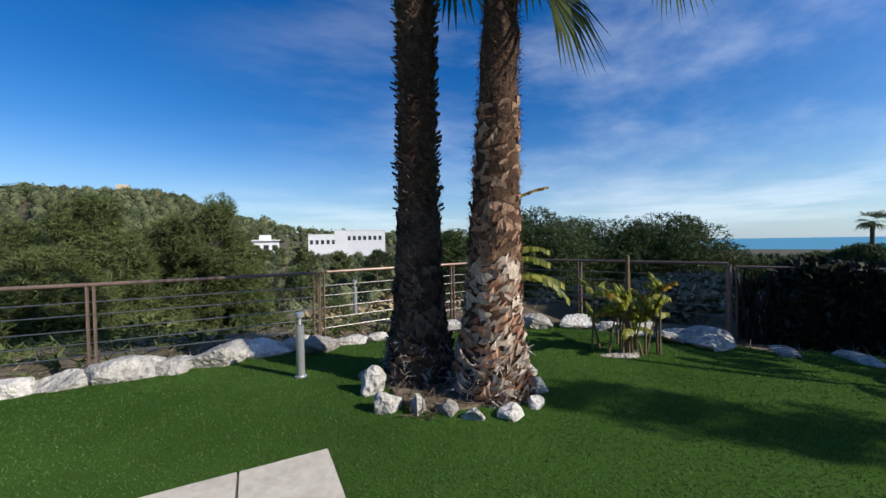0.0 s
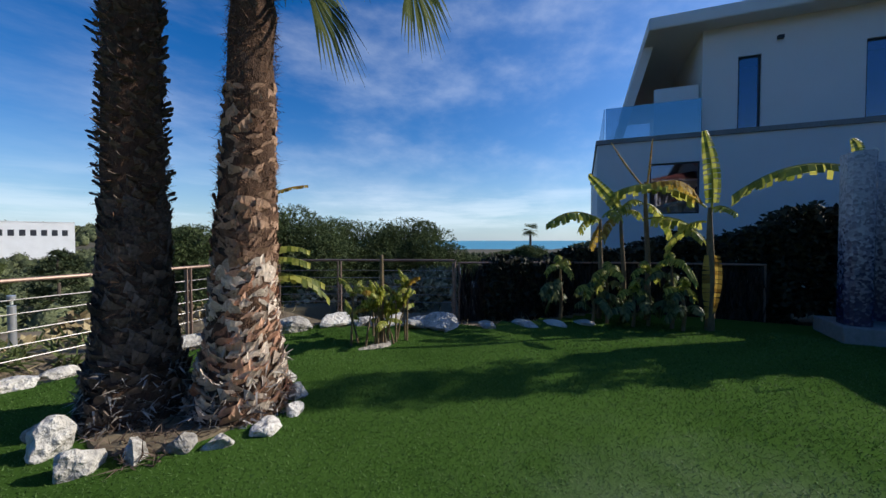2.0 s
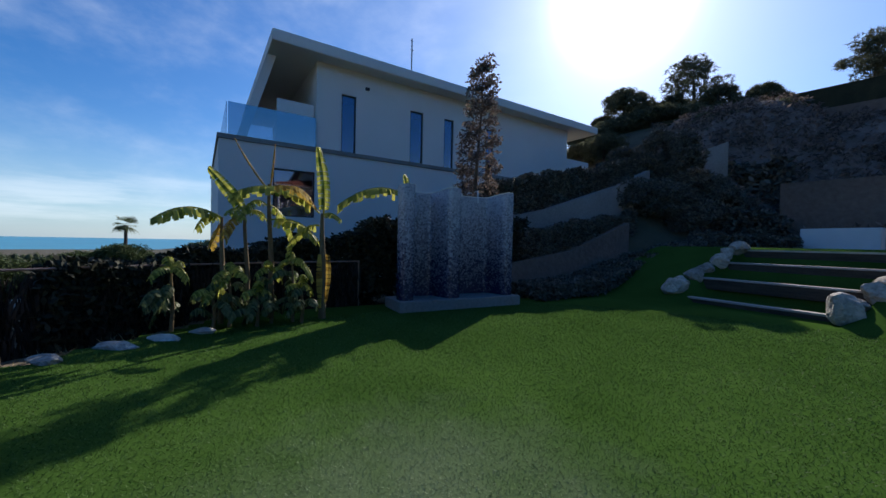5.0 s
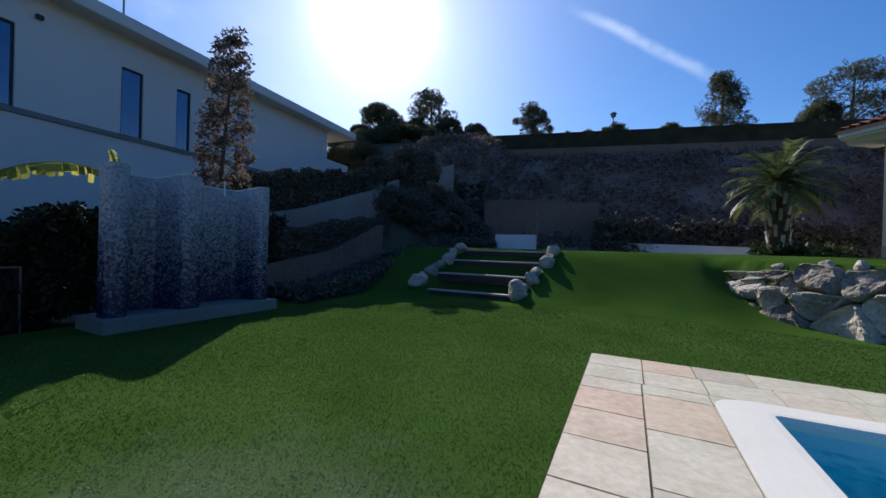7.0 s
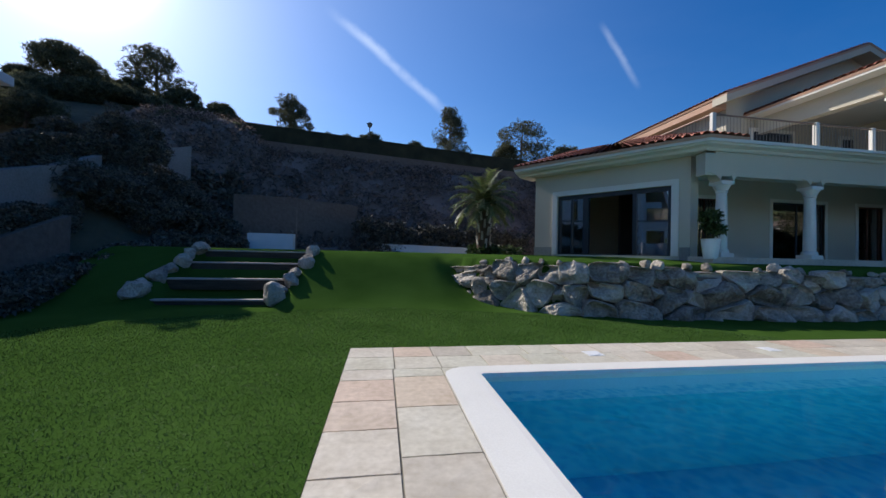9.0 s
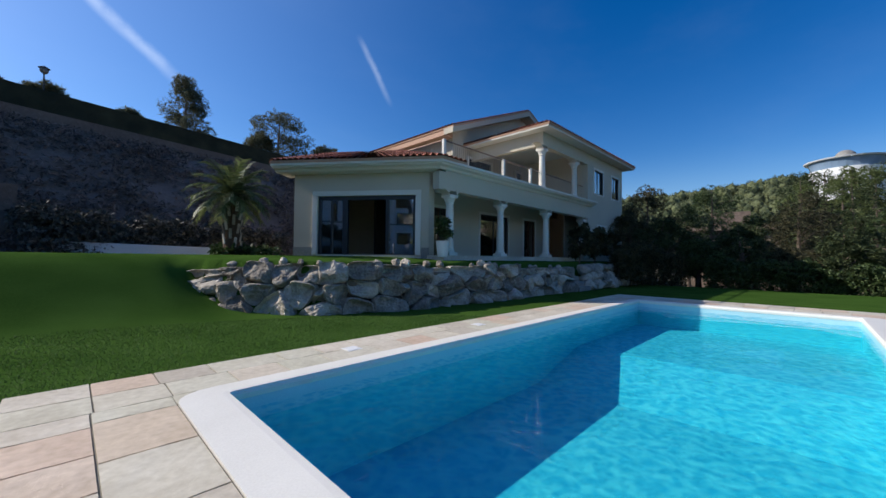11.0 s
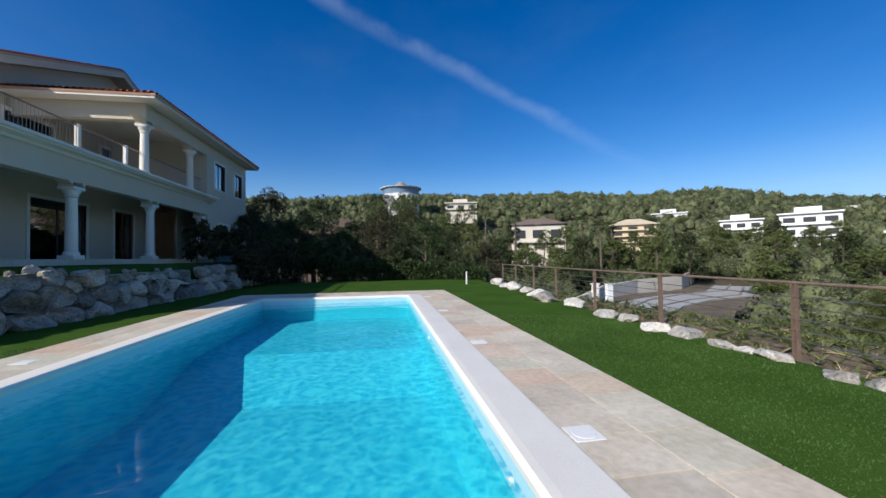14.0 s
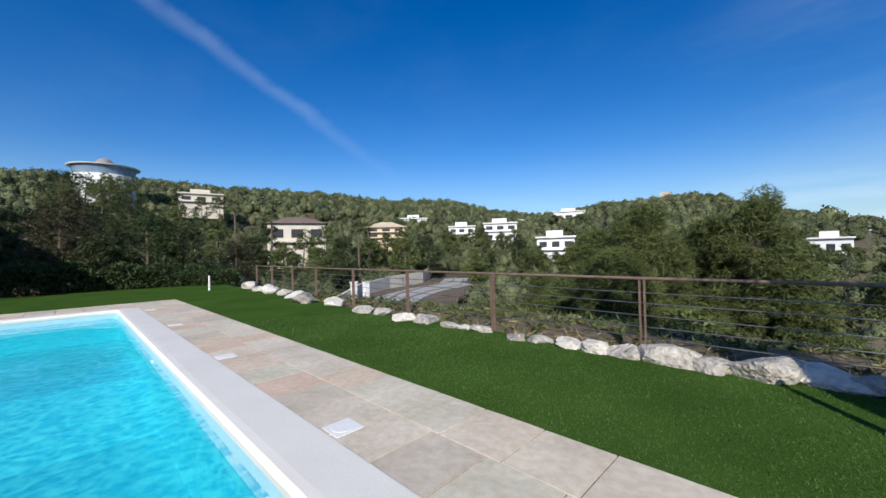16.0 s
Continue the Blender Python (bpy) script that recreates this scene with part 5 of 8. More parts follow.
banana_plant((-3.96, -5.28, 0), 2.3, 0, "green banana plant with one withered leaf", 51, 0, 0.06, grown=(
    (-0.74, 0.67, 0.5, 0.75, 0.1, 1.0, 0.6, 0), (-0.7, 0.7, 0.25, 0.75, 0.12, 0.8, 0.55, 0), (-0.8, 0.6, 0.35, 1.0, 0.12, 1.0, 0.4, 0), (-0.7, 0.6, 0.1, 1.2, 0.13, 1.3, 0.45, 0),
    (-0.74, 0.67, 0.62, 0.75, 0.05, 0.5, 0.98, 1), (0.5, -0.6, 0.8, 0.7, 0.1, 1.2, 0.6, 0)))
def leaf_blade(bm, root, peak, tip, width, rng, facing=False):
    """A torn banana leaf on a midrib that arches from its root over a peak to its tip."""
    a, b, c = Vector(root), Vector(peak), Vector(tip)
    n = 16
    pts = [a * (1 - t) ** 2 + b * 2 * t * (1 - t) + c * t * t for t in (i / n for i in range(n + 1))]
    tube(bm, pts, [0.017 * (1 - i / (n + 1)) + 0.003 for i in range(n + 1)], 5, False)
    for s in (-1, 1):
        for i in range(2, n):
            p, q = pts[i], pts[i + 1]
            d = q - p
            wv = d.cross(Vector((1, 0.15, 0)) if facing else Vector((0, 0, 1))).normalized() * s
            gap = d * (rng.uniform(0.06, 0.4) if rng.random() < 0.6 else 0.0)
            w0, w1 = (width * math.sin(math.pi * min(1, k / n * 0.86 + 0.1)) ** 0.55 for k in (i, i + 1))
            fall = Vector((0, 0, -1)) * width * (rng.uniform(0.0, 0.15) if facing else rng.uniform(0.5, 1.1))
            lift = Vector((0.02, 0, 0)) if facing else Vector((0, 0, width * 0.08))
            v = [bm.verts.new(x) for x in (p, q - gap * 0.3, q + wv * w1 * 0.55 + lift + fall * 0.3 - gap * 0.6, p + wv * w0 * 0.55 + lift + fall * 0.3,
                                           q + wv * w1 + fall - gap, p + wv * w0 + fall)]
            bm.faces.new((v[0], v[1], v[2], v[3]))
            bm.faces.new((v[3], v[2], v[4], v[5]))


BANANAS = (
    ("tall banana plant with a hanging dead leaf", (-7.80, 1.27, 0.00), (-0.00, -0.02, 2.14), 0.075, (
        ((0.00, 0.00, 2.06), (0.06, 0.05, 2.68), (0.03, -0.12, 3.46), 0.13, M_BANANA, 1),
        ((-0.01, -0.07, 2.14), (-0.21, -0.80, 2.95), (-0.39, -1.68, 2.45), 0.20, M_BANANA, 0),
        ((-0.02, -0.13, 2.21), (0.09, -0.43, 2.74), (0.26, -0.91, 2.58), 0.12, M_BANANA_DRY, 0),
        ((0.00, 0.02, 1.43), (0.06, 0.04, 0.97), (0.05, -0.01, 0.23), 0.15, M_BANANA_DRY, 1),
        ((0.01, 0.03, 2.12), (0.18, 0.13, 2.20), (0.41, 0.28, 2.00), 0.10, M_BANANA, 0),
        ((-0.01, -0.07, 1.89), (-0.17, -0.39, 1.96), (-0.38, -0.66, 1.41), 0.13, M_BANANA, 0),
    )),
    ("banana plant with dry flower stalks", (-8.29, 0.33, 0.00), (-0.00, -0.05, 2.71), 0.060, (
        ((-0.00, -0.05, 2.59), (0.04, -0.33, 2.90), (0.05, -0.67, 3.55), 0.02, M_BANANA_DRY, 1),
        ((-0.00, -0.02, 2.65), (0.05, 0.03, 3.07), (0.05, 0.06, 3.53), 0.02, M_BANANA_DRY, 1),
        ((-0.00, -0.08, 1.97), (0.19, 0.57, 2.14), (0.43, 0.86, 1.57), 0.19, M_BANANA, 0),
        ((-0.00, -0.02, 2.28), (-0.11, 0.23, 2.23), (-0.27, 0.44, 1.60), 0.14, M_BANANA, 0),
        ((-0.00, -0.08, 2.28), (0.14, -0.33, 2.52), (0.35, -0.53, 2.04), 0.12, M_BANANA, 0),
        ((0.00, 0.00, 2.50), (-0.09, 0.41, 2.93), (-0.23, 0.79, 2.52), 0.14, M_BANANA_DRY, 0),
    )),
    ("slim banana plant among taller ones", (-8.10, -0.09, 0.00), (0.00, -0.06, 2.24), 0.050, (
        ((0.00, -0.06, 2.08), (0.05, -0.19, 2.39), (0.08, -0.65, 2.90), 0.12, M_BANANA, 1),
        ((0.00, -0.06, 2.08), (-0.12, 0.22, 2.28), (-0.30, 0.31, 2.01), 0.10, M_BANANA, 0),
        ((0.00, -0.06, 2.02), (0.16, -0.32, 2.07), (0.36, -0.37, 1.59), 0.12, M_BANANA_DRY, 0),
    )),
    ("banana plant with a broad drooping leaf", (-7.98, -0.52, 0.00), (-0.00, 0.01, 1.99), 0.055, (
        ((-0.00, 0.01, 1.96), (0.20, -0.48, 2.34), (0.48, -0.96, 1.88), 0.20, M_BANANA, 0),
        ((-0.00, 0.01, 1.96), (-0.10, -0.21, 2.21), (-0.26, -0.43, 1.75), 0.15, M_BANANA, 0),
        ((-0.00, 0.05, 2.02), (0.14, 0.26, 2.31), (0.33, 0.38, 1.94), 0.14, M_BANANA, 0),
        ((-0.00, 0.01, 1.90), (-0.11, -0.08, 1.71), (-0.29, -0.20, 1.40), 0.10, M_BANANA_DRY, 0),
    )),
    ("banana plant reaching over the shower wall", (-9.44, 3.87, 0.00), (-0.06, -0.15, 2.90), 0.060, (
        ((-0.08, -0.20, 2.90), (-0.19, -1.00, 3.31), (-0.22, -1.95, 2.50), 0.24, M_BANANA, 0),
        ((-0.06, -0.15, 2.90), (0.01, -0.10, 3.28), (-0.04, -0.23, 3.43), 0.10, M_BANANA, 1),
    )),
    ("young banana plant by the dark hedge", (-7.60, -1.21, 0.00), (0.00, -0.00, 1.06), 0.035, (
        ((0.00, -0.00, 1.06), (0.15, -0.15, 1.18), (0.30, -0.24, 0.93), 0.10, M_BANANA, 0),
        ((0.00, -0.00, 1.06), (-0.11, 0.08, 1.26), (-0.22, 0.13, 1.14), 0.10, M_BANANA, 0),
        ((0.00, -0.00, 1.06), (0.10, 0.15, 1.18), (0.21, 0.26, 0.87), 0.10, M_BANANA, 0),
        ((0.00, -0.00, 1.06), (-0.09, -0.06, 1.36), (-0.19, -0.09, 1.23), 0.10, M_BANANA, 0),
    )),
    ("young banana plant by the dark hedge", (-7.59, -0.36, 0.00), (0.00, -0.00, 0.98), 0.035, (
        ((0.00, -0.00, 0.98), (0.13, -0.15, 1.10), (0.27, -0.23, 0.84), 0.10, M_BANANA, 0),
        ((0.00, -0.00, 0.98), (-0.10, 0.12, 1.16), (-0.21, 0.20, 1.04), 0.10, M_BANANA, 0),
        ((0.00, -0.00, 0.98), (0.12, 0.18, 1.10), (0.24, 0.30, 0.87), 0.10, M_BANANA, 0),
        ((0.00, -0.00, 0.98), (-0.10, 0.00, 1.25), (-0.20, 0.01, 1.13), 0.10, M_BANANA, 0),
        ((0.00, -0.00, 0.98), (0.13, -0.08, 1.10), (0.26, -0.12, 0.66), 0.10, M_BANANA, 0),
    )),
    ("young banana plant by the dark hedge", (-7.48, -0.60, 0.00), (-0.00, 0.00, 0.67), 0.035, (
        ((-0.00, 0.00, 0.67), (0.14, -0.17, 0.80), (0.28, -0.27, 0.65), 0.10, M_BANANA, 0),
        ((-0.00, 0.00, 0.67), (-0.11, 0.13, 0.78), (-0.21, 0.22, 0.56), 0.10, M_BANANA, 0),
        ((-0.00, 0.00, 0.67), (0.13, -0.06, 0.80), (0.26, -0.09, 0.52), 0.10, M_BANANA, 0),
        ((-0.00, 0.00, 0.67), (-0.10, 0.05, 0.94), (-0.21, 0.08, 0.81), 0.10, M_BANANA, 0),
    )),
    ("young banana plant by the dark hedge", (-7.69, 0.33, 0.00), (-0.00, -0.00, 1.02), 0.035, (
        ((-0.00, -0.00, 1.02), (0.12, -0.17, 1.14), (0.24, -0.28, 0.94), 0.10, M_BANANA, 0),
        ((-0.00, -0.00, 1.02), (-0.09, 0.14, 1.13), (-0.19, 0.24, 0.96), 0.10, M_BANANA, 0),
        ((-0.00, -0.00, 1.02), (0.12, -0.07, 1.28), (0.25, -0.10, 1.17), 0.10, M_BANANA, 0),
        ((-0.00, -0.00, 1.02), (-0.10, 0.10, 1.13), (-0.19, 0.17, 0.79), 0.10, M_BANANA, 0),
    )),
    ("young banana plant by the dark hedge", (-7.67, 0.70, 0.00), (-0.00, -0.01, 1.18), 0.035, (
        ((-0.00, -0.01, 1.18), (0.15, 0.20, 1.30), (0.29, 0.34, 0.82), 0.10, M_BANANA, 0),
        ((-0.00, -0.01, 1.18), (-0.11, -0.16, 1.28), (-0.22, -0.26, 1.04), 0.10, M_BANANA, 0),
        ((-0.00, -0.01, 1.18), (0.14, 0.10, 1.30), (0.27, 0.16, 1.17), 0.10, M_BANANA, 0),
        ((-0.00, -0.01, 1.18), (-0.10, -0.04, 1.45), (-0.21, -0.06, 1.33), 0.10, M_BANANA, 0),
    )),
    ("young banana plant by the dark hedge", (-7.50, 0.08, 0.00), (0.00, 0.00, 0.63), 0.035, (
        ((0.00, 0.00, 0.63), (0.12, -0.15, 0.75), (0.25, -0.24, 0.59), 0.10, M_BANANA, 0),
        ((0.00, 0.00, 0.63), (-0.10, 0.15, 0.74), (-0.19, 0.26, 0.52), 0.10, M_BANANA, 0),
        ((0.00, 0.00, 0.63), (0.13, 0.02, 0.94), (0.25, 0.04, 0.84), 0.10, M_BANANA, 0),
    )),
    ("young banana plant by the dark hedge", (-7.55, 0.85, 0.00), (0.00, 0.00, 0.70), 0.035, (
        ((0.00, 0.00, 0.70), (0.11, -0.18, 0.82), (0.22, -0.30, 0.72), 0.10, M_BANANA, 0),
        ((0.00, 0.00, 0.70), (-0.09, 0.13, 0.81), (-0.17, 0.22, 0.52), 0.10, M_BANANA, 0),
        ((0.00, 0.00, 0.70), (0.13, -0.00, 1.03), (0.25, -0.01, 0.93), 0.10, M_BANANA, 0),
    )),
)
rk = random.Random(14)
for label, at, crown, thick, leaves in BANANAS:
    plant = thing("banana_plant", label, "banana plant", at, "hedge banana plants")
    bm = B()
    c = Vector(crown)
    tube(bm, [(0, 0, -0.05), (c.x * 0.3, c.y * 0.3 + 0.03, c.z * 0.4), (c.x * 0.8, c.y * 0.8, c.z * 0.8), c], [thick, thick * 0.85, thick * 0.65, thick * 0.4], 9)
    part("stalk", bm, M_STALK, plant, "brown fibrous stalk")
    if thick < 0.04:
        # side shoots fill the foot of the young plants, shade put into their darker green
        for q in range(6):
            turn, up = rk.uniform(0, 6.28), rk.uniform(0.25, 0.8)
            out = Vector((math.cos(turn), math.sin(turn), 0)) * rk.uniform(0.3, 0.55)
            bm = B()
            leaf_blade(bm, c * up, c * up + out * 0.6 + Vector((0, 0, 0.28)), c * up + out + Vector((0, 0, rk.uniform(-0.3, 0.1))), 0.11, rk)
            part("leaf", bm, M_FAN, plant, "young leaf in a darker green for shade")
    for root, peak, tip, width, material, facing in leaves:
        bm = B()
        leaf_blade(bm, root, peak, tip, width, rk, facing)
        part("leaf", bm, material, plant, "withered yellow leaf" if material is M_BANANA_DRY else "")


# ---- mosaic shower wall ----
def build_shower():
    s = thing("shower_wall", "wavy garden shower wall of blue mosaic on a plinth", "shower", (-8.2, 4.6, 0))
    o = Vector((-8.2, 4.6, 0))
    bm = B()
    box(bm, -8.75 - o.x, -7.72 - o.x, 2.93 - o.y, 6.32 - o.y, -0.05, 0.24, 0.012)
    part("plinth", bm, M_CONC, s, "pale concrete plinth")

    def front(y):
        bulge = sum(math.exp(-((y - c) / w) ** 4) for c, w in ((3.2, 0.27), (4.43, 0.3), (6.08, 0.25)))
        return -8.56 + 0.66 * min(1.0, bulge)
    ys = [3.03 + 3.14 * i / 72 for i in range(73)]
    bm = B()
    rings = []
    for y in ys:
        x, top = front(y) - o.x, 2.84 + 0.15 * (front(y) + 8.56)
        rings.append([bm.verts.new(p) for p in ((x, y - o.y, 0.24), (x, y - o.y, top), (x - 0.22, y - o.y, top), (x - 0.22, y - o.y, 0.24))])
    for a, b in zip(rings, rings[1:]):
        for k in range(4):
            bm.faces.new((a[k], b[k], b[(k + 1) % 4], a[(k + 1) % 4]))
    bm.faces.new(rings[0][::-1])
    bm.faces.new(rings[-1])
    bmesh.ops.recalc_face_normals(bm, faces=bm.faces[:])
    part("mosaic_wall", bm, M_MOSAIC, s, "pale to indigo glass mosaic")
    bm = B()
    tube(bm, [(front(y) - o.x - 0.02, y - o.y, 2.855 + 0.15 * (front(y) + 8.56)) for y in ys[6:34]], 0.016, 6)
    tube(bm, [(front(y) - o.x - 0.02, y - o.y, 2.855 + 0.15 * (front(y) + 8.56)) for y in ys[44:]], 0.012, 6)
    part("cap_trim", bm, M_TRIM, s, "white metal cap trim")
    bm = B()
    tube(bm, [(front(4.6) + 0.05 - o.x, 0.35, 2.88), (front(4.6) + 0.2 - o.x, 0.35, 2.9), (front(4.6) + 0.22 - o.x, 0.35, 2.6)], 0.014, 8)
    part("shower_pipe", bm, M_ALU, s, "bent chrome shower pipe")


build_shower()


# ---- boulder wall ----
def clip_cell(poly, px, py, nx, ny):
    """The part of a polygon on the near side of a line through a point with a normal."""
    out = []
    for i, (ax, ay) in enumerate(poly):
        bx, by = poly[(i + 1) % len(poly)]
        da, db = (ax - px) * nx + (ay - py) * ny, (bx - px) * nx + (by - py) * ny
        if da <= 0:
            out.append((ax, ay))
        if (da < 0 < db) or (db < 0 < da):
            t = da / (da - db)
            out.append((ax + (bx - ax) * t, ay + (by - ay) * t))
    return out


def fitted_stone(poly, seed, depth):
    """A broken boulder that fills its place in a dry wall: x along, z up, its face towards -y."""
    rng = random.Random(seed)
    cx, cz = sum(p[0] for p in poly) / len(poly), sum(p[1] for p in poly) / len(poly)
    pts = [((x - cx), (z - cz)) for x, z in poly]
    for c in (0.17, 0.22):
        pts = [q for i in range(len(pts)) for q in
               ((pts[i - 1][0] * c + pts[i][0] * (1 - c), pts[i - 1][1] * c + pts[i][1] * (1 - c)),
                (pts[i][0] * (1 - c) + pts[(i + 1) % len(pts)][0] * c, pts[i][1] * (1 - c) + pts[(i + 1) % len(pts)][1] * c))]
    # even steps round the outline
    ln = [math.dist(pts[i], pts[(i + 1) % len(pts)]) for i in range(len(pts))]
    n, total = 34, sum(ln)
    ring, i, acc = [], 0, 0.0
    for k in range(n):
        want = total * k / n
        while acc + ln[i] < want:
            acc += ln[i]
            i += 1
        t = (want - acc) / max(ln[i], 1e-6)
        a, b = pts[i], pts[(i + 1) % len(pts)]
        ring.append((a[0] + (b[0] - a[0]) * t, a[1] + (b[1] - a[1]) * t))
    off = Vector((rng.uniform(0, 60), rng.uniform(0, 60), rng.uniform(0, 60)))
    reach = max(math.hypot(*p) for p in ring)
    small = min(math.hypot(*p) for p in ring)
    cuts = [(Vector((rng.gauss(0, 0.75), -1, rng.gauss(0.15, 0.65))).normalized(), rng.uniform(0.55, 0.95)) for _ in range(7)]
    bm = B()
    rows = []
    for share, out in ((0.9, -1.2), (0.97, -0.5), (0.975, 0.0), (0.95, 0.34), (0.89, 0.6), (0.77, 0.8), (0.6, 0.92), (0.38, 0.99), (0.16, 1.0)):
        row = []
        for x, z in ring:
            p = Vector((x * share, -out * depth, z * share))
            if out > 0:
                u = Vector((p.x / reach, p.y / depth, p.z / max(small * 1.5, 0.1)))
                for nn, dd in cuts:
                    over = u.dot(nn) - dd
                    if over > 0:
                        p.y += over * depth * 0.9
            q = p + off
            amount = (noise.noise(q * 2.2) * 0.05 + noise.noise(q * 6) * 0.04 + noise.noise(q * 15) * 0.022) * min(1.0, reach * 2.2)
            p += Vector((p.x * 0.5, -depth, p.z * 0.5)).normalized() * amount
            row.append(bm.verts.new(p))
        rows.append(row)
    for a, b in zip(rows, rows[1:]):
        for k in range(n):
            bm.faces.new((a[k], a[(k + 1) % n], b[(k + 1) % n], b[k]))
    bm.faces.new(rows[-1])
    bm.faces.new(rows[0][::-1])
    bmesh.ops.recalc_face_normals(bm, faces=bm.faces[:])
    return bm, cx, cz


def build_boulders():
    rng = random.Random(11)
    xs = [2.5 + 0.05 * i for i in range(310)]
    line = [Vector((x, float(np.interp(x, [2.5, 3.0, 3.5, 4.0, 4.4, 5.0, 6.3, 9.3, 12.4, 17.8, 19], [12.9, 11.9, 11.1, 10.5, 10.0, 9.4, 8.87, 8.5, 8.25, 8.35, 8.6])), 0)) for x in xs]
    acc = [0]
    for a, b in zip(line, line[1:]):
        acc.append(acc[-1] + (b - a).length)

    def along(s):
        i = min(max(int(np.searchsorted(acc, s)), 1), len(line) - 1)
        return line[i], (line[min(i + 3, len(line) - 1)] - line[max(i - 4, 0)]).normalized()
    total = acc[-1]

    def top_z(s):
        return float(np.interp(s, [0, 1.0, 2.2, 5, 9, total], [1.28, 1.3, 1.4, 1.44, 1.36, 1.22]))
    # places of the stones: big ones low, smaller ones on top and towards the far end
    seeds = []
    for z, wide, jz in ((0.14, 1.3, 0.06), (0.62, 1.12, 0.1), (1.14, 0.86, 0.08)):
        s = rng.uniform(0.1, 0.5)
        while s < total:
            far = 0.72 if s > 9.5 else 1.0
            seeds.append((s, z + rng.uniform(-jz, jz), wide))
            if rng.random() < 0.25:
                seeds.append((s + wide * 0.46 * far, z + rng.uniform(-0.3, 0.3), 0.25))
            s += wide * far * rng.uniform(0.72, 1.3)
    lean = 0.26
    for k, (s, z, wide) in enumerate(seeds):
        hi = top_z(s) + rng.uniform(-0.1, 0.1)
        poly = [(s - 1.5, -0.22), (s + 1.5, -0.22), (s + 1.5, hi), (s - 1.5, hi)]
        for j, (s2, z2, w2) in enumerate(seeds):
            if j == k or abs(s2 - s) > 3:
                continue
            dx, dz = s2 - s, z2 - z
            # larger stones push the joint towards the smaller ones; joints run flatter than they are tall
            t = 0.5 + 0.22 * (wide - w2) / (wide + w2)
            poly = clip_cell(poly, s + dx * t, z + dz * t, dx, dz * 1.35)
            if len(poly) < 3:
                break
        if len(poly) < 3:
            continue
        w, h = max(p[0] for p in poly) - min(p[0] for p in poly), max(p[1] for p in poly) - min(p[1] for p in poly)
        if w < 0.12 or h < 0.1:
            continue
        bm, cs, cz = fitted_stone(poly, 300 + k, min(0.36, 0.22 + 0.2 * min(w, h)))
        p, d = along(cs)
        n = Vector((-d.y, d.x, 0))
        q = p + n * (0.12 + lean * max(cz, 0) + rng.uniform(-0.05, 0.05))
        ob = part("boulder", bm, M_ROCK)
        ob.matrix_world = Matrix.Translation((q.x, q.y, cz)) @ Matrix.Rotation(math.atan2(d.y, d.x), 4, "Z") @ Matrix.Rotation(rng.uniform(-0.06, 0.06), 4, "Y")
        tagged(ob, "rough pale boulder fitted in the retaining wall" if w > 0.45 else "small stone wedged between the wall's boulders", "boulder", "boulder wall")
    # loose stones along the wall's crown
    s = 0.9
    while s < total - 0.5:
        p, d = along(s)
        n = Vector((-d.y, d.x, 0))
        q = p + n * rng.uniform(0.5, 0.62)
        w = rng.uniform(0.1, 0.24)
        rock("crown_stone", (q.x, q.y, top_z(s) - 0.05), (w, w * 0.8, w * 0.7), 900 + int(s * 10), M_ROCK, "pale loose stone on the wall's crown", "crown stones", 2, rng.uniform(0, 90))
        s += rng.choice((0.35, 0.6, 0.9, 1.5))
    # earth core behind the stones
    bm = B()
    for a, b in zip(line[12::6], line[18::6]):
        d = (b - a).normalized()
        n = Vector((-d.y, d.x, 0))
        c0, c1 = 0.42, 0.75
        prism(bm, [(a.x + n.x * c0, a.y + n.y * c0), (b.x + n.x * c0, b.y + n.y * c0), (b.x + n.x * c1, b.y + n.y * c1), (a.x + n.x * c1, a.y + n.y * c1)], -0.1, 1.12)
    setting(part("wall_core", bm, M_TERRA), "dark earth between the boulders", "retaining wall")
    # second length of wall beyond the garden steps
    for i in range(34):
        x = 19.4 + (i % 12) * 0.66 + rng.uniform(-0.1, 0.1)
        z = 0.25 + (i // 12) * 0.42
        y = 8.7 + (i // 12) * 0.15 - 0.02 * x
        bm = B()
        rock_mesh(bm, (0, 0, 0), (0.4, 0.34, 0.28), 600 + i, 2, 0.4)
        ob = part("boulder", bm, M_ROCK)
        ob.matrix_world = pose(x, y, z, 0, 0, rng.uniform(-30, 30))
        tagged(ob, "boulder in the shaded wall below the villa", "boulder", "far boulder wall")


build_boulders()
for i in range(6):
    bm = B()
    box(bm, 17.9, 19.2, 8.1 + 0.3 * i, 8.42 + 0.3 * i, -0.05, 0.25 * (i + 1) - 0.02, 0.015)
    tagged(part("garden_step", bm, M_CONC), "rough dark stone garden step", "step", "garden steps")


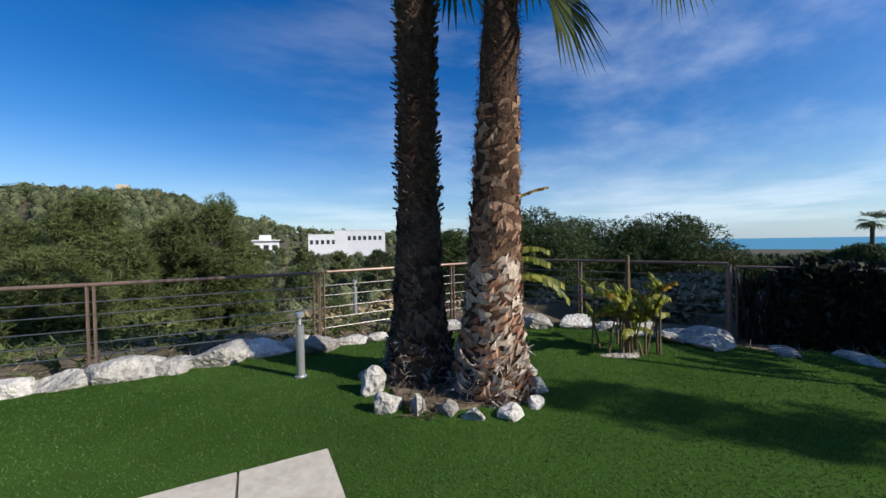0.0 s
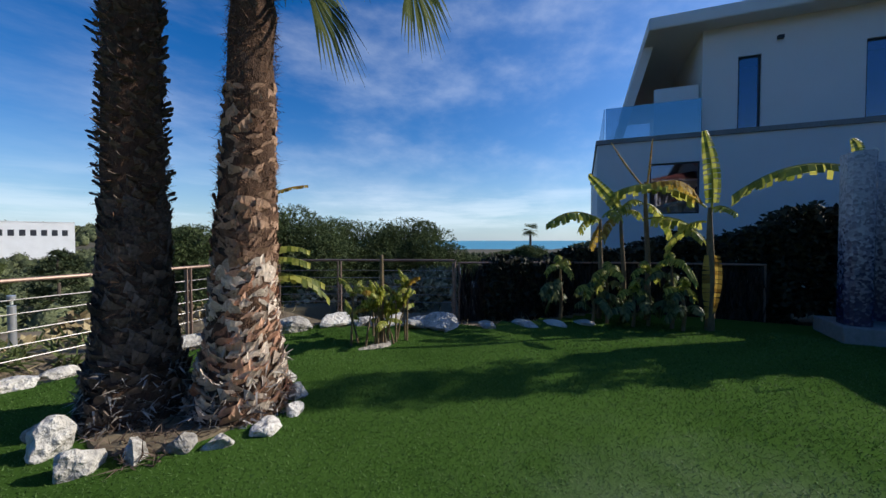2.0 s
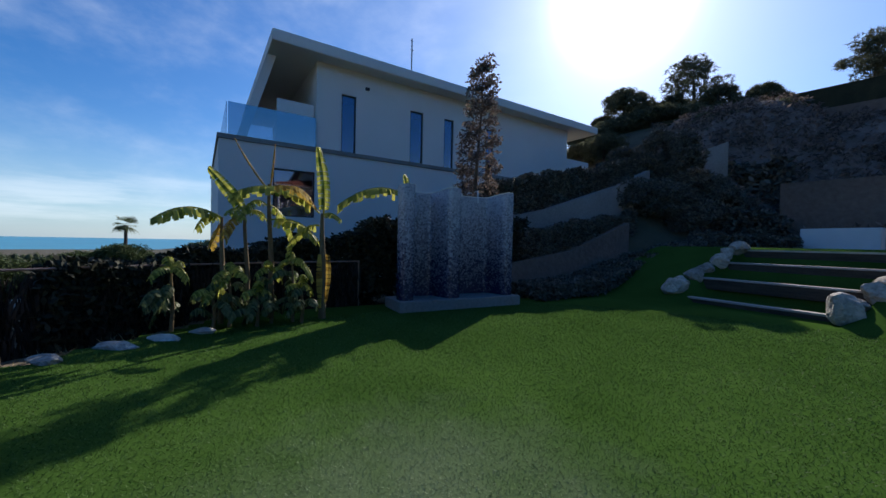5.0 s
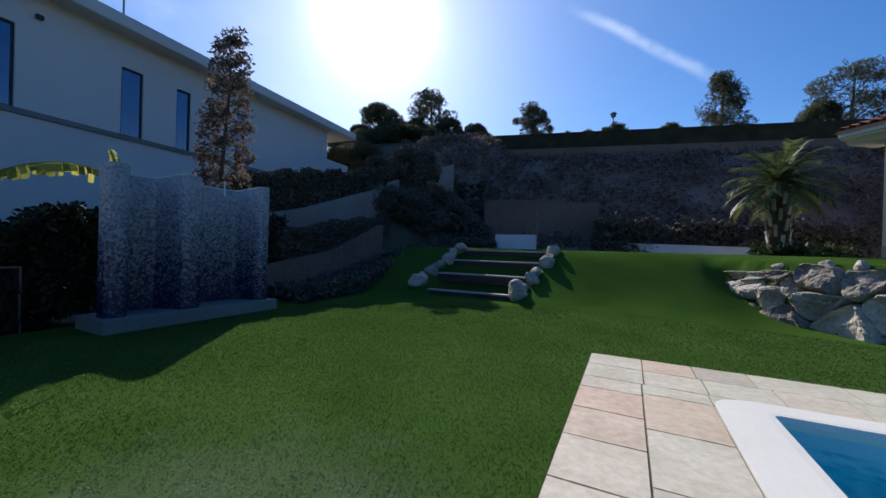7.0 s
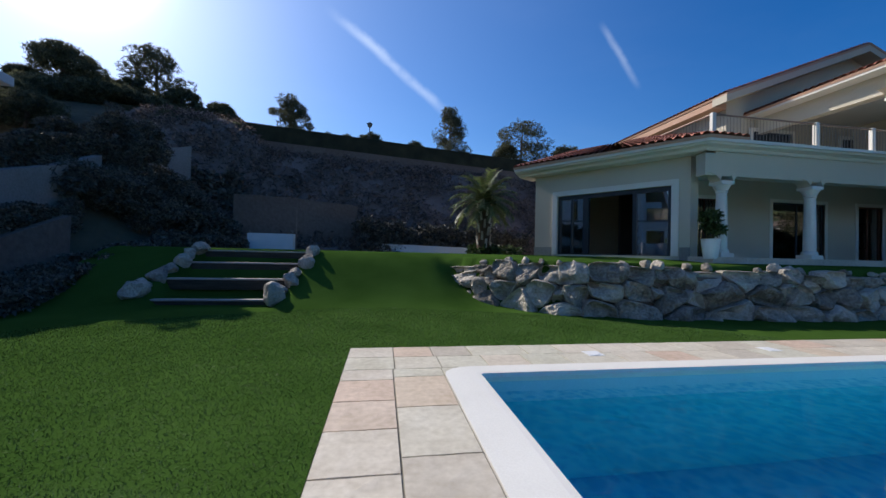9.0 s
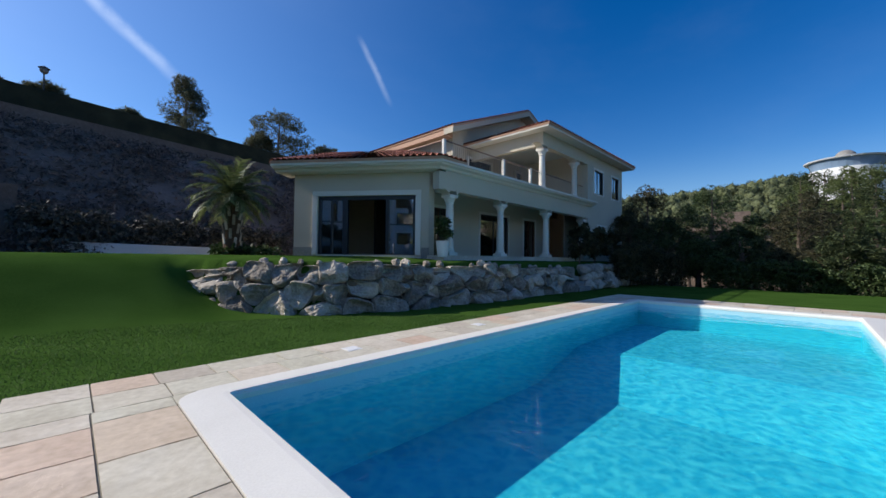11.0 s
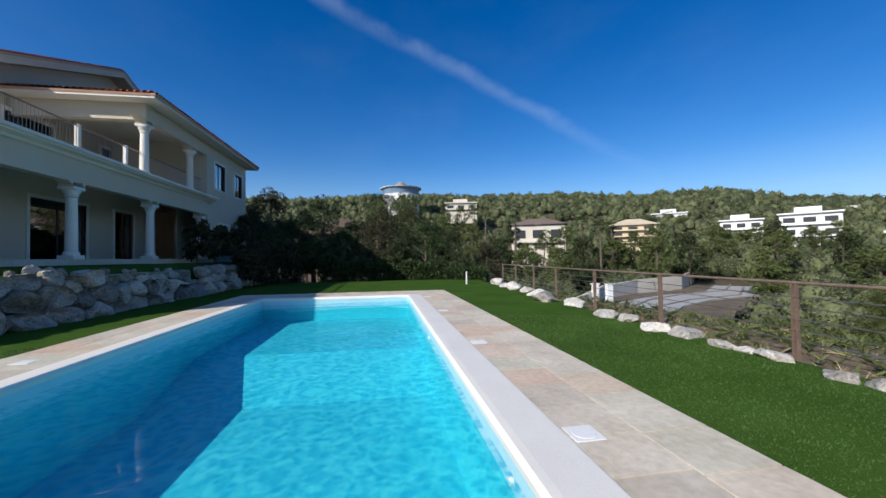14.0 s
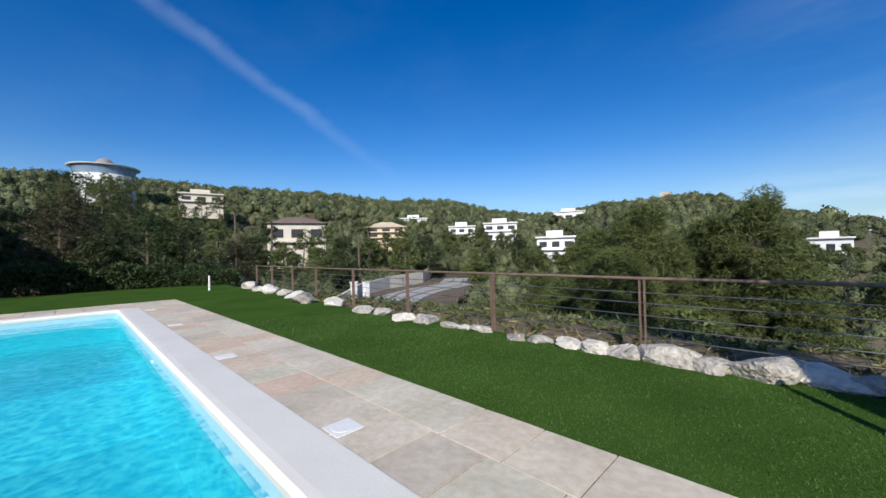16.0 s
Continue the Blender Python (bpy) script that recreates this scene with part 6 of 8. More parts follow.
# ---- sleeper steps in the grass bank ----
STEPS = [(-4.76, 11.1, 0.2, 3.25), (-4.57, 12.0, 0.72, 3.35), (-4.38, 12.95, 1.18, 3.4), (-4.35, 13.9, 1.57, 3.45)]
for k, (x, y, z, w) in enumerate(STEPS):
    bm = B()
    box(bm, -w / 2, w / 2, 0.012, 0.22, -0.34, -0.045, 0.02)
    st = thing("sleeper_step", "timber sleeper coloured dark for shade, pale on its sunlit top", "step", (x, y, z), "sleeper steps")
    part("riser", bm, M_SLEEPER, st)
    # pale strip added to paint the sun along the step's top
    bm = B()
    box(bm, -w / 2 - 0.01, w / 2 + 0.01, 0, 0.2, -0.044, 0.006, 0.008)
    part("sunlit_edge", bm, M_SUNLIT, st, "added pale strip for the sunlit top edge")
    bm = B()
    box(bm, x - w / 2 + 0.05, x + w / 2 - 0.05, y + 0.221, y + 0.9, z - 0.3, z - 0.01)
    tagged(part("step_tread", bm, M_GRASS), "grass tread behind the sleeper", "step tread", "step treads")
    for s in (-1, 1):
        for q in range(2):
            bx, by = x + s * (w / 2 + 0.16), y - 0.05 + q * 0.42
            big = 0.32 if k == 0 and q == 0 else 0.2 if q else 0.24
            rock("step_boulder", (bx, by, max(z - 0.3 + q * 0.2, float(lawn_z(bx + s * 0.25, by)) - 0.06)), (big, big * 1.05, big * 0.9), 700 + k * 4 + (s > 0) * 2 + q, M_ROCK,
                 "rounded grey boulder flanking the grass steps", "step boulders")


# ---- foliage kinds ----
def hedge(name, pts, z0, z1, thick, material, label, per=220, seed=0, size=0.15, category="hedge"):
    """Leaves filling an upright strip along points; heights may be lists."""
    rng = np.random.default_rng(seed)
    out = []
    for i in range(len(pts) - 1):
        a, b = np.array(pts[i]), np.array(pts[i + 1])
        ln = np.hypot(*(b - a))
        n = int(per * ln * 1.5)
        t = rng.random(n)
        za = np.interp(t, [0, 1], [z0[i], z0[i + 1]])
        zb = np.interp(t, [0, 1], [z1[i], z1[i + 1]])
        nrm = np.array([-(b - a)[1], (b - a)[0]]) / ln
        off = (rng.random(n) - 0.5) * thick
        p = a + (b - a) * t[:, None] + nrm * off[:, None]
        h = rng.random(n) ** 0.8
        bump = 1 + 0.18 * np.sin(t * ln * 2.3 + i) * np.sin(t * ln * 0.9 + 2)
        out.append(np.stack([p[:, 0], p[:, 1], za + (zb - za) * h * bump], -1))
    c = np.concatenate(out)
    h = thing(name, label, category, (float(pts[0][0]), float(pts[0][1]), 0))
    o = np.array([pts[0][0], pts[0][1], 0.0])
    tufts("foliage", c - o, np.full(len(c), size), material, h, "", seed, 5, 0.24)
    rg = random.Random(seed)
    for i in range(len(pts) - 1):
        for k in range(4):
            t = (k + rg.random()) / 4
            a = Vector(pts[i]).lerp(Vector(pts[i + 1]), t) - Vector(pts[0])
            za, zb = z0[i] + (z0[i + 1] - z0[i]) * t, z1[i] + (z1[i + 1] - z1[i]) * t
            bm = B()
            tube(bm, [(a.x, a.y, za - 0.3), (a.x + rg.uniform(-0.1, 0.1), a.y + rg.uniform(-0.1, 0.1), (za + zb) / 2), (a.x + rg.uniform(-0.2, 0.2), a.y + rg.uniform(-0.2, 0.2), zb * 0.9 + za * 0.1)], [0.04, 0.03, 0.012], 5)
            part("stem", bm, M_TRUNK, h)
    return h


def tree(name, at, height, spread, label, seed, leaf=M_PINE, clumps=55, per=70, trunk_r=0.16, low=0.25, shape="round", size=0.42, group="", category="tree", thin=0.14, blades=5, puff=(0.2, 0.36)):
    """A tapered trunk with limbs, and a crown of many leafy clumps with gaps."""
    rng = random.Random(seed)
    t = thing(name, label, category, at, group)
    bm = B()
    lean = Vector((rng.uniform(-0.08, 0.08), rng.uniform(-0.08, 0.08), 1)) * height
    spine = [Vector((0, 0, -0.5))] + [lean * f + Vector((rng.uniform(-0.1, 0.1), rng.uniform(-0.1, 0.1), 0)) * height * 0.12 for f in (0.25, 0.5, 0.75, 0.95)]
    tube(bm, spine, [trunk_r * 1.2, trunk_r, trunk_r * 0.75, trunk_r * 0.45, trunk_r * 0.15], 8)
    cl = []
    for k in range(clumps):
        f = low + (1 - low) * (k + rng.random()) / clumps
        if shape == "cone":
            r = spread * (1.05 - f) ** 0.75 * 1.15
        elif shape == "umbrella":
            r = spread * math.sin(math.pi * min(1, max(0.05, (f - low) / (1 - low) * 0.8 + 0.2))) ** 0.6
        elif shape == "column":
            r = spread * (0.5 + 0.5 * math.sin(math.pi * f))
        else:
            r = spread * math.sin(math.pi * min(0.97, 0.12 + 0.85 * (f - low) / (1 - low))) ** 0.7
        a = rng.uniform(0, 6.283)
        d = r * rng.uniform(0.25, 1.0) ** 0.6
        base = lean * min(f * 0.92, 0.95)
        p = base + Vector((math.cos(a) * d, math.sin(a) * d, rng.uniform(-0.03, 0.04) * height))
        cl.append((p.x, p.y, p.z, spread * rng.uniform(*puff)))
        if k % 3 == 0:
            tube(bm, [base - Vector((0, 0, d * 0.35)), base.lerp(p, 0.55), p], [trunk_r * 0.32 * (1.1 - f), trunk_r * 0.18, 0.015], 5, False)
    part("trunk", bm, M_TRUNK, t)
    c, s = crown_points(np.random.default_rng(seed), cl, per)
    tufts("crown", c, np.full(len(c), size), leaf, t, "", seed, blades, thin)
    return t


def at_az(az, dist, z=None, sink=0.0):
    x, y = -math.sin(radians(az)) * dist, math.cos(radians(az)) * dist
    return (x, y, (float(land_z(x, y)) - 0.12 if z is None else z) - sink)


# big pines below the railing
for k, (az, dist, top, spread) in enumerate(((-174.8, 18, 3.9, 2.3), (-171.6, 19, 3.2, 2.2), (-164.2, 16, 3.45, 2.5), (-168, 21, 2.7, 2.4), (-159.6, 14.5, 1.5, 2.0), (-157, 19, 2.7, 2.6), (-178, 17, 1.5, 1.9), (-150, 22, 0.6, 2.8),
                                             (-143, 24, -1.4, 3.0), (-138, 19, -2.6, 2.6), (-154, 15, 0.4, 2.0), (-146, 15, -2.2, 2.4), (170, 24, -1.8, 2.6), (176, 17, -2.4, 2.2), (163, 16, -2.4, 2.0), (-167.5, 14, -0.6, 2.0))):
    x, y, z = at_az(az, dist)
    tree("pine_tree", (x, y, z), top - z, spread, "feathery green pine below the railing", 400 + k, M_PINE, 110, 70, 0.2, 0.08, "cone", 0.24, "valley pines", thin=0.055, blades=7, puff=(0.13, 0.27))
for k, (az, dist, top, spread) in enumerate(((140, 26, 3.5, 3.8), (136, 27, 3.2, 3.8), (131.5, 30, 2.9, 3.8), (126, 30, 2.5, 3.8), (121.5, 30, 2.7, 3.8), (151, 24, 2.4, 2.6), (147, 30, 3.0, 3.2), (117.5, 36, 0.4, 2.6), (158, 28, 0.4, 2.8), (112, 40, -0.4, 2.6), (107, 34, 0.2, 2.6), (104, 30, 0.8, 2.4))):
    x, y, z = at_az(az, dist)
    tree("pine_tree", (x, y, z), top - z, spread, "rounded green pine beyond the garden", 430 + k, M_PINE_MID, 60, 260, 0.2, 0.04, "round", 0.2, "garden pines", thin=0.13, blades=5, puff=(0.24, 0.38))

# dark trees beyond the far end of the lawn
for k, (az, dist, top, spread) in enumerate(((-71, 40, 7.4, 2.2), (-74.5, 36, 8.3, 2.4), (-77.5, 40, 5.4, 2.0), (-81.5, 38, 7.9, 2.5), (-85.5, 40, 5.8, 2.0), (-89, 37, 6.6, 2.3), (-93, 40, 5.2, 2.2), (-96.5, 34, 5.3, 2.2), (-101, 33, 4.6, 2.4), (-105.5, 36, 3.4, 2.0),
                                             (-76, 30, 4.6, 1.8), (-80, 29, 3.0, 1.5), (-84.5, 29.5, 3.8, 1.7), (-88.5, 29, 2.4, 1.5), (-92, 29, 3.3, 1.7), (-97.5, 29, 2.2, 1.5), (-102, 29, 2.4, 1.5), (-72.5, 31, 5.2, 2.0), (-68, 36, 6.0, 2.2), (-99, 44, 5.6, 2.4), (-79, 46, 7.0, 2.6), (-91, 47, 6.8, 2.6))):
    x, y, z = at_az(az, dist)
    tree("broadleaf_tree", (x, y, z), top - z, spread, ("dark evergreen tree at the lawn's far end", "brownish half-dry tree at the lawn's far end", "dark pine at the lawn's far end", "green tree at the lawn's far end")[k % 4], 460 + k,
         (M_PINE_DARK, M_IVY, M_PINE_DARK, M_BUSH)[k % 4], 40, 60, 0.16, 0.3, "round", 0.24, "far lawn trees", thin=0.12, puff=(0.17, 0.32))
# pines on the crest behind the fence
for k, (az, dist, top, spread, shape) in enumerate(((37.2, 40, 16.5, 2.4, "umbrella"), (29.0, 46, 21.6, 2.7, "round"), (33, 48, 16.6, 2.0, "round"), (22.6, 42, 15.6, 1.7, "round"), (36.2, 41, 15.2, 0.7, "column"), (34.9, 41, 15.6, 0.8, "column"), (33.9, 42, 14.6, 0.7, "column"), (32.6, 41, 15.4, 0.9, "column"), (31.2, 42, 16.4, 0.9, "column"), (39.6, 40, 14.2, 1.0, "round"), (41.5, 36, 11.4, 2.0, "round"), (38.6, 37, 12.6, 2.0, "round"), (36, 38, 13.2, 2.0, "round"), (33.4, 38, 13.4, 2.0, "round"), (30.8, 38, 13.2, 2.0, "round"), (28, 38, 12.4, 2.0, "round"), (26.6, 44, 17.4, 1.6, "round"), (13.6, 46, 19.6, 2.4, "round"), (-10, 47, 20.8, 3.0, "cone"),
                                                    (-21, 50, 20.0, 3.6, "umbrella"), (-18.5, 52, 17.6, 2.2, "umbrella"), (-27.5, 52, 16.4, 2.4, "umbrella"), (-5, 48, 16.2, 1.6, "round"), (2, 44, 15.6, 1.7, "round"), (5.5, 45, 15.6, 1.6, "round"), (8.5, 44, 15.2, 1.4, "round"))):
    x, y, z = at_az(az, dist)
    tree("crest_pine", (x, y, z), top - z, spread, "stone pine on the hilltop, needles paled for haze", 490 + k, M_PINE_CREST, 52, 60, 0.2, 0.35, shape, 0.34, "crest pines", thin=0.08, blades=6, puff=(0.17, 0.33))

# trees between the neighbour's hedge and the hill
for k, (az, dist, top, spread, shape) in enumerate(((42, 33, 9.6, 1.8, "round"), (39.5, 31, 10.0, 1.7, "round"), (35.5, 45, 15.4, 2.2, "round"), (31.8, 45, 15.6, 2.0, "round"), (27, 33, 9.4, 1.8, "round"), (24, 33, 9.0, 1.8, "round"), (21, 34, 10.0, 1.6, "round"),
                                                    (37.9, 22, 7.0, 0.8, "column"), (33.6, 22, 7.8, 1.0, "column"), (35.6, 23, 6.4, 1.2, "column"), (30.8, 22, 7.4, 1.2, "column"), (28.6, 23, 5.4, 1.4, "round"), (26.2, 22.5, 4.8, 1.3, "round"), (33, 20, 4.6, 1.5, "round"), (37, 19.5, 4.6, 1.4, "round"), (30, 20.5, 4.0, 1.3, "round"))):
    x, y, z = at_az(az, dist)
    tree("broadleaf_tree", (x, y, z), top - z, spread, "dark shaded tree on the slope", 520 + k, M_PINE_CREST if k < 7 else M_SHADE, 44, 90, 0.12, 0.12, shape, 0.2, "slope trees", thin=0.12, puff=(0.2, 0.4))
# slim tree behind the shower
tree("slim_tree", (-10.25, 6.35, 0.3), 7.7, 0.66, "slim upright tree with sparse leaves behind the shower", 540, M_SLOPE, 190, 14, 0.07, 0.22, "column", 0.12, thin=0.24, blades=3, puff=(0.16, 0.34))

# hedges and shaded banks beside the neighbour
hedge("hedge", [(-7.9, -3.0), (-9.0, -1.2), (-9.9, 0.8), (-10.2, 3.0)], [-0.3] * 4, [1.0, 1.15, 1.5, 1.9], 1.0, M_HEDGE, "clipped hedge along the boundary, leaves darkened for shade", 700, 1)
hedge("hedge", [(-9.8, 2.6), (-10.2, 6.4), (-10.6, 8.6)], [0.0, 0.2, 0.6], [2.0, 2.2, 2.4], 0.9, M_HEDGE, "hedge behind the shower wall, leaves darkened for shade", 700, 2)
hedge("hedge", [(-11.4, 7.4), (-11.6, 10.6), (-11.9, 14.4), (-12.2, 18)], [2.5, 3.0, 4.2, 5.4], [3.7, 4.4, 5.3, 6.4], 0.6, M_SHADE, "dark hedge on top of the sloping wall", 800, 3)
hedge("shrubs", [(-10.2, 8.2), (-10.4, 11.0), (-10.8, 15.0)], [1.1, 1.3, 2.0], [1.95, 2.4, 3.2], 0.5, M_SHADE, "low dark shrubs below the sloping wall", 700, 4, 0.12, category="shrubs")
# shrub strip added where only shadow lies on the bank
hedge("shrubs", [(-8.6, 7.2), (-8.8, 10.0), (-9.2, 13.0), (-8.4, 16.5), (-6.5, 18.5)], [0, 0.1, 0.5, 1.2, 1.4], [0.35, 0.5, 1.2, 2.2, 2.1], 1.4, M_SHADE, "leafy strip standing in for the shadow beside the grass steps", 700, 5, category="shrubs")
# brush added to darken the slope's foot, which is only in shade
hedge("dry_shrubs", [(-1.5, 21.5), (2.0, 22.5), (6.5, 24), (10, 26)], [1.6, 1.6, 1.7, 1.8], [3.4, 3.2, 3.4, 3.0], 2.2, M_SHADE, "leafy strip standing in for shade at the foot of the slope", 420, 6, 0.2, category="shrubs")
hedge("shrubs", [(-22, 22), (-15, 24), (-9, 25.5)], [2.5, 3.5, 3.4], [5.4, 6.2, 6.0], 4.0, M_SHADE, "dark scrub beside the sloping wall", 420, 13, 0.36, category="shrubs")
hedge("shrubs", [(-14, 18.5), (-10, 20), (-7.5, 21)], [2.2, 1.8, 1.6], [4.0, 3.6, 3.0], 1.8, M_SHADE, "dark bushes under the trees", 520, 14, 0.24, category="shrubs")
hedge("shrubs", [(27.5, 5.6), (26.0, 7.4), (22.6, 8.0)], [0, 0, 0.6], [1.6, 2.6, 2.4], 1.2, M_IVY, "dark bushes at the villa's corner", 420, 9, category="shrubs")
hedge("shrubs", [(25.5, -7.4), (27.2, -4.0), (27.6, 0.0), (27.4, 4.5)], [-1.0, -0.6, -0.4, -0.2], [0.7, 1.2, 1.6, 1.8], 1.6, M_BUSH, "green garden bushes at the lawn's far end", 380, 10, category="shrubs")
hedge("shrubs", [(20, -9.5), (12, -10.5), (5, -10.5), (0, -10)], [-3.6, -3.8, -3.6, -3.4], [-2.4, -2.2, -1.7, -1.4], 2.4, M_BUSH, "scrub below the railing", 300, 11, 0.3, category="shrubs")
hedge("dry_shrubs", [(-8.2, -5.2), (-10.5, -6.2), (-13.5, -7.6), (-18, -9.5)], [-1.2, -1.4, -1.8, -2.4], [0.2, 0.1, 0.0, -0.2], 2.6, M_STRAW, "dry tan brush below the railing end", 260, 15, 0.26, category="shrubs")
hedge("shrubs", [(-1, -8.6), (-4, -9), (-8.5, -7.8), (-9.6, -5.5)], [-2.2, -2.2, -2.0, -1.6], [-0.3, -0.1, -0.1, 0.1], 1.8, M_STRAW, "dry scrub beyond the palms' railing", 340, 12, 0.26, category="shrubs")


hedge("shrubs", [(20, -8.2), (14, -8.0), (8, -7.9), (3.5, -7.9), (0.5, -8.0)], [-2.6, -2.6, -2.2, -1.8, -1.8], [-1.5, -1.6, -0.9, -0.15, -0.3], 1.6, M_PINE, "olive scrub close below the railing", 420, 21, 0.2, category="shrubs")
hedge("shrubs", [(24, -10.8), (16, -11.5), (8, -12), (2, -12)], [-5.0, -5.0, -4.4, -4.4], [-3.2, -2.9, -1.2, -0.6], 2.6, M_PINE, "olive pine scrub on the valley side", 380, 22, 0.24, category="shrubs")


def wall_run(name, pts, z0, z1, thick, material, label, category="retaining wall"):
    """A standing wall along points, with its own foot and top heights."""
    bm = B()
    rows = []
    for i, (x, y) in enumerate(pts):
        a, b = Vector(pts[max(i - 1, 0)]), Vector(pts[min(i + 1, len(pts) - 1)])
        d = (b - a).normalized()
        n = Vector((-d.y, d.x)) * thick / 2
        rows.append([bm.verts.new(p) for p in ((x + n.x, y + n.y, z0[i]), (x - n.x, y - n.y, z0[i]), (x - n.x, y - n.y, z1[i]), (x + n.x, y + n.y, z1[i]))])
    for a, b in zip(rows, rows[1:]):
        for k in range(4):
            bm.faces.new((a[k], a[(k + 1) % 4], b[(k + 1) % 4], b[k]))
    bm.faces.new(rows[0][::-1])
    bm.faces.new(rows[-1])
    bmesh.ops.recalc_face_normals(bm, faces=bm.faces[:])
    return setting(part(name, bm, material), label, category)


wall_run("wall_slope", [(-11.0, 7.2), (-11.1, 10.2), (-11.3, 14.6), (-11.5, 17)], [0.4, 0.6, 1.2, 2.0], [2.35, 3.0, 4.35, 5.3], 0.3, M_CONC, "pale rendered wall climbing the slope")
wall_run("wall_lower", [(-9.9, 7.6), (-10.1, 10.5), (-10.3, 14.0)], [-0.2, 0.0, 0.6], [0.95, 1.4, 2.6], 0.25, M_TERRA, "brown garden wall in shade")
wall_run("wall_upper", [(-12.9, 21.4), (-11.8, 22.0), (-10.7, 22.6)], [4.0, 4.0, 4.0], [6.4, 6.9, 7.3], 0.3, M_CONC, "short pale wall among the trees")
wall_run("wall_shed", [(-8.0, 21.5), (-5.0, 22.2), (-1.6, 23.0)], [0.8] * 3, [4.6, 4.6, 4.4], 0.3, M_TERRA, "shaded brown retaining wall")
wall_run("wall_low_white", [(-0.6, 21.3), (5.4, 21.0)], [1.3, 1.3], [2.14, 2.0], 0.25, M_WHITE, "low white garden wall", "wall")
wall_run("wall_crest", [(-20, 31.0), (-12.1, 33.0), (0, 35.8), (10.7, 38.3), (24, 41.4)], [8.0] * 5, [10.9, 10.9, 10.9, 10.9, 10.9], 0.4, M_TERRA, "long brown retaining wall below the hilltop")
wall_run("fence_crest", [(-20, 31.1), (-12.1, 33.1), (0, 35.9), (10.7, 38.4), (24, 41.5)], [10.9] * 5, [12.35] * 5, 0.08, M_IVY, "dark screened fence along the hilltop", "fence")
FENCE = [(-7.35, -3.3), (-8.3, -1.6), (-8.9, 0.2), (-9.3, 2.4)]
fence = thing("brush_fence", "brushwood boundary fence, darkened for shade, with a steel top rail", "fence", (FENCE[0][0], FENCE[0][1], 0))
rs = np.random.default_rng(41)
c = []
for (xa, ya), (xb, yb) in zip(FENCE, FENCE[1:]):
    u = rs.random(1500)
    c.append(np.stack([xa + (xb - xa) * u + rs.normal(size=1500) * 0.03, ya + (yb - ya) * u + rs.normal(size=1500) * 0.03, rs.uniform(-0.35, 0.75, 1500)], -1))
c = np.concatenate(c) - np.array([FENCE[0][0], FENCE[0][1], 0.0])
w = rs.normal(size=c.shape) * (0.05, 0.05, 0.0)
up = np.stack([rs.normal(size=len(c)) * 0.05, rs.normal(size=len(c)) * 0.05, rs.uniform(0.2, 0.38, len(c))], -1)
side = np.stack([rs.normal(size=len(c)), rs.normal(size=len(c)), np.zeros(len(c))], -1) * 0.014
np_mesh("brushwood", np.stack([c - side, c + side, c + up + side * 0.4, c + up - side * 0.4], 1).reshape(-1, 3), np.arange(4 * len(c)).reshape(-1, 4), M_BRUSHWOOD, fence, "thin brushwood darkened for shade")
bm = B()
tube(bm, [(x - FENCE[0][0], y - FENCE[0][1], 1.08) for x, y in FENCE], 0.02, 8)
part("rail", bm, M_STEEL, fence)
for x, y in FENCE:
    bm = B()
    tube(bm, [(x - FENCE[0][0], y - FENCE[0][1], -0.4), (x - FENCE[0][0], y - FENCE[0][1], 1.1)], 0.022, 8)
    part("post", bm, M_STEEL, fence)
for k, (x, y) in enumerate(((-6.4, -2.3), (-6.8, -1.7), (-7.1, -1.2), (-7.4, -0.75))):
    rock("edge_rock", (x, y, -0.04), (0.26, 0.17, 0.07), 160 + k, M_PALE, "flat pale stone along the hedge", "edge rocks", turn=50)

# ---- the brown hillside below the crest wall ----
def build_hillside():
    xs, bs = np.arange(-17, 27.1, 0.6), np.arange(20.6, 35.3, 0.5)
    x, b = np.meshgrid(xs, bs, indexing="ij")
    y = b + 0.23 * x
    rng = np.random.default_rng(71)
    z = land_z(x, y) + 0.12 + 0.16 * np.sin(x * 1.3 + b) * np.sin(b * 1.7) + rng.normal(size=x.shape) * 0.05
    n = len(bs)
    i, j = np.meshgrid(np.arange(len(xs) - 1), np.arange(n - 1), indexing="ij")
    f = np.stack([i * n + j, (i + 1) * n + j, (i + 1) * n + j + 1, i * n + j + 1], -1).reshape(-1, 4)
    hill = np_mesh("hillside", np.stack([x, y, z], -1).reshape(-1, 3), f, M_TERRA, smooth=True)
    setting(hill, "steep bare brown hillside below the crest wall", "ground")
    count = 15000
    px, pb = rng.uniform(-16.5, 26, count), 20.8 + 14.0 * rng.random(count)
    py = pb + 0.23 * px
    patch = np.sin(px * 0.7 + pb * 0.4) * np.sin(pb * 0.9 - px * 0.3) + rng.normal(size=count) * 0.4
    keep = patch > -0.55
    px, py = px[keep], py[keep]
    c = np.stack([px, py, land_z(px, py) + 0.1 + rng.random(len(px)) ** 2 * 0.55], -1)
    tagged(tufts("hill_scrub", c, rng.uniform(0.2, 0.42, len(c)), M_SLOPE, None, "low brown scrub over the hillside", 72, 6, 0.14), category="scrub", kind="stuff")


build_hillside()

# planter box and pole by the slope
bm = B()
box(bm, -6.4, -4.3, 18.9, 19.6, 1.5, 2.42, 0.02)
tagged(part("planter_box", bm, M_PLANTER), "long white planter box with dry stems", "planter")
bm = B()
tube(bm, [(-4.15, 18.8, 1.5), (-4.15, 18.8, 3.6)], 0.03, 8)
tagged(part("pole", bm, M_STEEL), "thin rusty upright pole", "pole")
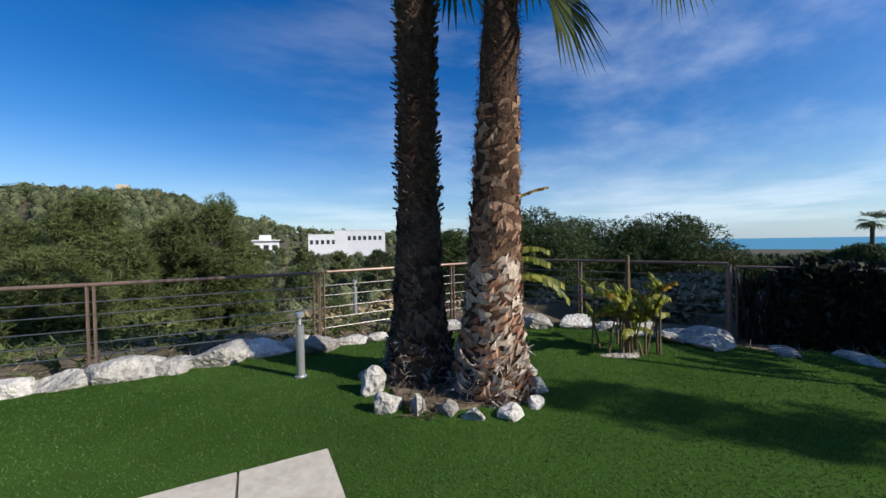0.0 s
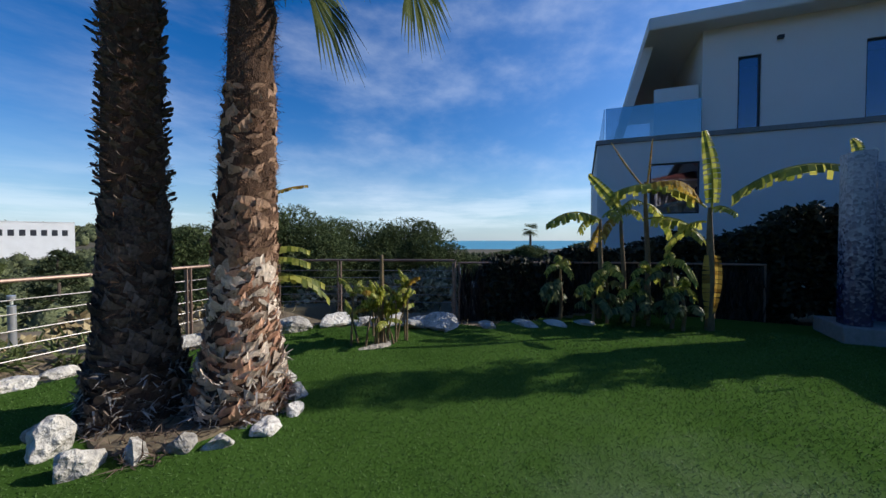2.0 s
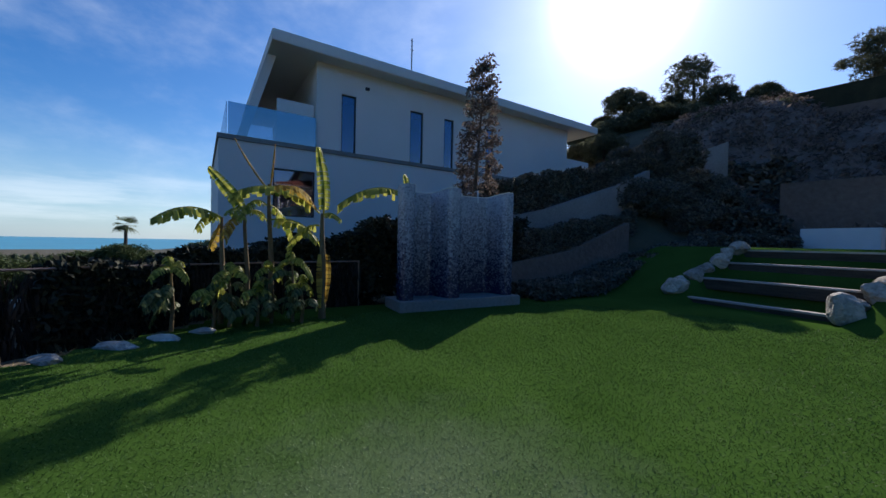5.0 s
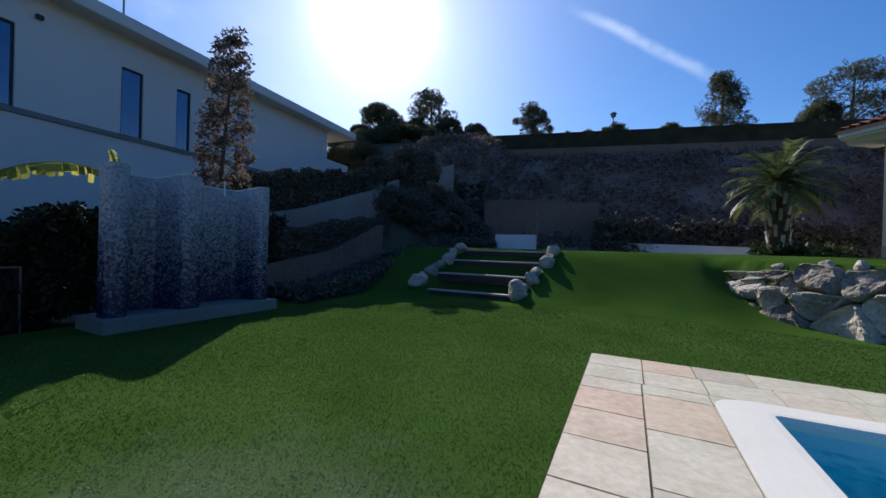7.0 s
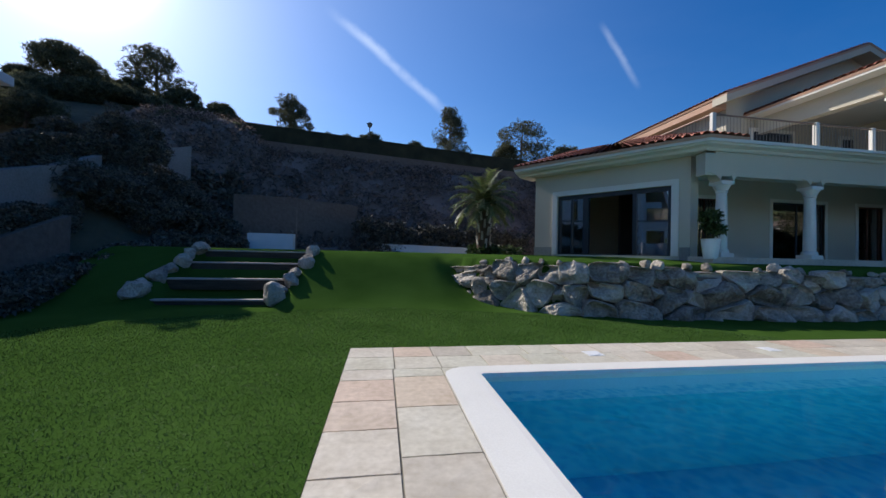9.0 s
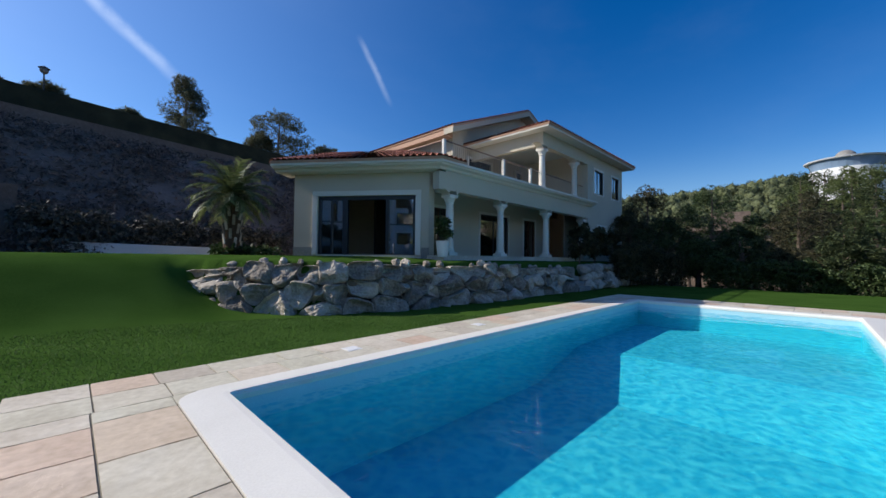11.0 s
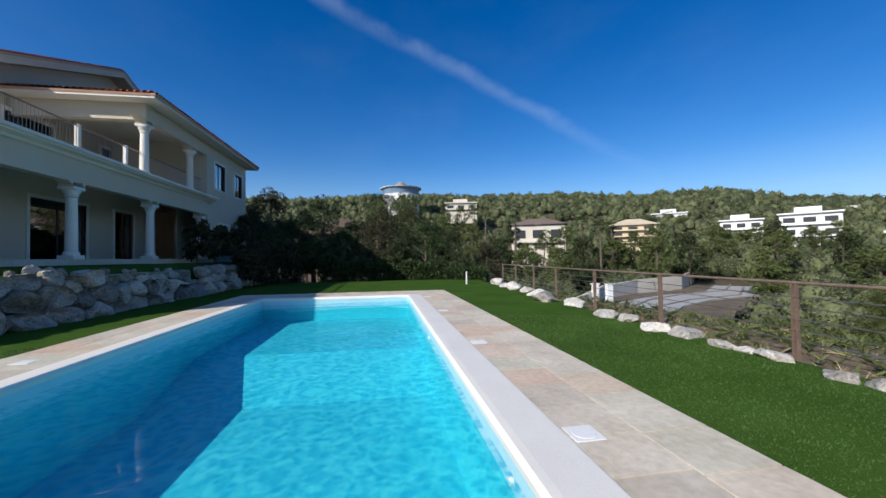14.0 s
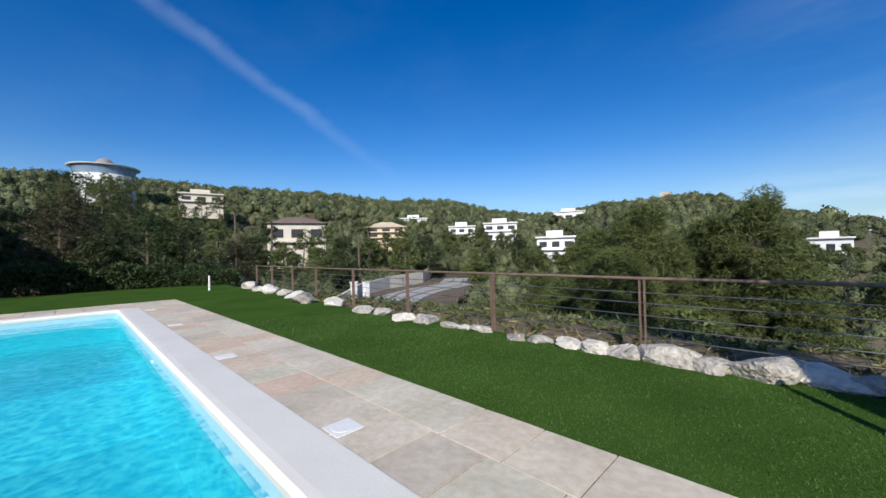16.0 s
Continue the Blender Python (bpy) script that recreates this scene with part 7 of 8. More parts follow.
cc = np.stack([np.random.default_rng(2).uniform(-6.3, -4.4, 60), np.random.default_rng(3).uniform(19, 19.5, 60), np.full(60, 2.42)], -1)
tagged(tufts("dry_stems", cc, np.full(60, 0.25), M_DRY, None, "dry stems standing in the planter", 4, 4, 0.06), category="plants", kind="stuff")


def lamp_post(at, h):
    p = thing("street_lamp", "dark street lamp with a round head", "street lamp", at)
    bm = B()
    tube(bm, [(0, 0, 0), (0, 0, h)], [0.06, 0.045], 10)
    part("pole", bm, M_DARKFRAME, p)
    bm = B()
    bmesh.ops.create_icosphere(bm, subdivisions=2, radius=0.26, matrix=Matrix.Translation((0, 0, h + 0.2)))
    part("globe", bm, M_CONC, p, "grey globe")
    bm = B()
    tube(bm, [(0, 0, h + 0.36), (0, 0, h + 0.52)], [0.34, 0.1], 14)
    part("cap", bm, M_DARKFRAME, p)


lamp_post(at_az(2.4, 41, 11.0), 4.3)
lamp_post(at_az(-123.6, 27, -4.6), 2.6)


# ---- small palm by the villa ----
def feather_palm(at, h, spread):
    rng = random.Random(21)
    p = thing("small_palm", "short palm with arching green fronds", "palm tree", at)
    bm = B()
    tube(bm, [(0, 0, 0), (0, 0, 0.4), (0.02, 0, h * 0.6), (0, 0, h)], [0.34, 0.28, 0.26, 0.3], 14)
    part("trunk", bm, M_BARK, p)
    for k in range(30):
        a, z = k * 2.4, 0.2 + k * (h - 0.3) / 30
        bm = B()
        m = Matrix.Translation((math.cos(a) * 0.27, math.sin(a) * 0.27, z)) @ Matrix.Rotation(a - math.pi / 2, 4, "Z") @ Matrix.Rotation(-0.2, 4, "X")
        box(bm, -0.05, 0.05, -0.01, 0.03, 0, 0.4, 0, m)
        part("boot", bm, M_BOOT, p)
    for k in range(44):
        a = k * 2.39996
        el = 1.4 - 1.5 * k / 44
        bm = B()
        n, q, d = 12, Vector((0, 0, h)), Vector((math.cos(a) * math.cos(el), math.sin(a) * math.cos(el), math.sin(el)))
        pts = []
        for i in range(n + 1):
            pts.append(q.copy())
            q = q + d * spread * 1.15 / n
            d = (d + Vector((0, 0, -0.13))).normalized()
        tube(bm, pts, [0.02 * (1 - i / (n + 2)) for i in range(n + 1)], 4, False)
        for i in range(2, n):
            for s in (-1, 1):
                for j in range(4):
                    b0 = pts[i].lerp(pts[i + 1], j / 4)
                    dv = (pts[i + 1] - pts[i]).normalized()
                    sd = dv.cross(Vector((0, 0, 1))).normalized() * s
                    tip = b0 + (sd * 0.75 + dv * 0.7 + Vector((0, 0, -0.25 + rng.uniform(-0.15, 0.2)))) * 0.42
                    w = dv * 0.022
                    v = [bm.verts.new(x) for x in (b0 - w, b0 + w, tip)]
                    bm.faces.new(v)
        part("frond", bm, M_FAN, p)


feather_palm((4.55, 16.4, 1.62), 2.35, 1.45)
cc = np.stack([np.random.default_rng(5).uniform(3.9, 6.3, 160), np.random.default_rng(6).uniform(15.9, 16.9, 160), np.random.default_rng(7).uniform(1.65, 1.95, 160)], -1)
tagged(tufts("low_plants", cc, np.full(160, 0.26), M_BUSH, None, "low green plants round the small palm", 7, 5, 0.2), category="plants", kind="stuff")


def potted_plant(at, h, r):
    p = thing("potted_plant", "green shrub in a white pot on the porch", "potted plant", at)
    bm = B()
    tube(bm, [(0, 0, 0), (0, 0, 0.05), (0, 0, h), (0, 0, h + 0.04), (0, 0, h + 0.05)], [r * 0.7, r * 0.75, r, r * 1.08, r * 0.9], 20)
    part("pot", bm, M_PLANTER, p, "white tapered pot")
    c, s = crown_points(np.random.default_rng(9), [(0.0, 0, h + 0.5, 0.32), (0.12, 0.1, h + 0.8, 0.24), (-0.14, 0, h + 0.75, 0.22), (0.1, -0.12, h + 0.35, 0.24)], 70, 0.4)
    tufts("foliage", c, np.full(len(c), 0.16), M_BUSH, p, "", 9, 4, 0.25)


potted_plant((10.5, 10.42, FLOOR - 0.05), 0.6, 0.27)
for k, (x, y) in enumerate(((20.6, 9.4), (22.8, 9.4), (25.5, 9.3))):
    tree("small_tree", (x, y, 1.4), 2.2, 0.8, "small dark tree before the villa", 560 + k, M_IVY, 18, 40, 0.05, 0.25, "round", 0.2, "villa trees", thin=0.25)


# ---- neighbour's house ----
def build_neighbour():
    h = thing("neighbour_house", "modern pale grey house with flat roof", "house")
    h.matrix_world = Matrix.Translation((0, 0, EYE)) @ Matrix.Scale(1.22, 4) @ Matrix.Translation((0, 0, -EYE)) @ pose(-13.9, 0, 0, 0, 0, 96.0)
    # x runs along the side wall, -y faces the garden
    n = bmesh.new

    def blk(name, x0, x1, y0, y1, z0, z1, m=M_NEIGHBOUR, parent=None, label="", bevel=0.0):
        bm = n()
        box(bm, x0, x1, y0, y1, z0, z1, bevel)
        return part(name, bm, m, parent or h, label)
    low = wall_with_holes(n(), 18.2, -2.0, 4.8, 0.3, [(1.6, 3.0, 2.4, 4.05), (5.5, 6.4, 0.4, 2.5)], Matrix.Translation((-1.0, 0, 0)))
    part("wall", low, M_NEIGHBOUR, h)
    blk("wall", -1.0, -0.7, 0.302, 10, -2.0, 4.8)
    blk("floor_slab", -1.05, 17.25, -0.06, 10, 4.802, 4.95, M_CONC, None, "grey slab edge")
    up = wall_with_holes(n(), 14.0, 4.952, 8.12, 0.3, [(0.92, 1.5, 4.96, 7.16), (3.86, 4.5, 4.96, 7.16), (5.58, 6.1, 4.96, 7.16), (8.0, 8.5, 5.0, 7.16)], Matrix.Translation((2.05, 0.1, 0)))
    part("wall", up, M_NEIGHBOUR, h)
    blk("wall", 2.05, 2.35, 0.402, 10, 4.952, 8.12)
    blk("wall", 15.75, 16.05, 0.402, 10, 4.952, 8.12)
    blk("ceiling", 2.4, 15.7, 0.45, 9.9, 7.9, 8.0)
    # near-black sheets in place of the gloom inside the house
    blk("dark_backing", 2.4, 15.7, 3.0, 3.1, 4.96, 7.9, M_DARK)
    blk("dark_backing", 0, 15.7, 3.0, 3.1, -1.0, 4.7, M_DARK)
    blk("roof", 0.45, 17.95, -0.55, 10, 8.12, 8.5, M_NEIGHBOUR, None, "flat roof with deep edge", 0.02)
    # slanted fin that closes the open terrace
    bm = n()
    pts = [(0.45, 8.12), (0.75, 8.12), (-0.2, 4.96), (-0.5, 4.96)]
    f, g = [bm.verts.new((x, 0.6, z)) for x, z in pts], [bm.verts.new((x, 9, z)) for x, z in pts]
    bm.faces.new(f)
    bm.faces.new(g[::-1])
    for i in range(4):
        bm.faces.new((f[(i + 1) % 4], f[i], g[i], g[(i + 1) % 4]))
    bmesh.ops.recalc_face_normals(bm, faces=bm.faces[:])
    part("slanted_fin", bm, M_NEIGHBOUR, h)
    gl = blk("balustrade", -0.75, 2.0, -0.03, -0.01, 4.96, 6.0, M_FROST, None, "bluish glass balustrade")
    blk("balustrade", -0.8, -0.78, 0.0, 8.0, 4.96, 6.0, M_FROST, None, "bluish glass balustrade")
    blk("terrace_screen", 0.75, 2.0, 0.3, 0.42, 4.96, 6.55, M_WHITE, None, "white terrace screen")
    for xa, xb, za, zb, off in ((2.97, 3.55, 4.96, 7.16, 0.1), (5.91, 6.55, 4.96, 7.16, 0.1), (7.63, 8.15, 4.96, 7.16, 0.1), (10.05, 10.55, 5.0, 7.16, 0.1), (0.6, 2.0, 2.4, 4.05, 0), (4.5, 5.4, 0.4, 2.5, 0)):
        window(h, xa, xb, za, zb, Matrix.Translation((0, off, 0)), M_DARKFRAME, 1, False, "window", 0, M_BLUEPANE)
    blk("lintel_lamp", 3.9, 4.05, -0.0, 0.09, 7.5, 7.6, M_DARKFRAME)
    blk("parapet", 16.06, 18.2, 0.2, 0.4, 4.952, 6.6, M_WHITE)
    blk("roof_box", 12.2, 13.4, 2, 3, 8.5, 9.2, M_NEIGHBOUR, None, "roof stair housing")
    bm = n()
    tube(bm, [(6.4, 1, 8.5), (6.4, 1, 10.7)], 0.03, 6)
    for z, w in ((10.6, 0.06), (10.2, 0.08), (9.2, 0.2)):
        tube(bm, [(6.4 - w, 1, z), (6.4 + w, 1, z)], 0.015, 5)
    part("antenna", bm, M_CABLE, h, "thin roof antenna")
    c, s = crown_points(np.random.default_rng(19), [(7.6, 1, 8.8, 0.42)], 120, 0.3)
    tufts("roof_shrub", c, np.full(len(c), 0.22), M_DRY, h, "round shrub on the roof", 19, 4, 0.2)


build_neighbour()


# ---- far houses ----
def far_house(az, dist, w, z0, z1, wall, label, roof="flat", storeys=2, deep=9.0, turn=0.0, bays=4):
    """A house that faces the garden: walls, roof, and a row of windows for each storey."""
    x, y, _ = at_az(az, dist, 0)
    h = thing("far_house", label, "house", (x, y, z0), "hillside houses", "", az + turn)
    H = z1 - z0
    top = H * (0.72 if roof == "hip" else 0.97)
    bm = B()
    box(bm, -w / 2, w / 2, 0, deep, -6, top)
    part("wall", bm, wall, h)
    if roof == "hip":
        bm = B()
        o = 0.7
        a = [bm.verts.new(p) for p in ((-w / 2 - o, -o, top), (w / 2 + o, -o, top), (w / 2 + o, deep + o, top), (-w / 2 - o, deep + o, top))]
        b = [bm.verts.new(p) for p in ((-w / 6, deep / 2, H), (w / 6, deep / 2, H))]
        bm.faces.new((a[0], a[1], b[1], b[0]))
        bm.faces.new((a[1], a[2], b[1]))
        bm.faces.new((a[2], a[3], b[0], b[1]))
        bm.faces.new((a[3], a[0], b[0]))
        bm.faces.new(a[::-1])
        part("roof", bm, M_OCHRE if wall == M_OCHRE else M_TERRA, h, "low tiled roof")
    else:
        bm = B()
        box(bm, -w / 2 - 0.4, w / 2 + 0.4, -0.8, deep + 0.3, top, top + 0.45)
        box(bm, -w / 4, w / 5, 2, deep - 1, top + 0.45, top + 2.2)
        part("roof", bm, wall, h, "flat roof with penthouse")
    for s in range(storeys):
        zz = top * (s + 0.3) / storeys
        hh = top * 0.42 / storeys
        bm = B()
        box(bm, -w / 2 + 0.3, w / 2 - 0.3, -1.0, -0.002, zz - hh * 0.55, zz - hh * 0.38)
        part("balcony", bm, wall, h)
        for b in range(bays):
            c = -w / 2 + w * (b + 0.5) / bays
            bm = B()
            box(bm, c - w / bays * 0.3, c + w / bays * 0.3, -0.03, 0.05, zz, zz + hh * 1.0)
            part("window", bm, M_DARKFRAME, h)


for row in ((-102.2, 170, 14.5, 23.2, 26.6, M_CREAM, "long white flat-roofed house on the hill", "flat", 1), (-113.8, 95, 13, 4.6, 11.4, M_CREAM, "white house with low tiled roof", "hip", 1),
            (-126.6, 110, 11, 4.6, 11.4, M_OCHRE, "ochre villa with tiled roof", "hip", 3), (-130.9, 190, 13.3, 11.5, 19.6, M_WHITE, "white modern house with glazed front", "flat", 2),
            (-138.3, 160, 11.3, 5.8, 12.8, M_WHITE, "white stepped house on the hillside", "flat", 2), (-144.2, 150, 13.1, 5.8, 13.0, M_WHITE, "white terraced house on the hillside", "flat", 2),
            (-154.3, 220, 16.8, 16.5, 23.1, M_WHITE, "white house high on the ridge", "flat", 1), (-152.3, 110, 10.3, -2.5, 5.3, M_WHITE, "white cubic house among pines", "flat", 2),
            (178.3, 150, 8.8, -2.5, 3.0, M_WHITE, "small white building in the trees", "flat", 1),
            (-83.5, 50, 7.5, 0.6, 5.0, M_TERRA, "low brown house among the trees", "flat", 1), (-147.5, 230, 8, 15, 19, M_WHITE, "small white house on the slope", "flat", 1)):
    far_house(*row, bays=9 if row[2] > 30 else 3)
    for k, (side, up) in enumerate(((-0.5, 0.7), (0.05, 0.42), (0.42, 0.62))):
        if row[1] < 80:
            continue
        daz = -math.degrees(side * row[2] / row[1])
        x, y, z = at_az(row[0] + daz, row[1] - 9)
        top = row[3] + (row[4] - row[3]) * up
        tree("garden_tree", (x, y, min(z, top - 3)), top - min(z, top - 3), 2.6 + k * 0.4, "green tree in front of a hillside house", 640 + k + int(row[1]), M_PINE if k else M_PINE_DARK, 22, 34, 0.2, 0.3, "round", 0.6, "house trees", thin=0.13)


def institution(dist, blocks):
    """A long white building of joined flat-roofed blocks: (bearing, width, foot, top, windows)."""
    h = None
    for az, w, z0, z1, bays in blocks:
        x, y, _ = at_az(az, dist, 0)
        if h is None:
            h = thing("institution", "long white flat-roofed building beyond the valley trees", "building", (x, y, z0 - 8))
            ox, oy, oz = x, y, z0 - 8
        m = pose(x - ox, y - oy, -oz, 0, 0, az)
        bm = B()
        box(bm, -w / 2, w / 2, 0, 12, z0 - 8, z1, 0, m)
        wall = part("block", bm, M_WHITE, h)
        bm = B()
        box(bm, -w / 2 - 0.15, w / 2 + 0.15, -0.15, 12.1, z1 + 0.002, z1 + 0.3, 0, m)
        part("parapet", bm, M_WHITE, wall)
        for b in range(bays):
            c = -w / 2 + w * (b + 0.6) / (bays + 0.6)
            bm = B()
            box(bm, c - 0.8, c + 0.8, -0.04, 0.04, z1 - 5.2, z1 - 2.9, 0, m)
            part("window", bm, M_DARKFRAME, wall)


institution(210, ((170.6, 15.8, -1.3, 6.3, 5), (168.1, 6.9, -2.0, 8.6, 0), (164.5, 21.3, -2.4, 8.3, 7)))


def domed_house(az, dist, z0):
    x, y, _ = at_az(az, dist, 0)
    h = thing("domed_house", "round white house with glass drum and small dome", "house", (x, y, z0), "hillside houses", "", az)
    bm = B()
    tube(bm, [(0, 0, -10), (0, 0, 4.0)], 10.2, 32)
    part("base", bm, M_WHITE, h)
    bm = B()
    tube(bm, [(0, 0, 4.0), (0, 0, 7.4)], [9.4, 10.6], 32)
    part("drum", bm, mat("blue_tinted_glass", (0.16, 0.24, 0.34), (0.26, 0.35, 0.46), 0.2, 0.15, 0), h, "blue glass drum")
    bm = B()
    tube(bm, [(0, 0, 7.4), (0, 0, 7.8), (0, 0, 8.1)], [11.6, 11.8, 4.4], 32)
    part("roof", bm, M_WHITE, h)
    bm = B()
    bmesh.ops.create_icosphere(bm, subdivisions=3, radius=3.1, matrix=Matrix.Translation((0, 0, 8.9)))
    part("dome", bm, M_CONC, h, "small grey dome")


domed_house(-92.9, 210, 33.0)
bm = B()
x, y, _ = at_az(-166.6, 320, 0)
box(bm, -3, 3, -3, 3, 30, 42, 0, pose(x, y, 0))
tagged(part("hill_tower", bm, M_OCHRE), "old stone tower on the hilltop", "tower")


def crane(az, dist, z0, z1):
    x, y, _ = at_az(az, dist, 0)
    c = thing("tower_crane", "thin orange tower crane on the hillside", "crane", (x, y, z0), "", "", az)
    m = mat("orange_crane_steel", (0.42, 0.16, 0.05), (0.55, 0.22, 0.08), 1, 0.6, 0)
    bm = B()
    box(bm, -0.5, 0.5, -0.5, 0.5, 0, z1 - z0)
    part("mast", bm, m, c)
    bm = B()
    box(bm, -5, 9, -0.35, 0.35, z1 - z0, z1 - z0 + 0.8)
    part("jib", bm, m, c)


crane(-169.0, 280, 14, 32)


# ---- road in the valley ----
def ribbon(name, pts, wide, material, label, lift=0.12, z=None):
    bm = B()
    prev = None
    for i, p in enumerate(pts):
        a, b = Vector(pts[max(i - 1, 0)][:2]), Vector(pts[min(i + 1, len(pts) - 1)][:2])
        d = (b - a).normalized()
        n = Vector((-d.y, d.x)) * wide / 2
        zz = p[2]
        row = [bm.verts.new((p[0] + n.x, p[1] + n.y, zz)), bm.verts.new((p[0] - n.x, p[1] - n.y, zz)), bm.verts.new((p[0] - n.x, p[1] - n.y, zz - 0.5)), bm.verts.new((p[0] + n.x, p[1] + n.y, zz - 0.5))]
        if prev:
            for k in range(4):
                bm.faces.new((prev[k], prev[(k + 1) % 4], row[(k + 1) % 4], row[k]))
        prev = row
    bmesh.ops.recalc_face_normals(bm, faces=bm.faces[:])
    return setting(part(name, bm, material), label, "road")


ribbon("road", [(x, y, -4.6) for x, y in ROAD], 7.0, M_ROAD, "pale asphalt road curving through the valley")
setting(ribbon("road_verge", [(x, y, -4.78) for x, y in ROAD], 17.0, M_BANK, "dry tan earth beside the road"), "", "ground")
for s in (-1, 1):
    ribbon("kerb", [(x + s * 3.0, y - s * 1.9, -4.48) for x, y in ROAD], 0.3, M_JOINT, "pale concrete kerb along the road")
wall_run("wall_road", [(40, -22), (50, -32), (56, -42), (60, -54), (70, -66)], [-6] * 5, [-3.4, -2.9, -2.6, -2.4, -2.0], 0.4, M_CREAM, "pale roadside wall", "wall")
bm = B()
tube(bm, [(35.5, -29.5, -5), (35.5, -29.5, -2.6)], 0.05, 8)
tube(bm, [(35.5, -29.5, -2.6), (35.5, -29.5, -2.45), (35.5, -29.5, -2.2)], [0.12, 0.25, 0.08], 10)
tagged(part("street_lamp", bm, M_CONC), "short grey lamp post beside the road", "street lamp")
for az in (-121.6, -123.4):
    bm = B()
    p = at_az(az, 52, 0)
    box(bm, p[0] - 0.35, p[0] + 0.35, p[1] - 0.35, p[1] + 0.35, -5, -2.2, 0.03)
    box(bm, p[0] - 0.45, p[0] + 0.45, p[1] - 0.45, p[1] + 0.45, -2.2, -2.05, 0.03)
    tagged(part("gate_post", bm, M_WHITE), "white rendered gate pillar by the road", "gate post", "gate posts")
setting(ribbon("clearing", [at_az(176, 40, -6.4), at_az(171, 44, -6.6), at_az(166, 52, -7.0)], 9, M_EARTH, "dry grass clearing under the pines"), "", "clearing")


# ---- woods on the far slopes ----
def woods(name, count, seed, az_lo, az_hi, r_lo, r_hi, size, material, label, leaves=46, small=1.0):
    """A far wood: thousands of small rough crowns standing on the land."""
    rng = np.random.default_rng(seed)
    bm = B()
    bmesh.ops.create_icosphere(bm, subdivisions=1, radius=1)
    bv = np.array([v.co for v in bm.verts])
    bf = np.array([[v.index for v in f.verts] for f in bm.faces])
    bm.free()
    az = rng.uniform(az_lo, az_hi, count)
    r = np.sqrt(rng.uniform(r_lo ** 2, r_hi ** 2, count))
    x, y = -np.sin(np.radians(az)) * r, np.cos(np.radians(az)) * r
    free = road_gap(x, y) > 8 + size[1]
    az, r, x, y = az[free], r[free], x[free], y[free]
    count = len(x)
    z = land_z(x, y)
    s = rng.uniform(size[0], size[1], count) * np.interp(r, [r_lo, r_hi], [0.75, 1.0])
    tall = rng.uniform(0.8, 1.5, count)
    mid = np.stack([x, y, z + s * 0.7 * tall], -1)
    squash = np.stack([np.ones(count), np.ones(count), tall], -1)
    v = bv[None] * (0.78 + 0.2 * rng.random((count, len(bv), 1))) * s[:, None, None] * squash[:, None, :] + mid[:, None, :]
    f = bf[None] + (np.arange(count) * len(bv))[:, None, None]
    # leafy skin
    k = leaves
    d = rng.normal(size=(count, k, 3))
    d[..., 2] = np.abs(d[..., 2]) * 0.9 - 0.2
    d /= np.linalg.norm(d, axis=2)[..., None]
    c = mid[:, None, :] + d * (s[:, None] * rng.uniform(0.72, 1.05, (count, k)))[..., None] * squash[:, None, :]
    w = rng.normal(size=(count, k, 3)) + d * 0.6
    w /= np.linalg.norm(w, axis=2)[..., None]
    q = np.cross(w, d)
    q /= np.linalg.norm(q, axis=2)[..., None] + 1e-9
    ln = (s[:, None] * rng.uniform(0.22, 0.5, (count, k)) * small)[..., None]
    t = np.stack([c + q * ln * 0.45, c - q * ln * 0.45, c + w * ln], axis=2).reshape(-1, 3)
    v0 = v.reshape(-1, 3)
    f0 = f.reshape(-1, 3)
    f1 = np.arange(len(t)).reshape(-1, 3) + len(v0)
    ob = np_mesh(name, np.concatenate([v0, t]), np.concatenate([f0, f1]), material, None, label)
    return tagged(ob, label, "wood", "", "stuff")


M_FAR = mat("far_wood_leaves", (0.042, 0.055, 0.024), (0.14, 0.155, 0.07), 0.12, 0.9, 0.8, fine=2.2, dist=0.5, island=0.7)
woods("hill_wood", 5600, 1, -181, -62, 120, 340, (1.5, 3.3), M_FAR, "pine woods covering the far hills", 80, 0.7)
woods("hill_wood", 1300, 2, -182, -95, 45, 120, (1.3, 2.6), M_FAR, "green trees on the near slopes", 260, 0.42)
woods("valley_wood", 1300, 3, 128, 182, 45, 260, (1.6, 3.2), M_FAR, "green trees filling the valley", 220, 0.45)
woods("coast_scrub", 900, 4, 60, 130, 40, 330, (1.0, 2.4), M_FAR, "scrub and trees towards the sea", 150, 0.55)
woods("hill_wood", 500, 5, 150, 182, 300, 880, (3.5, 6.5), M_FAR, "distant woods along the skyline")
for k, (az, dist, top) in enumerate(((103.35, 62, 3.0), (-110.5, 80, 9.5), (-120, 85, 9.0), (-122.5, 75, 7.0), (-106, 90, 12.5), (-117.5, 100, 9.5), (-124, 90, 8.0))):
    x, y, z = at_az(az, dist)
    t = thing("hillside_palm", "tall palm on the hillside", "palm tree", (x, y, z), "hillside palms")
    bm = B()
    tube(bm, [(0, 0, 0), (0.2, 0, top - z)], [0.25, 0.18], 8)
    part("trunk", bm, M_TRUNK, t)
    bm = B()
    rg = random.Random(k)
    for q in range(24):
        a, el = q * 2.4, rg.uniform(-0.5, 1.6)
        fan_leaf(bm, Vector((0.2 + math.cos(a) * 0.4, math.sin(a) * 0.4, top - z + el * 0.4)), (math.cos(a), math.sin(a), el), 1.3, rg, 60, 10)
    part("crown", bm, M_FAN, t)

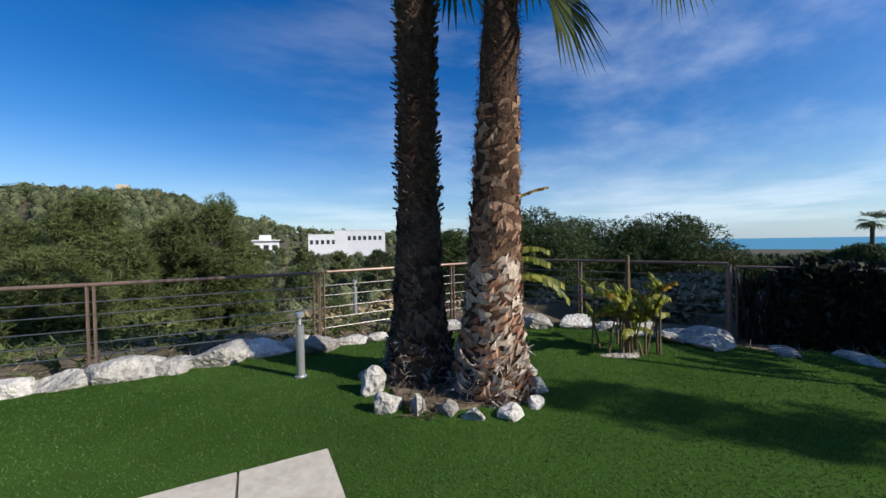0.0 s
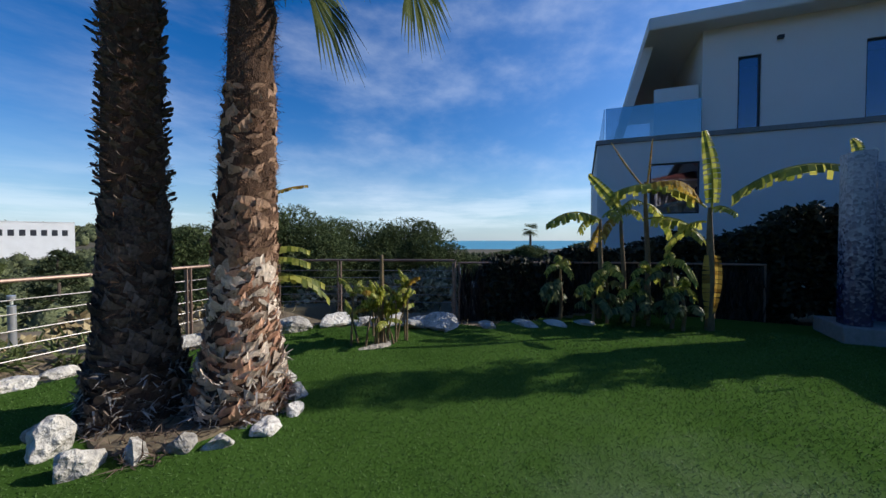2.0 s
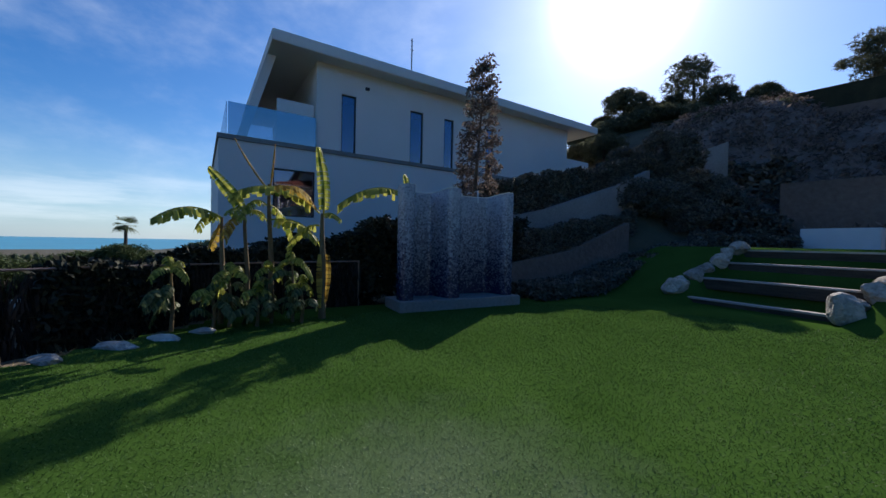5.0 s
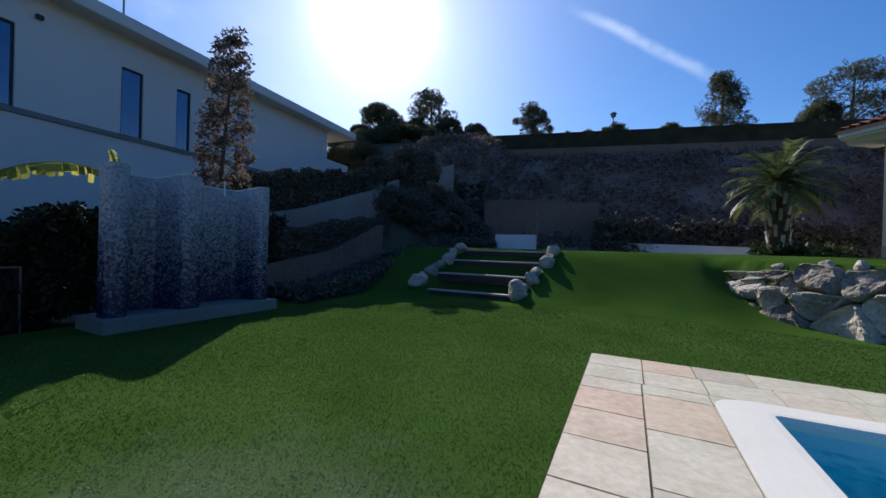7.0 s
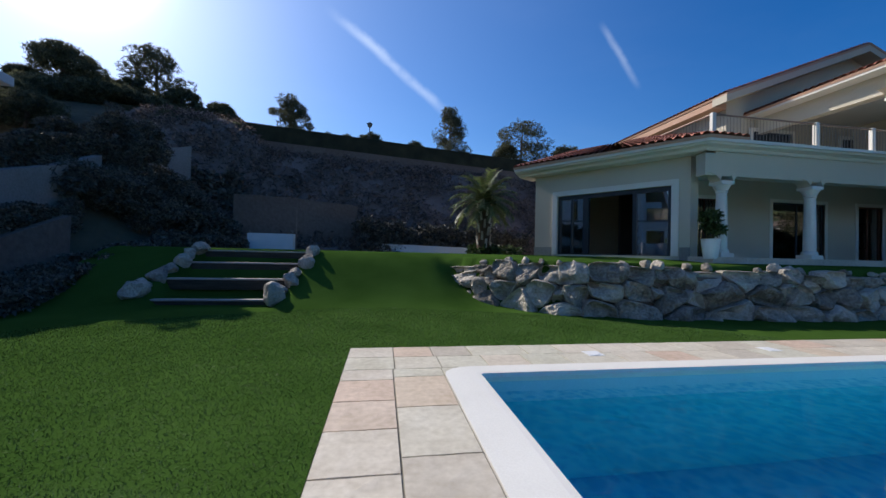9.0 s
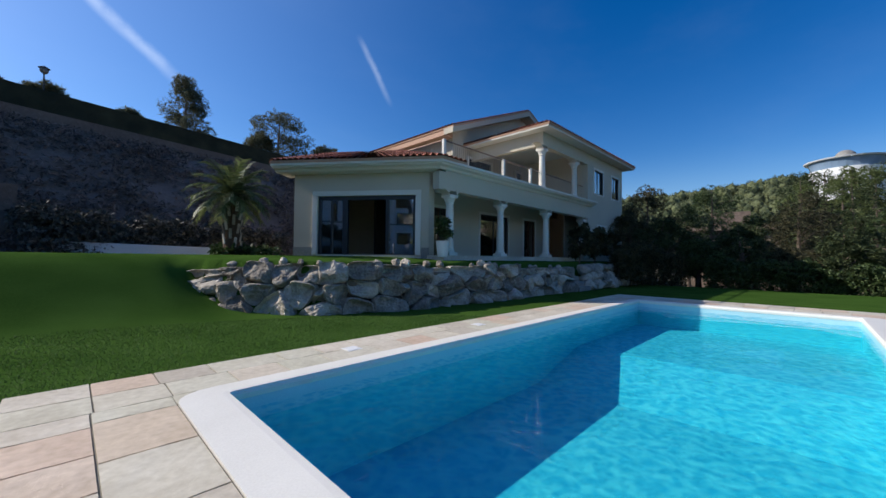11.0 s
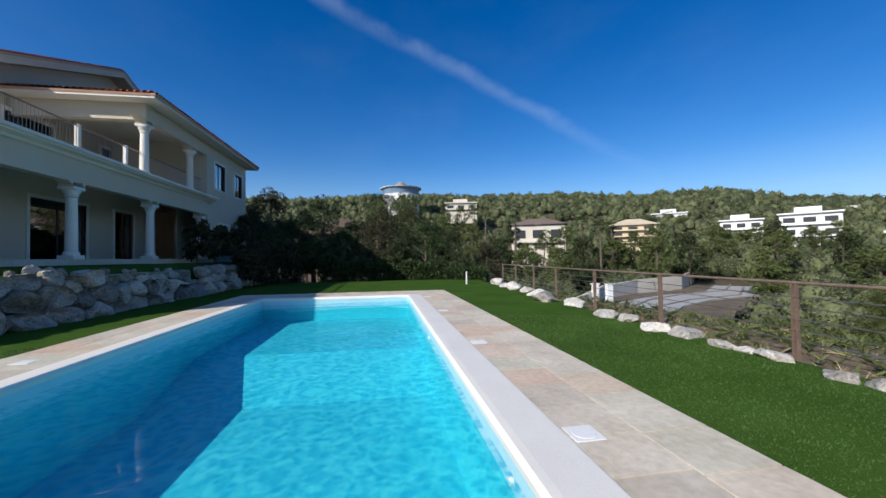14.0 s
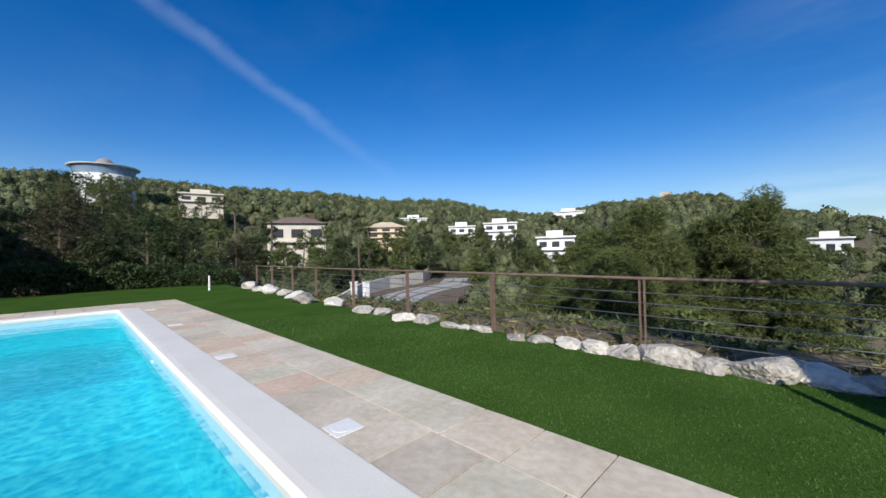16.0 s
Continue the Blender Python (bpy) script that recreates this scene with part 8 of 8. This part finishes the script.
for k, (az, dist, top, spread) in enumerate(((-91.2, 175, 32.4, 6), (-93.2, 178, 32.2, 6), (-95.2, 175, 32.0, 6), (-89.2, 175, 32.0, 6), (-92.4, 140, 26.2, 4.5), (-93.6, 130, 24.6, 4.0), (-90, 150, 28.5, 5), (-95, 150, 28.0, 4), (-90, 120, 22, 5), (-95, 110, 18, 5), (-99, 100, 14, 4.5), (-104, 95, 10.5, 4), (-108, 80, 6.4, 3.6), (-112, 72, 4.4, 3.2), (-117, 66, 3.2, 3.0), (-120.5, 80, 6.0, 3.4), (-124, 86, 5.4, 3.2), (-129, 80, 5.6, 3.4),
                                             (-133, 90, 6.6, 3.6), (-136, 110, 8.4, 3.6), (-141.5, 96, 6.2, 3.6), (-146.5, 92, 5.4, 3.6), (-149, 80, 2.6, 3.2), (-155, 84, 3.2, 3.4), (-126, 92, 3.6, 3.2), (-131, 96, 2.6, 3.0), (-140, 74, 0.4, 2.6), (-121, 60, 0.6, 2.6), (174, 70, 1.2, 3.0), (168, 80, 0.4, 3.0), (163, 70, 0.6, 3.0), (180, 80, 2.0, 3.2))):
    x, y, z = at_az(az, dist)
    tree("hillside_tree", (x, y, z), top - z, spread, "green tree standing before the hillside houses", 580 + k, M_PINE if k % 3 else M_PINE_DARK, 30, 46, 0.25, 0.2, "round", 0.6, "hillside trees", thin=0.13)

bm = B()
tube(bm, [(21.4, -4.9, -0.1), (21.4, -4.9, 0.75)], [0.05, 0.045], 12)
tagged(part("white_post", bm, M_PLANTER), "short white post at the lawn's far end", "post")
ribbon("path", [(-8.6, -4.2, -0.45), (-11, -4.9, -0.4), (-14, -5.4, -0.3), (-18, -5.6, -0.3)], 1.4, M_JOINT, "pale stepped path going down beside the hedge")


# ---- paving, stone by stone ----
def build_paving():
    x0, x1, y0, y1 = PAVE
    px0, px1, py0, py1 = POOL[0] - 0.485, POOL[1] + 0.485, POOL[2] - 0.528, POOL[3] + 0.375
    base = B()
    for a, b, c, d in ((x0, x1, y0, py0), (x0, x1, py1, y1), (x0, px0, py0, py1), (px1, x1, py0, py1)):
        box(base, a, b, c, d, -0.3, -0.008)
    bed = setting(part("paving", base, M_JOINT), "sandstone flags laid round the pool", "paving")
    # stone wedges under the rim's round corners
    for cx, sx in ((px0, 1), (px1, -1)):
        for cy, sy in ((py0, 1), (py1, -1)):
            bm = B()
            box(bm, min(cx, cx + sx * 0.3), max(cx, cx + sx * 0.3), min(cy, cy + sy * 0.3), max(cy, cy + sy * 0.3), -0.05, 0.004)
            part("flagstone", bm, M_PAVE, bed)
    rng = random.Random(31)
    meshes = {}

    def slab(xa, xb, ya, yb):
        w, d = round(xb - xa, 2), round(yb - ya, 2)
        key = (w, d, rng.randrange(3))
        if key not in meshes:
            bm = B()
            g = 0.009
            n = 4
            grid = []
            for i in range(n + 1):
                for j in range(n + 1):
                    grid.append(bm.verts.new((g + (w - 2 * g) * i / n, g + (d - 2 * g) * j / n, 0.006 + rng.uniform(-0.0025, 0.0025))))
            for i in range(n):
                for j in range(n):
                    k = i * (n + 1) + j
                    bm.faces.new((grid[k], grid[k + n + 1], grid[k + n + 2], grid[k + 1]))
            ed = [e for e in bm.edges if e.is_boundary]
            r = bmesh.ops.extrude_edge_only(bm, edges=ed)
            for v in r["geom"]:
                if isinstance(v, bmesh.types.BMVert):
                    v.co.z -= 0.03
            me = bpy.data.meshes.new("flagstone")
            bm.to_mesh(me)
            bm.free()
            me.materials.append(M_PAVE)
            meshes[key] = me
        ob = new("flagstone", meshes[key])
        ob.parent = bed
        ob.location = (xa, ya, 0)

    def fill(xa, xb, ya, yb, along_x, rows, sizes=(0.62, 0.66, 0.66, 0.7, 0.95)):
        lo, hi = (xa, xb) if along_x else (ya, yb)
        s0, s1 = (ya, yb) if along_x else (xa, xb)
        for r in range(rows):
            c0, c1 = s0 + (s1 - s0) * r / rows, s0 + (s1 - s0) * (r + 1) / rows
            p = lo
            while p < hi - 0.02:
                q = min(p + rng.choice(sizes), hi)
                if hi - q < 0.25:
                    q = hi
                if along_x:
                    slab(p, q, c0, c1)
                else:
                    slab(c0, c1, p, q)
                p = q
    fill(x0, x1, y0, py0, True, 2)
    fill(x0, x1, py1, y1, True, 2)
    fill(x0, px0, py0, py1, False, 2)
    fill(px1, x1, py0, py1, False, 2)


build_paving()
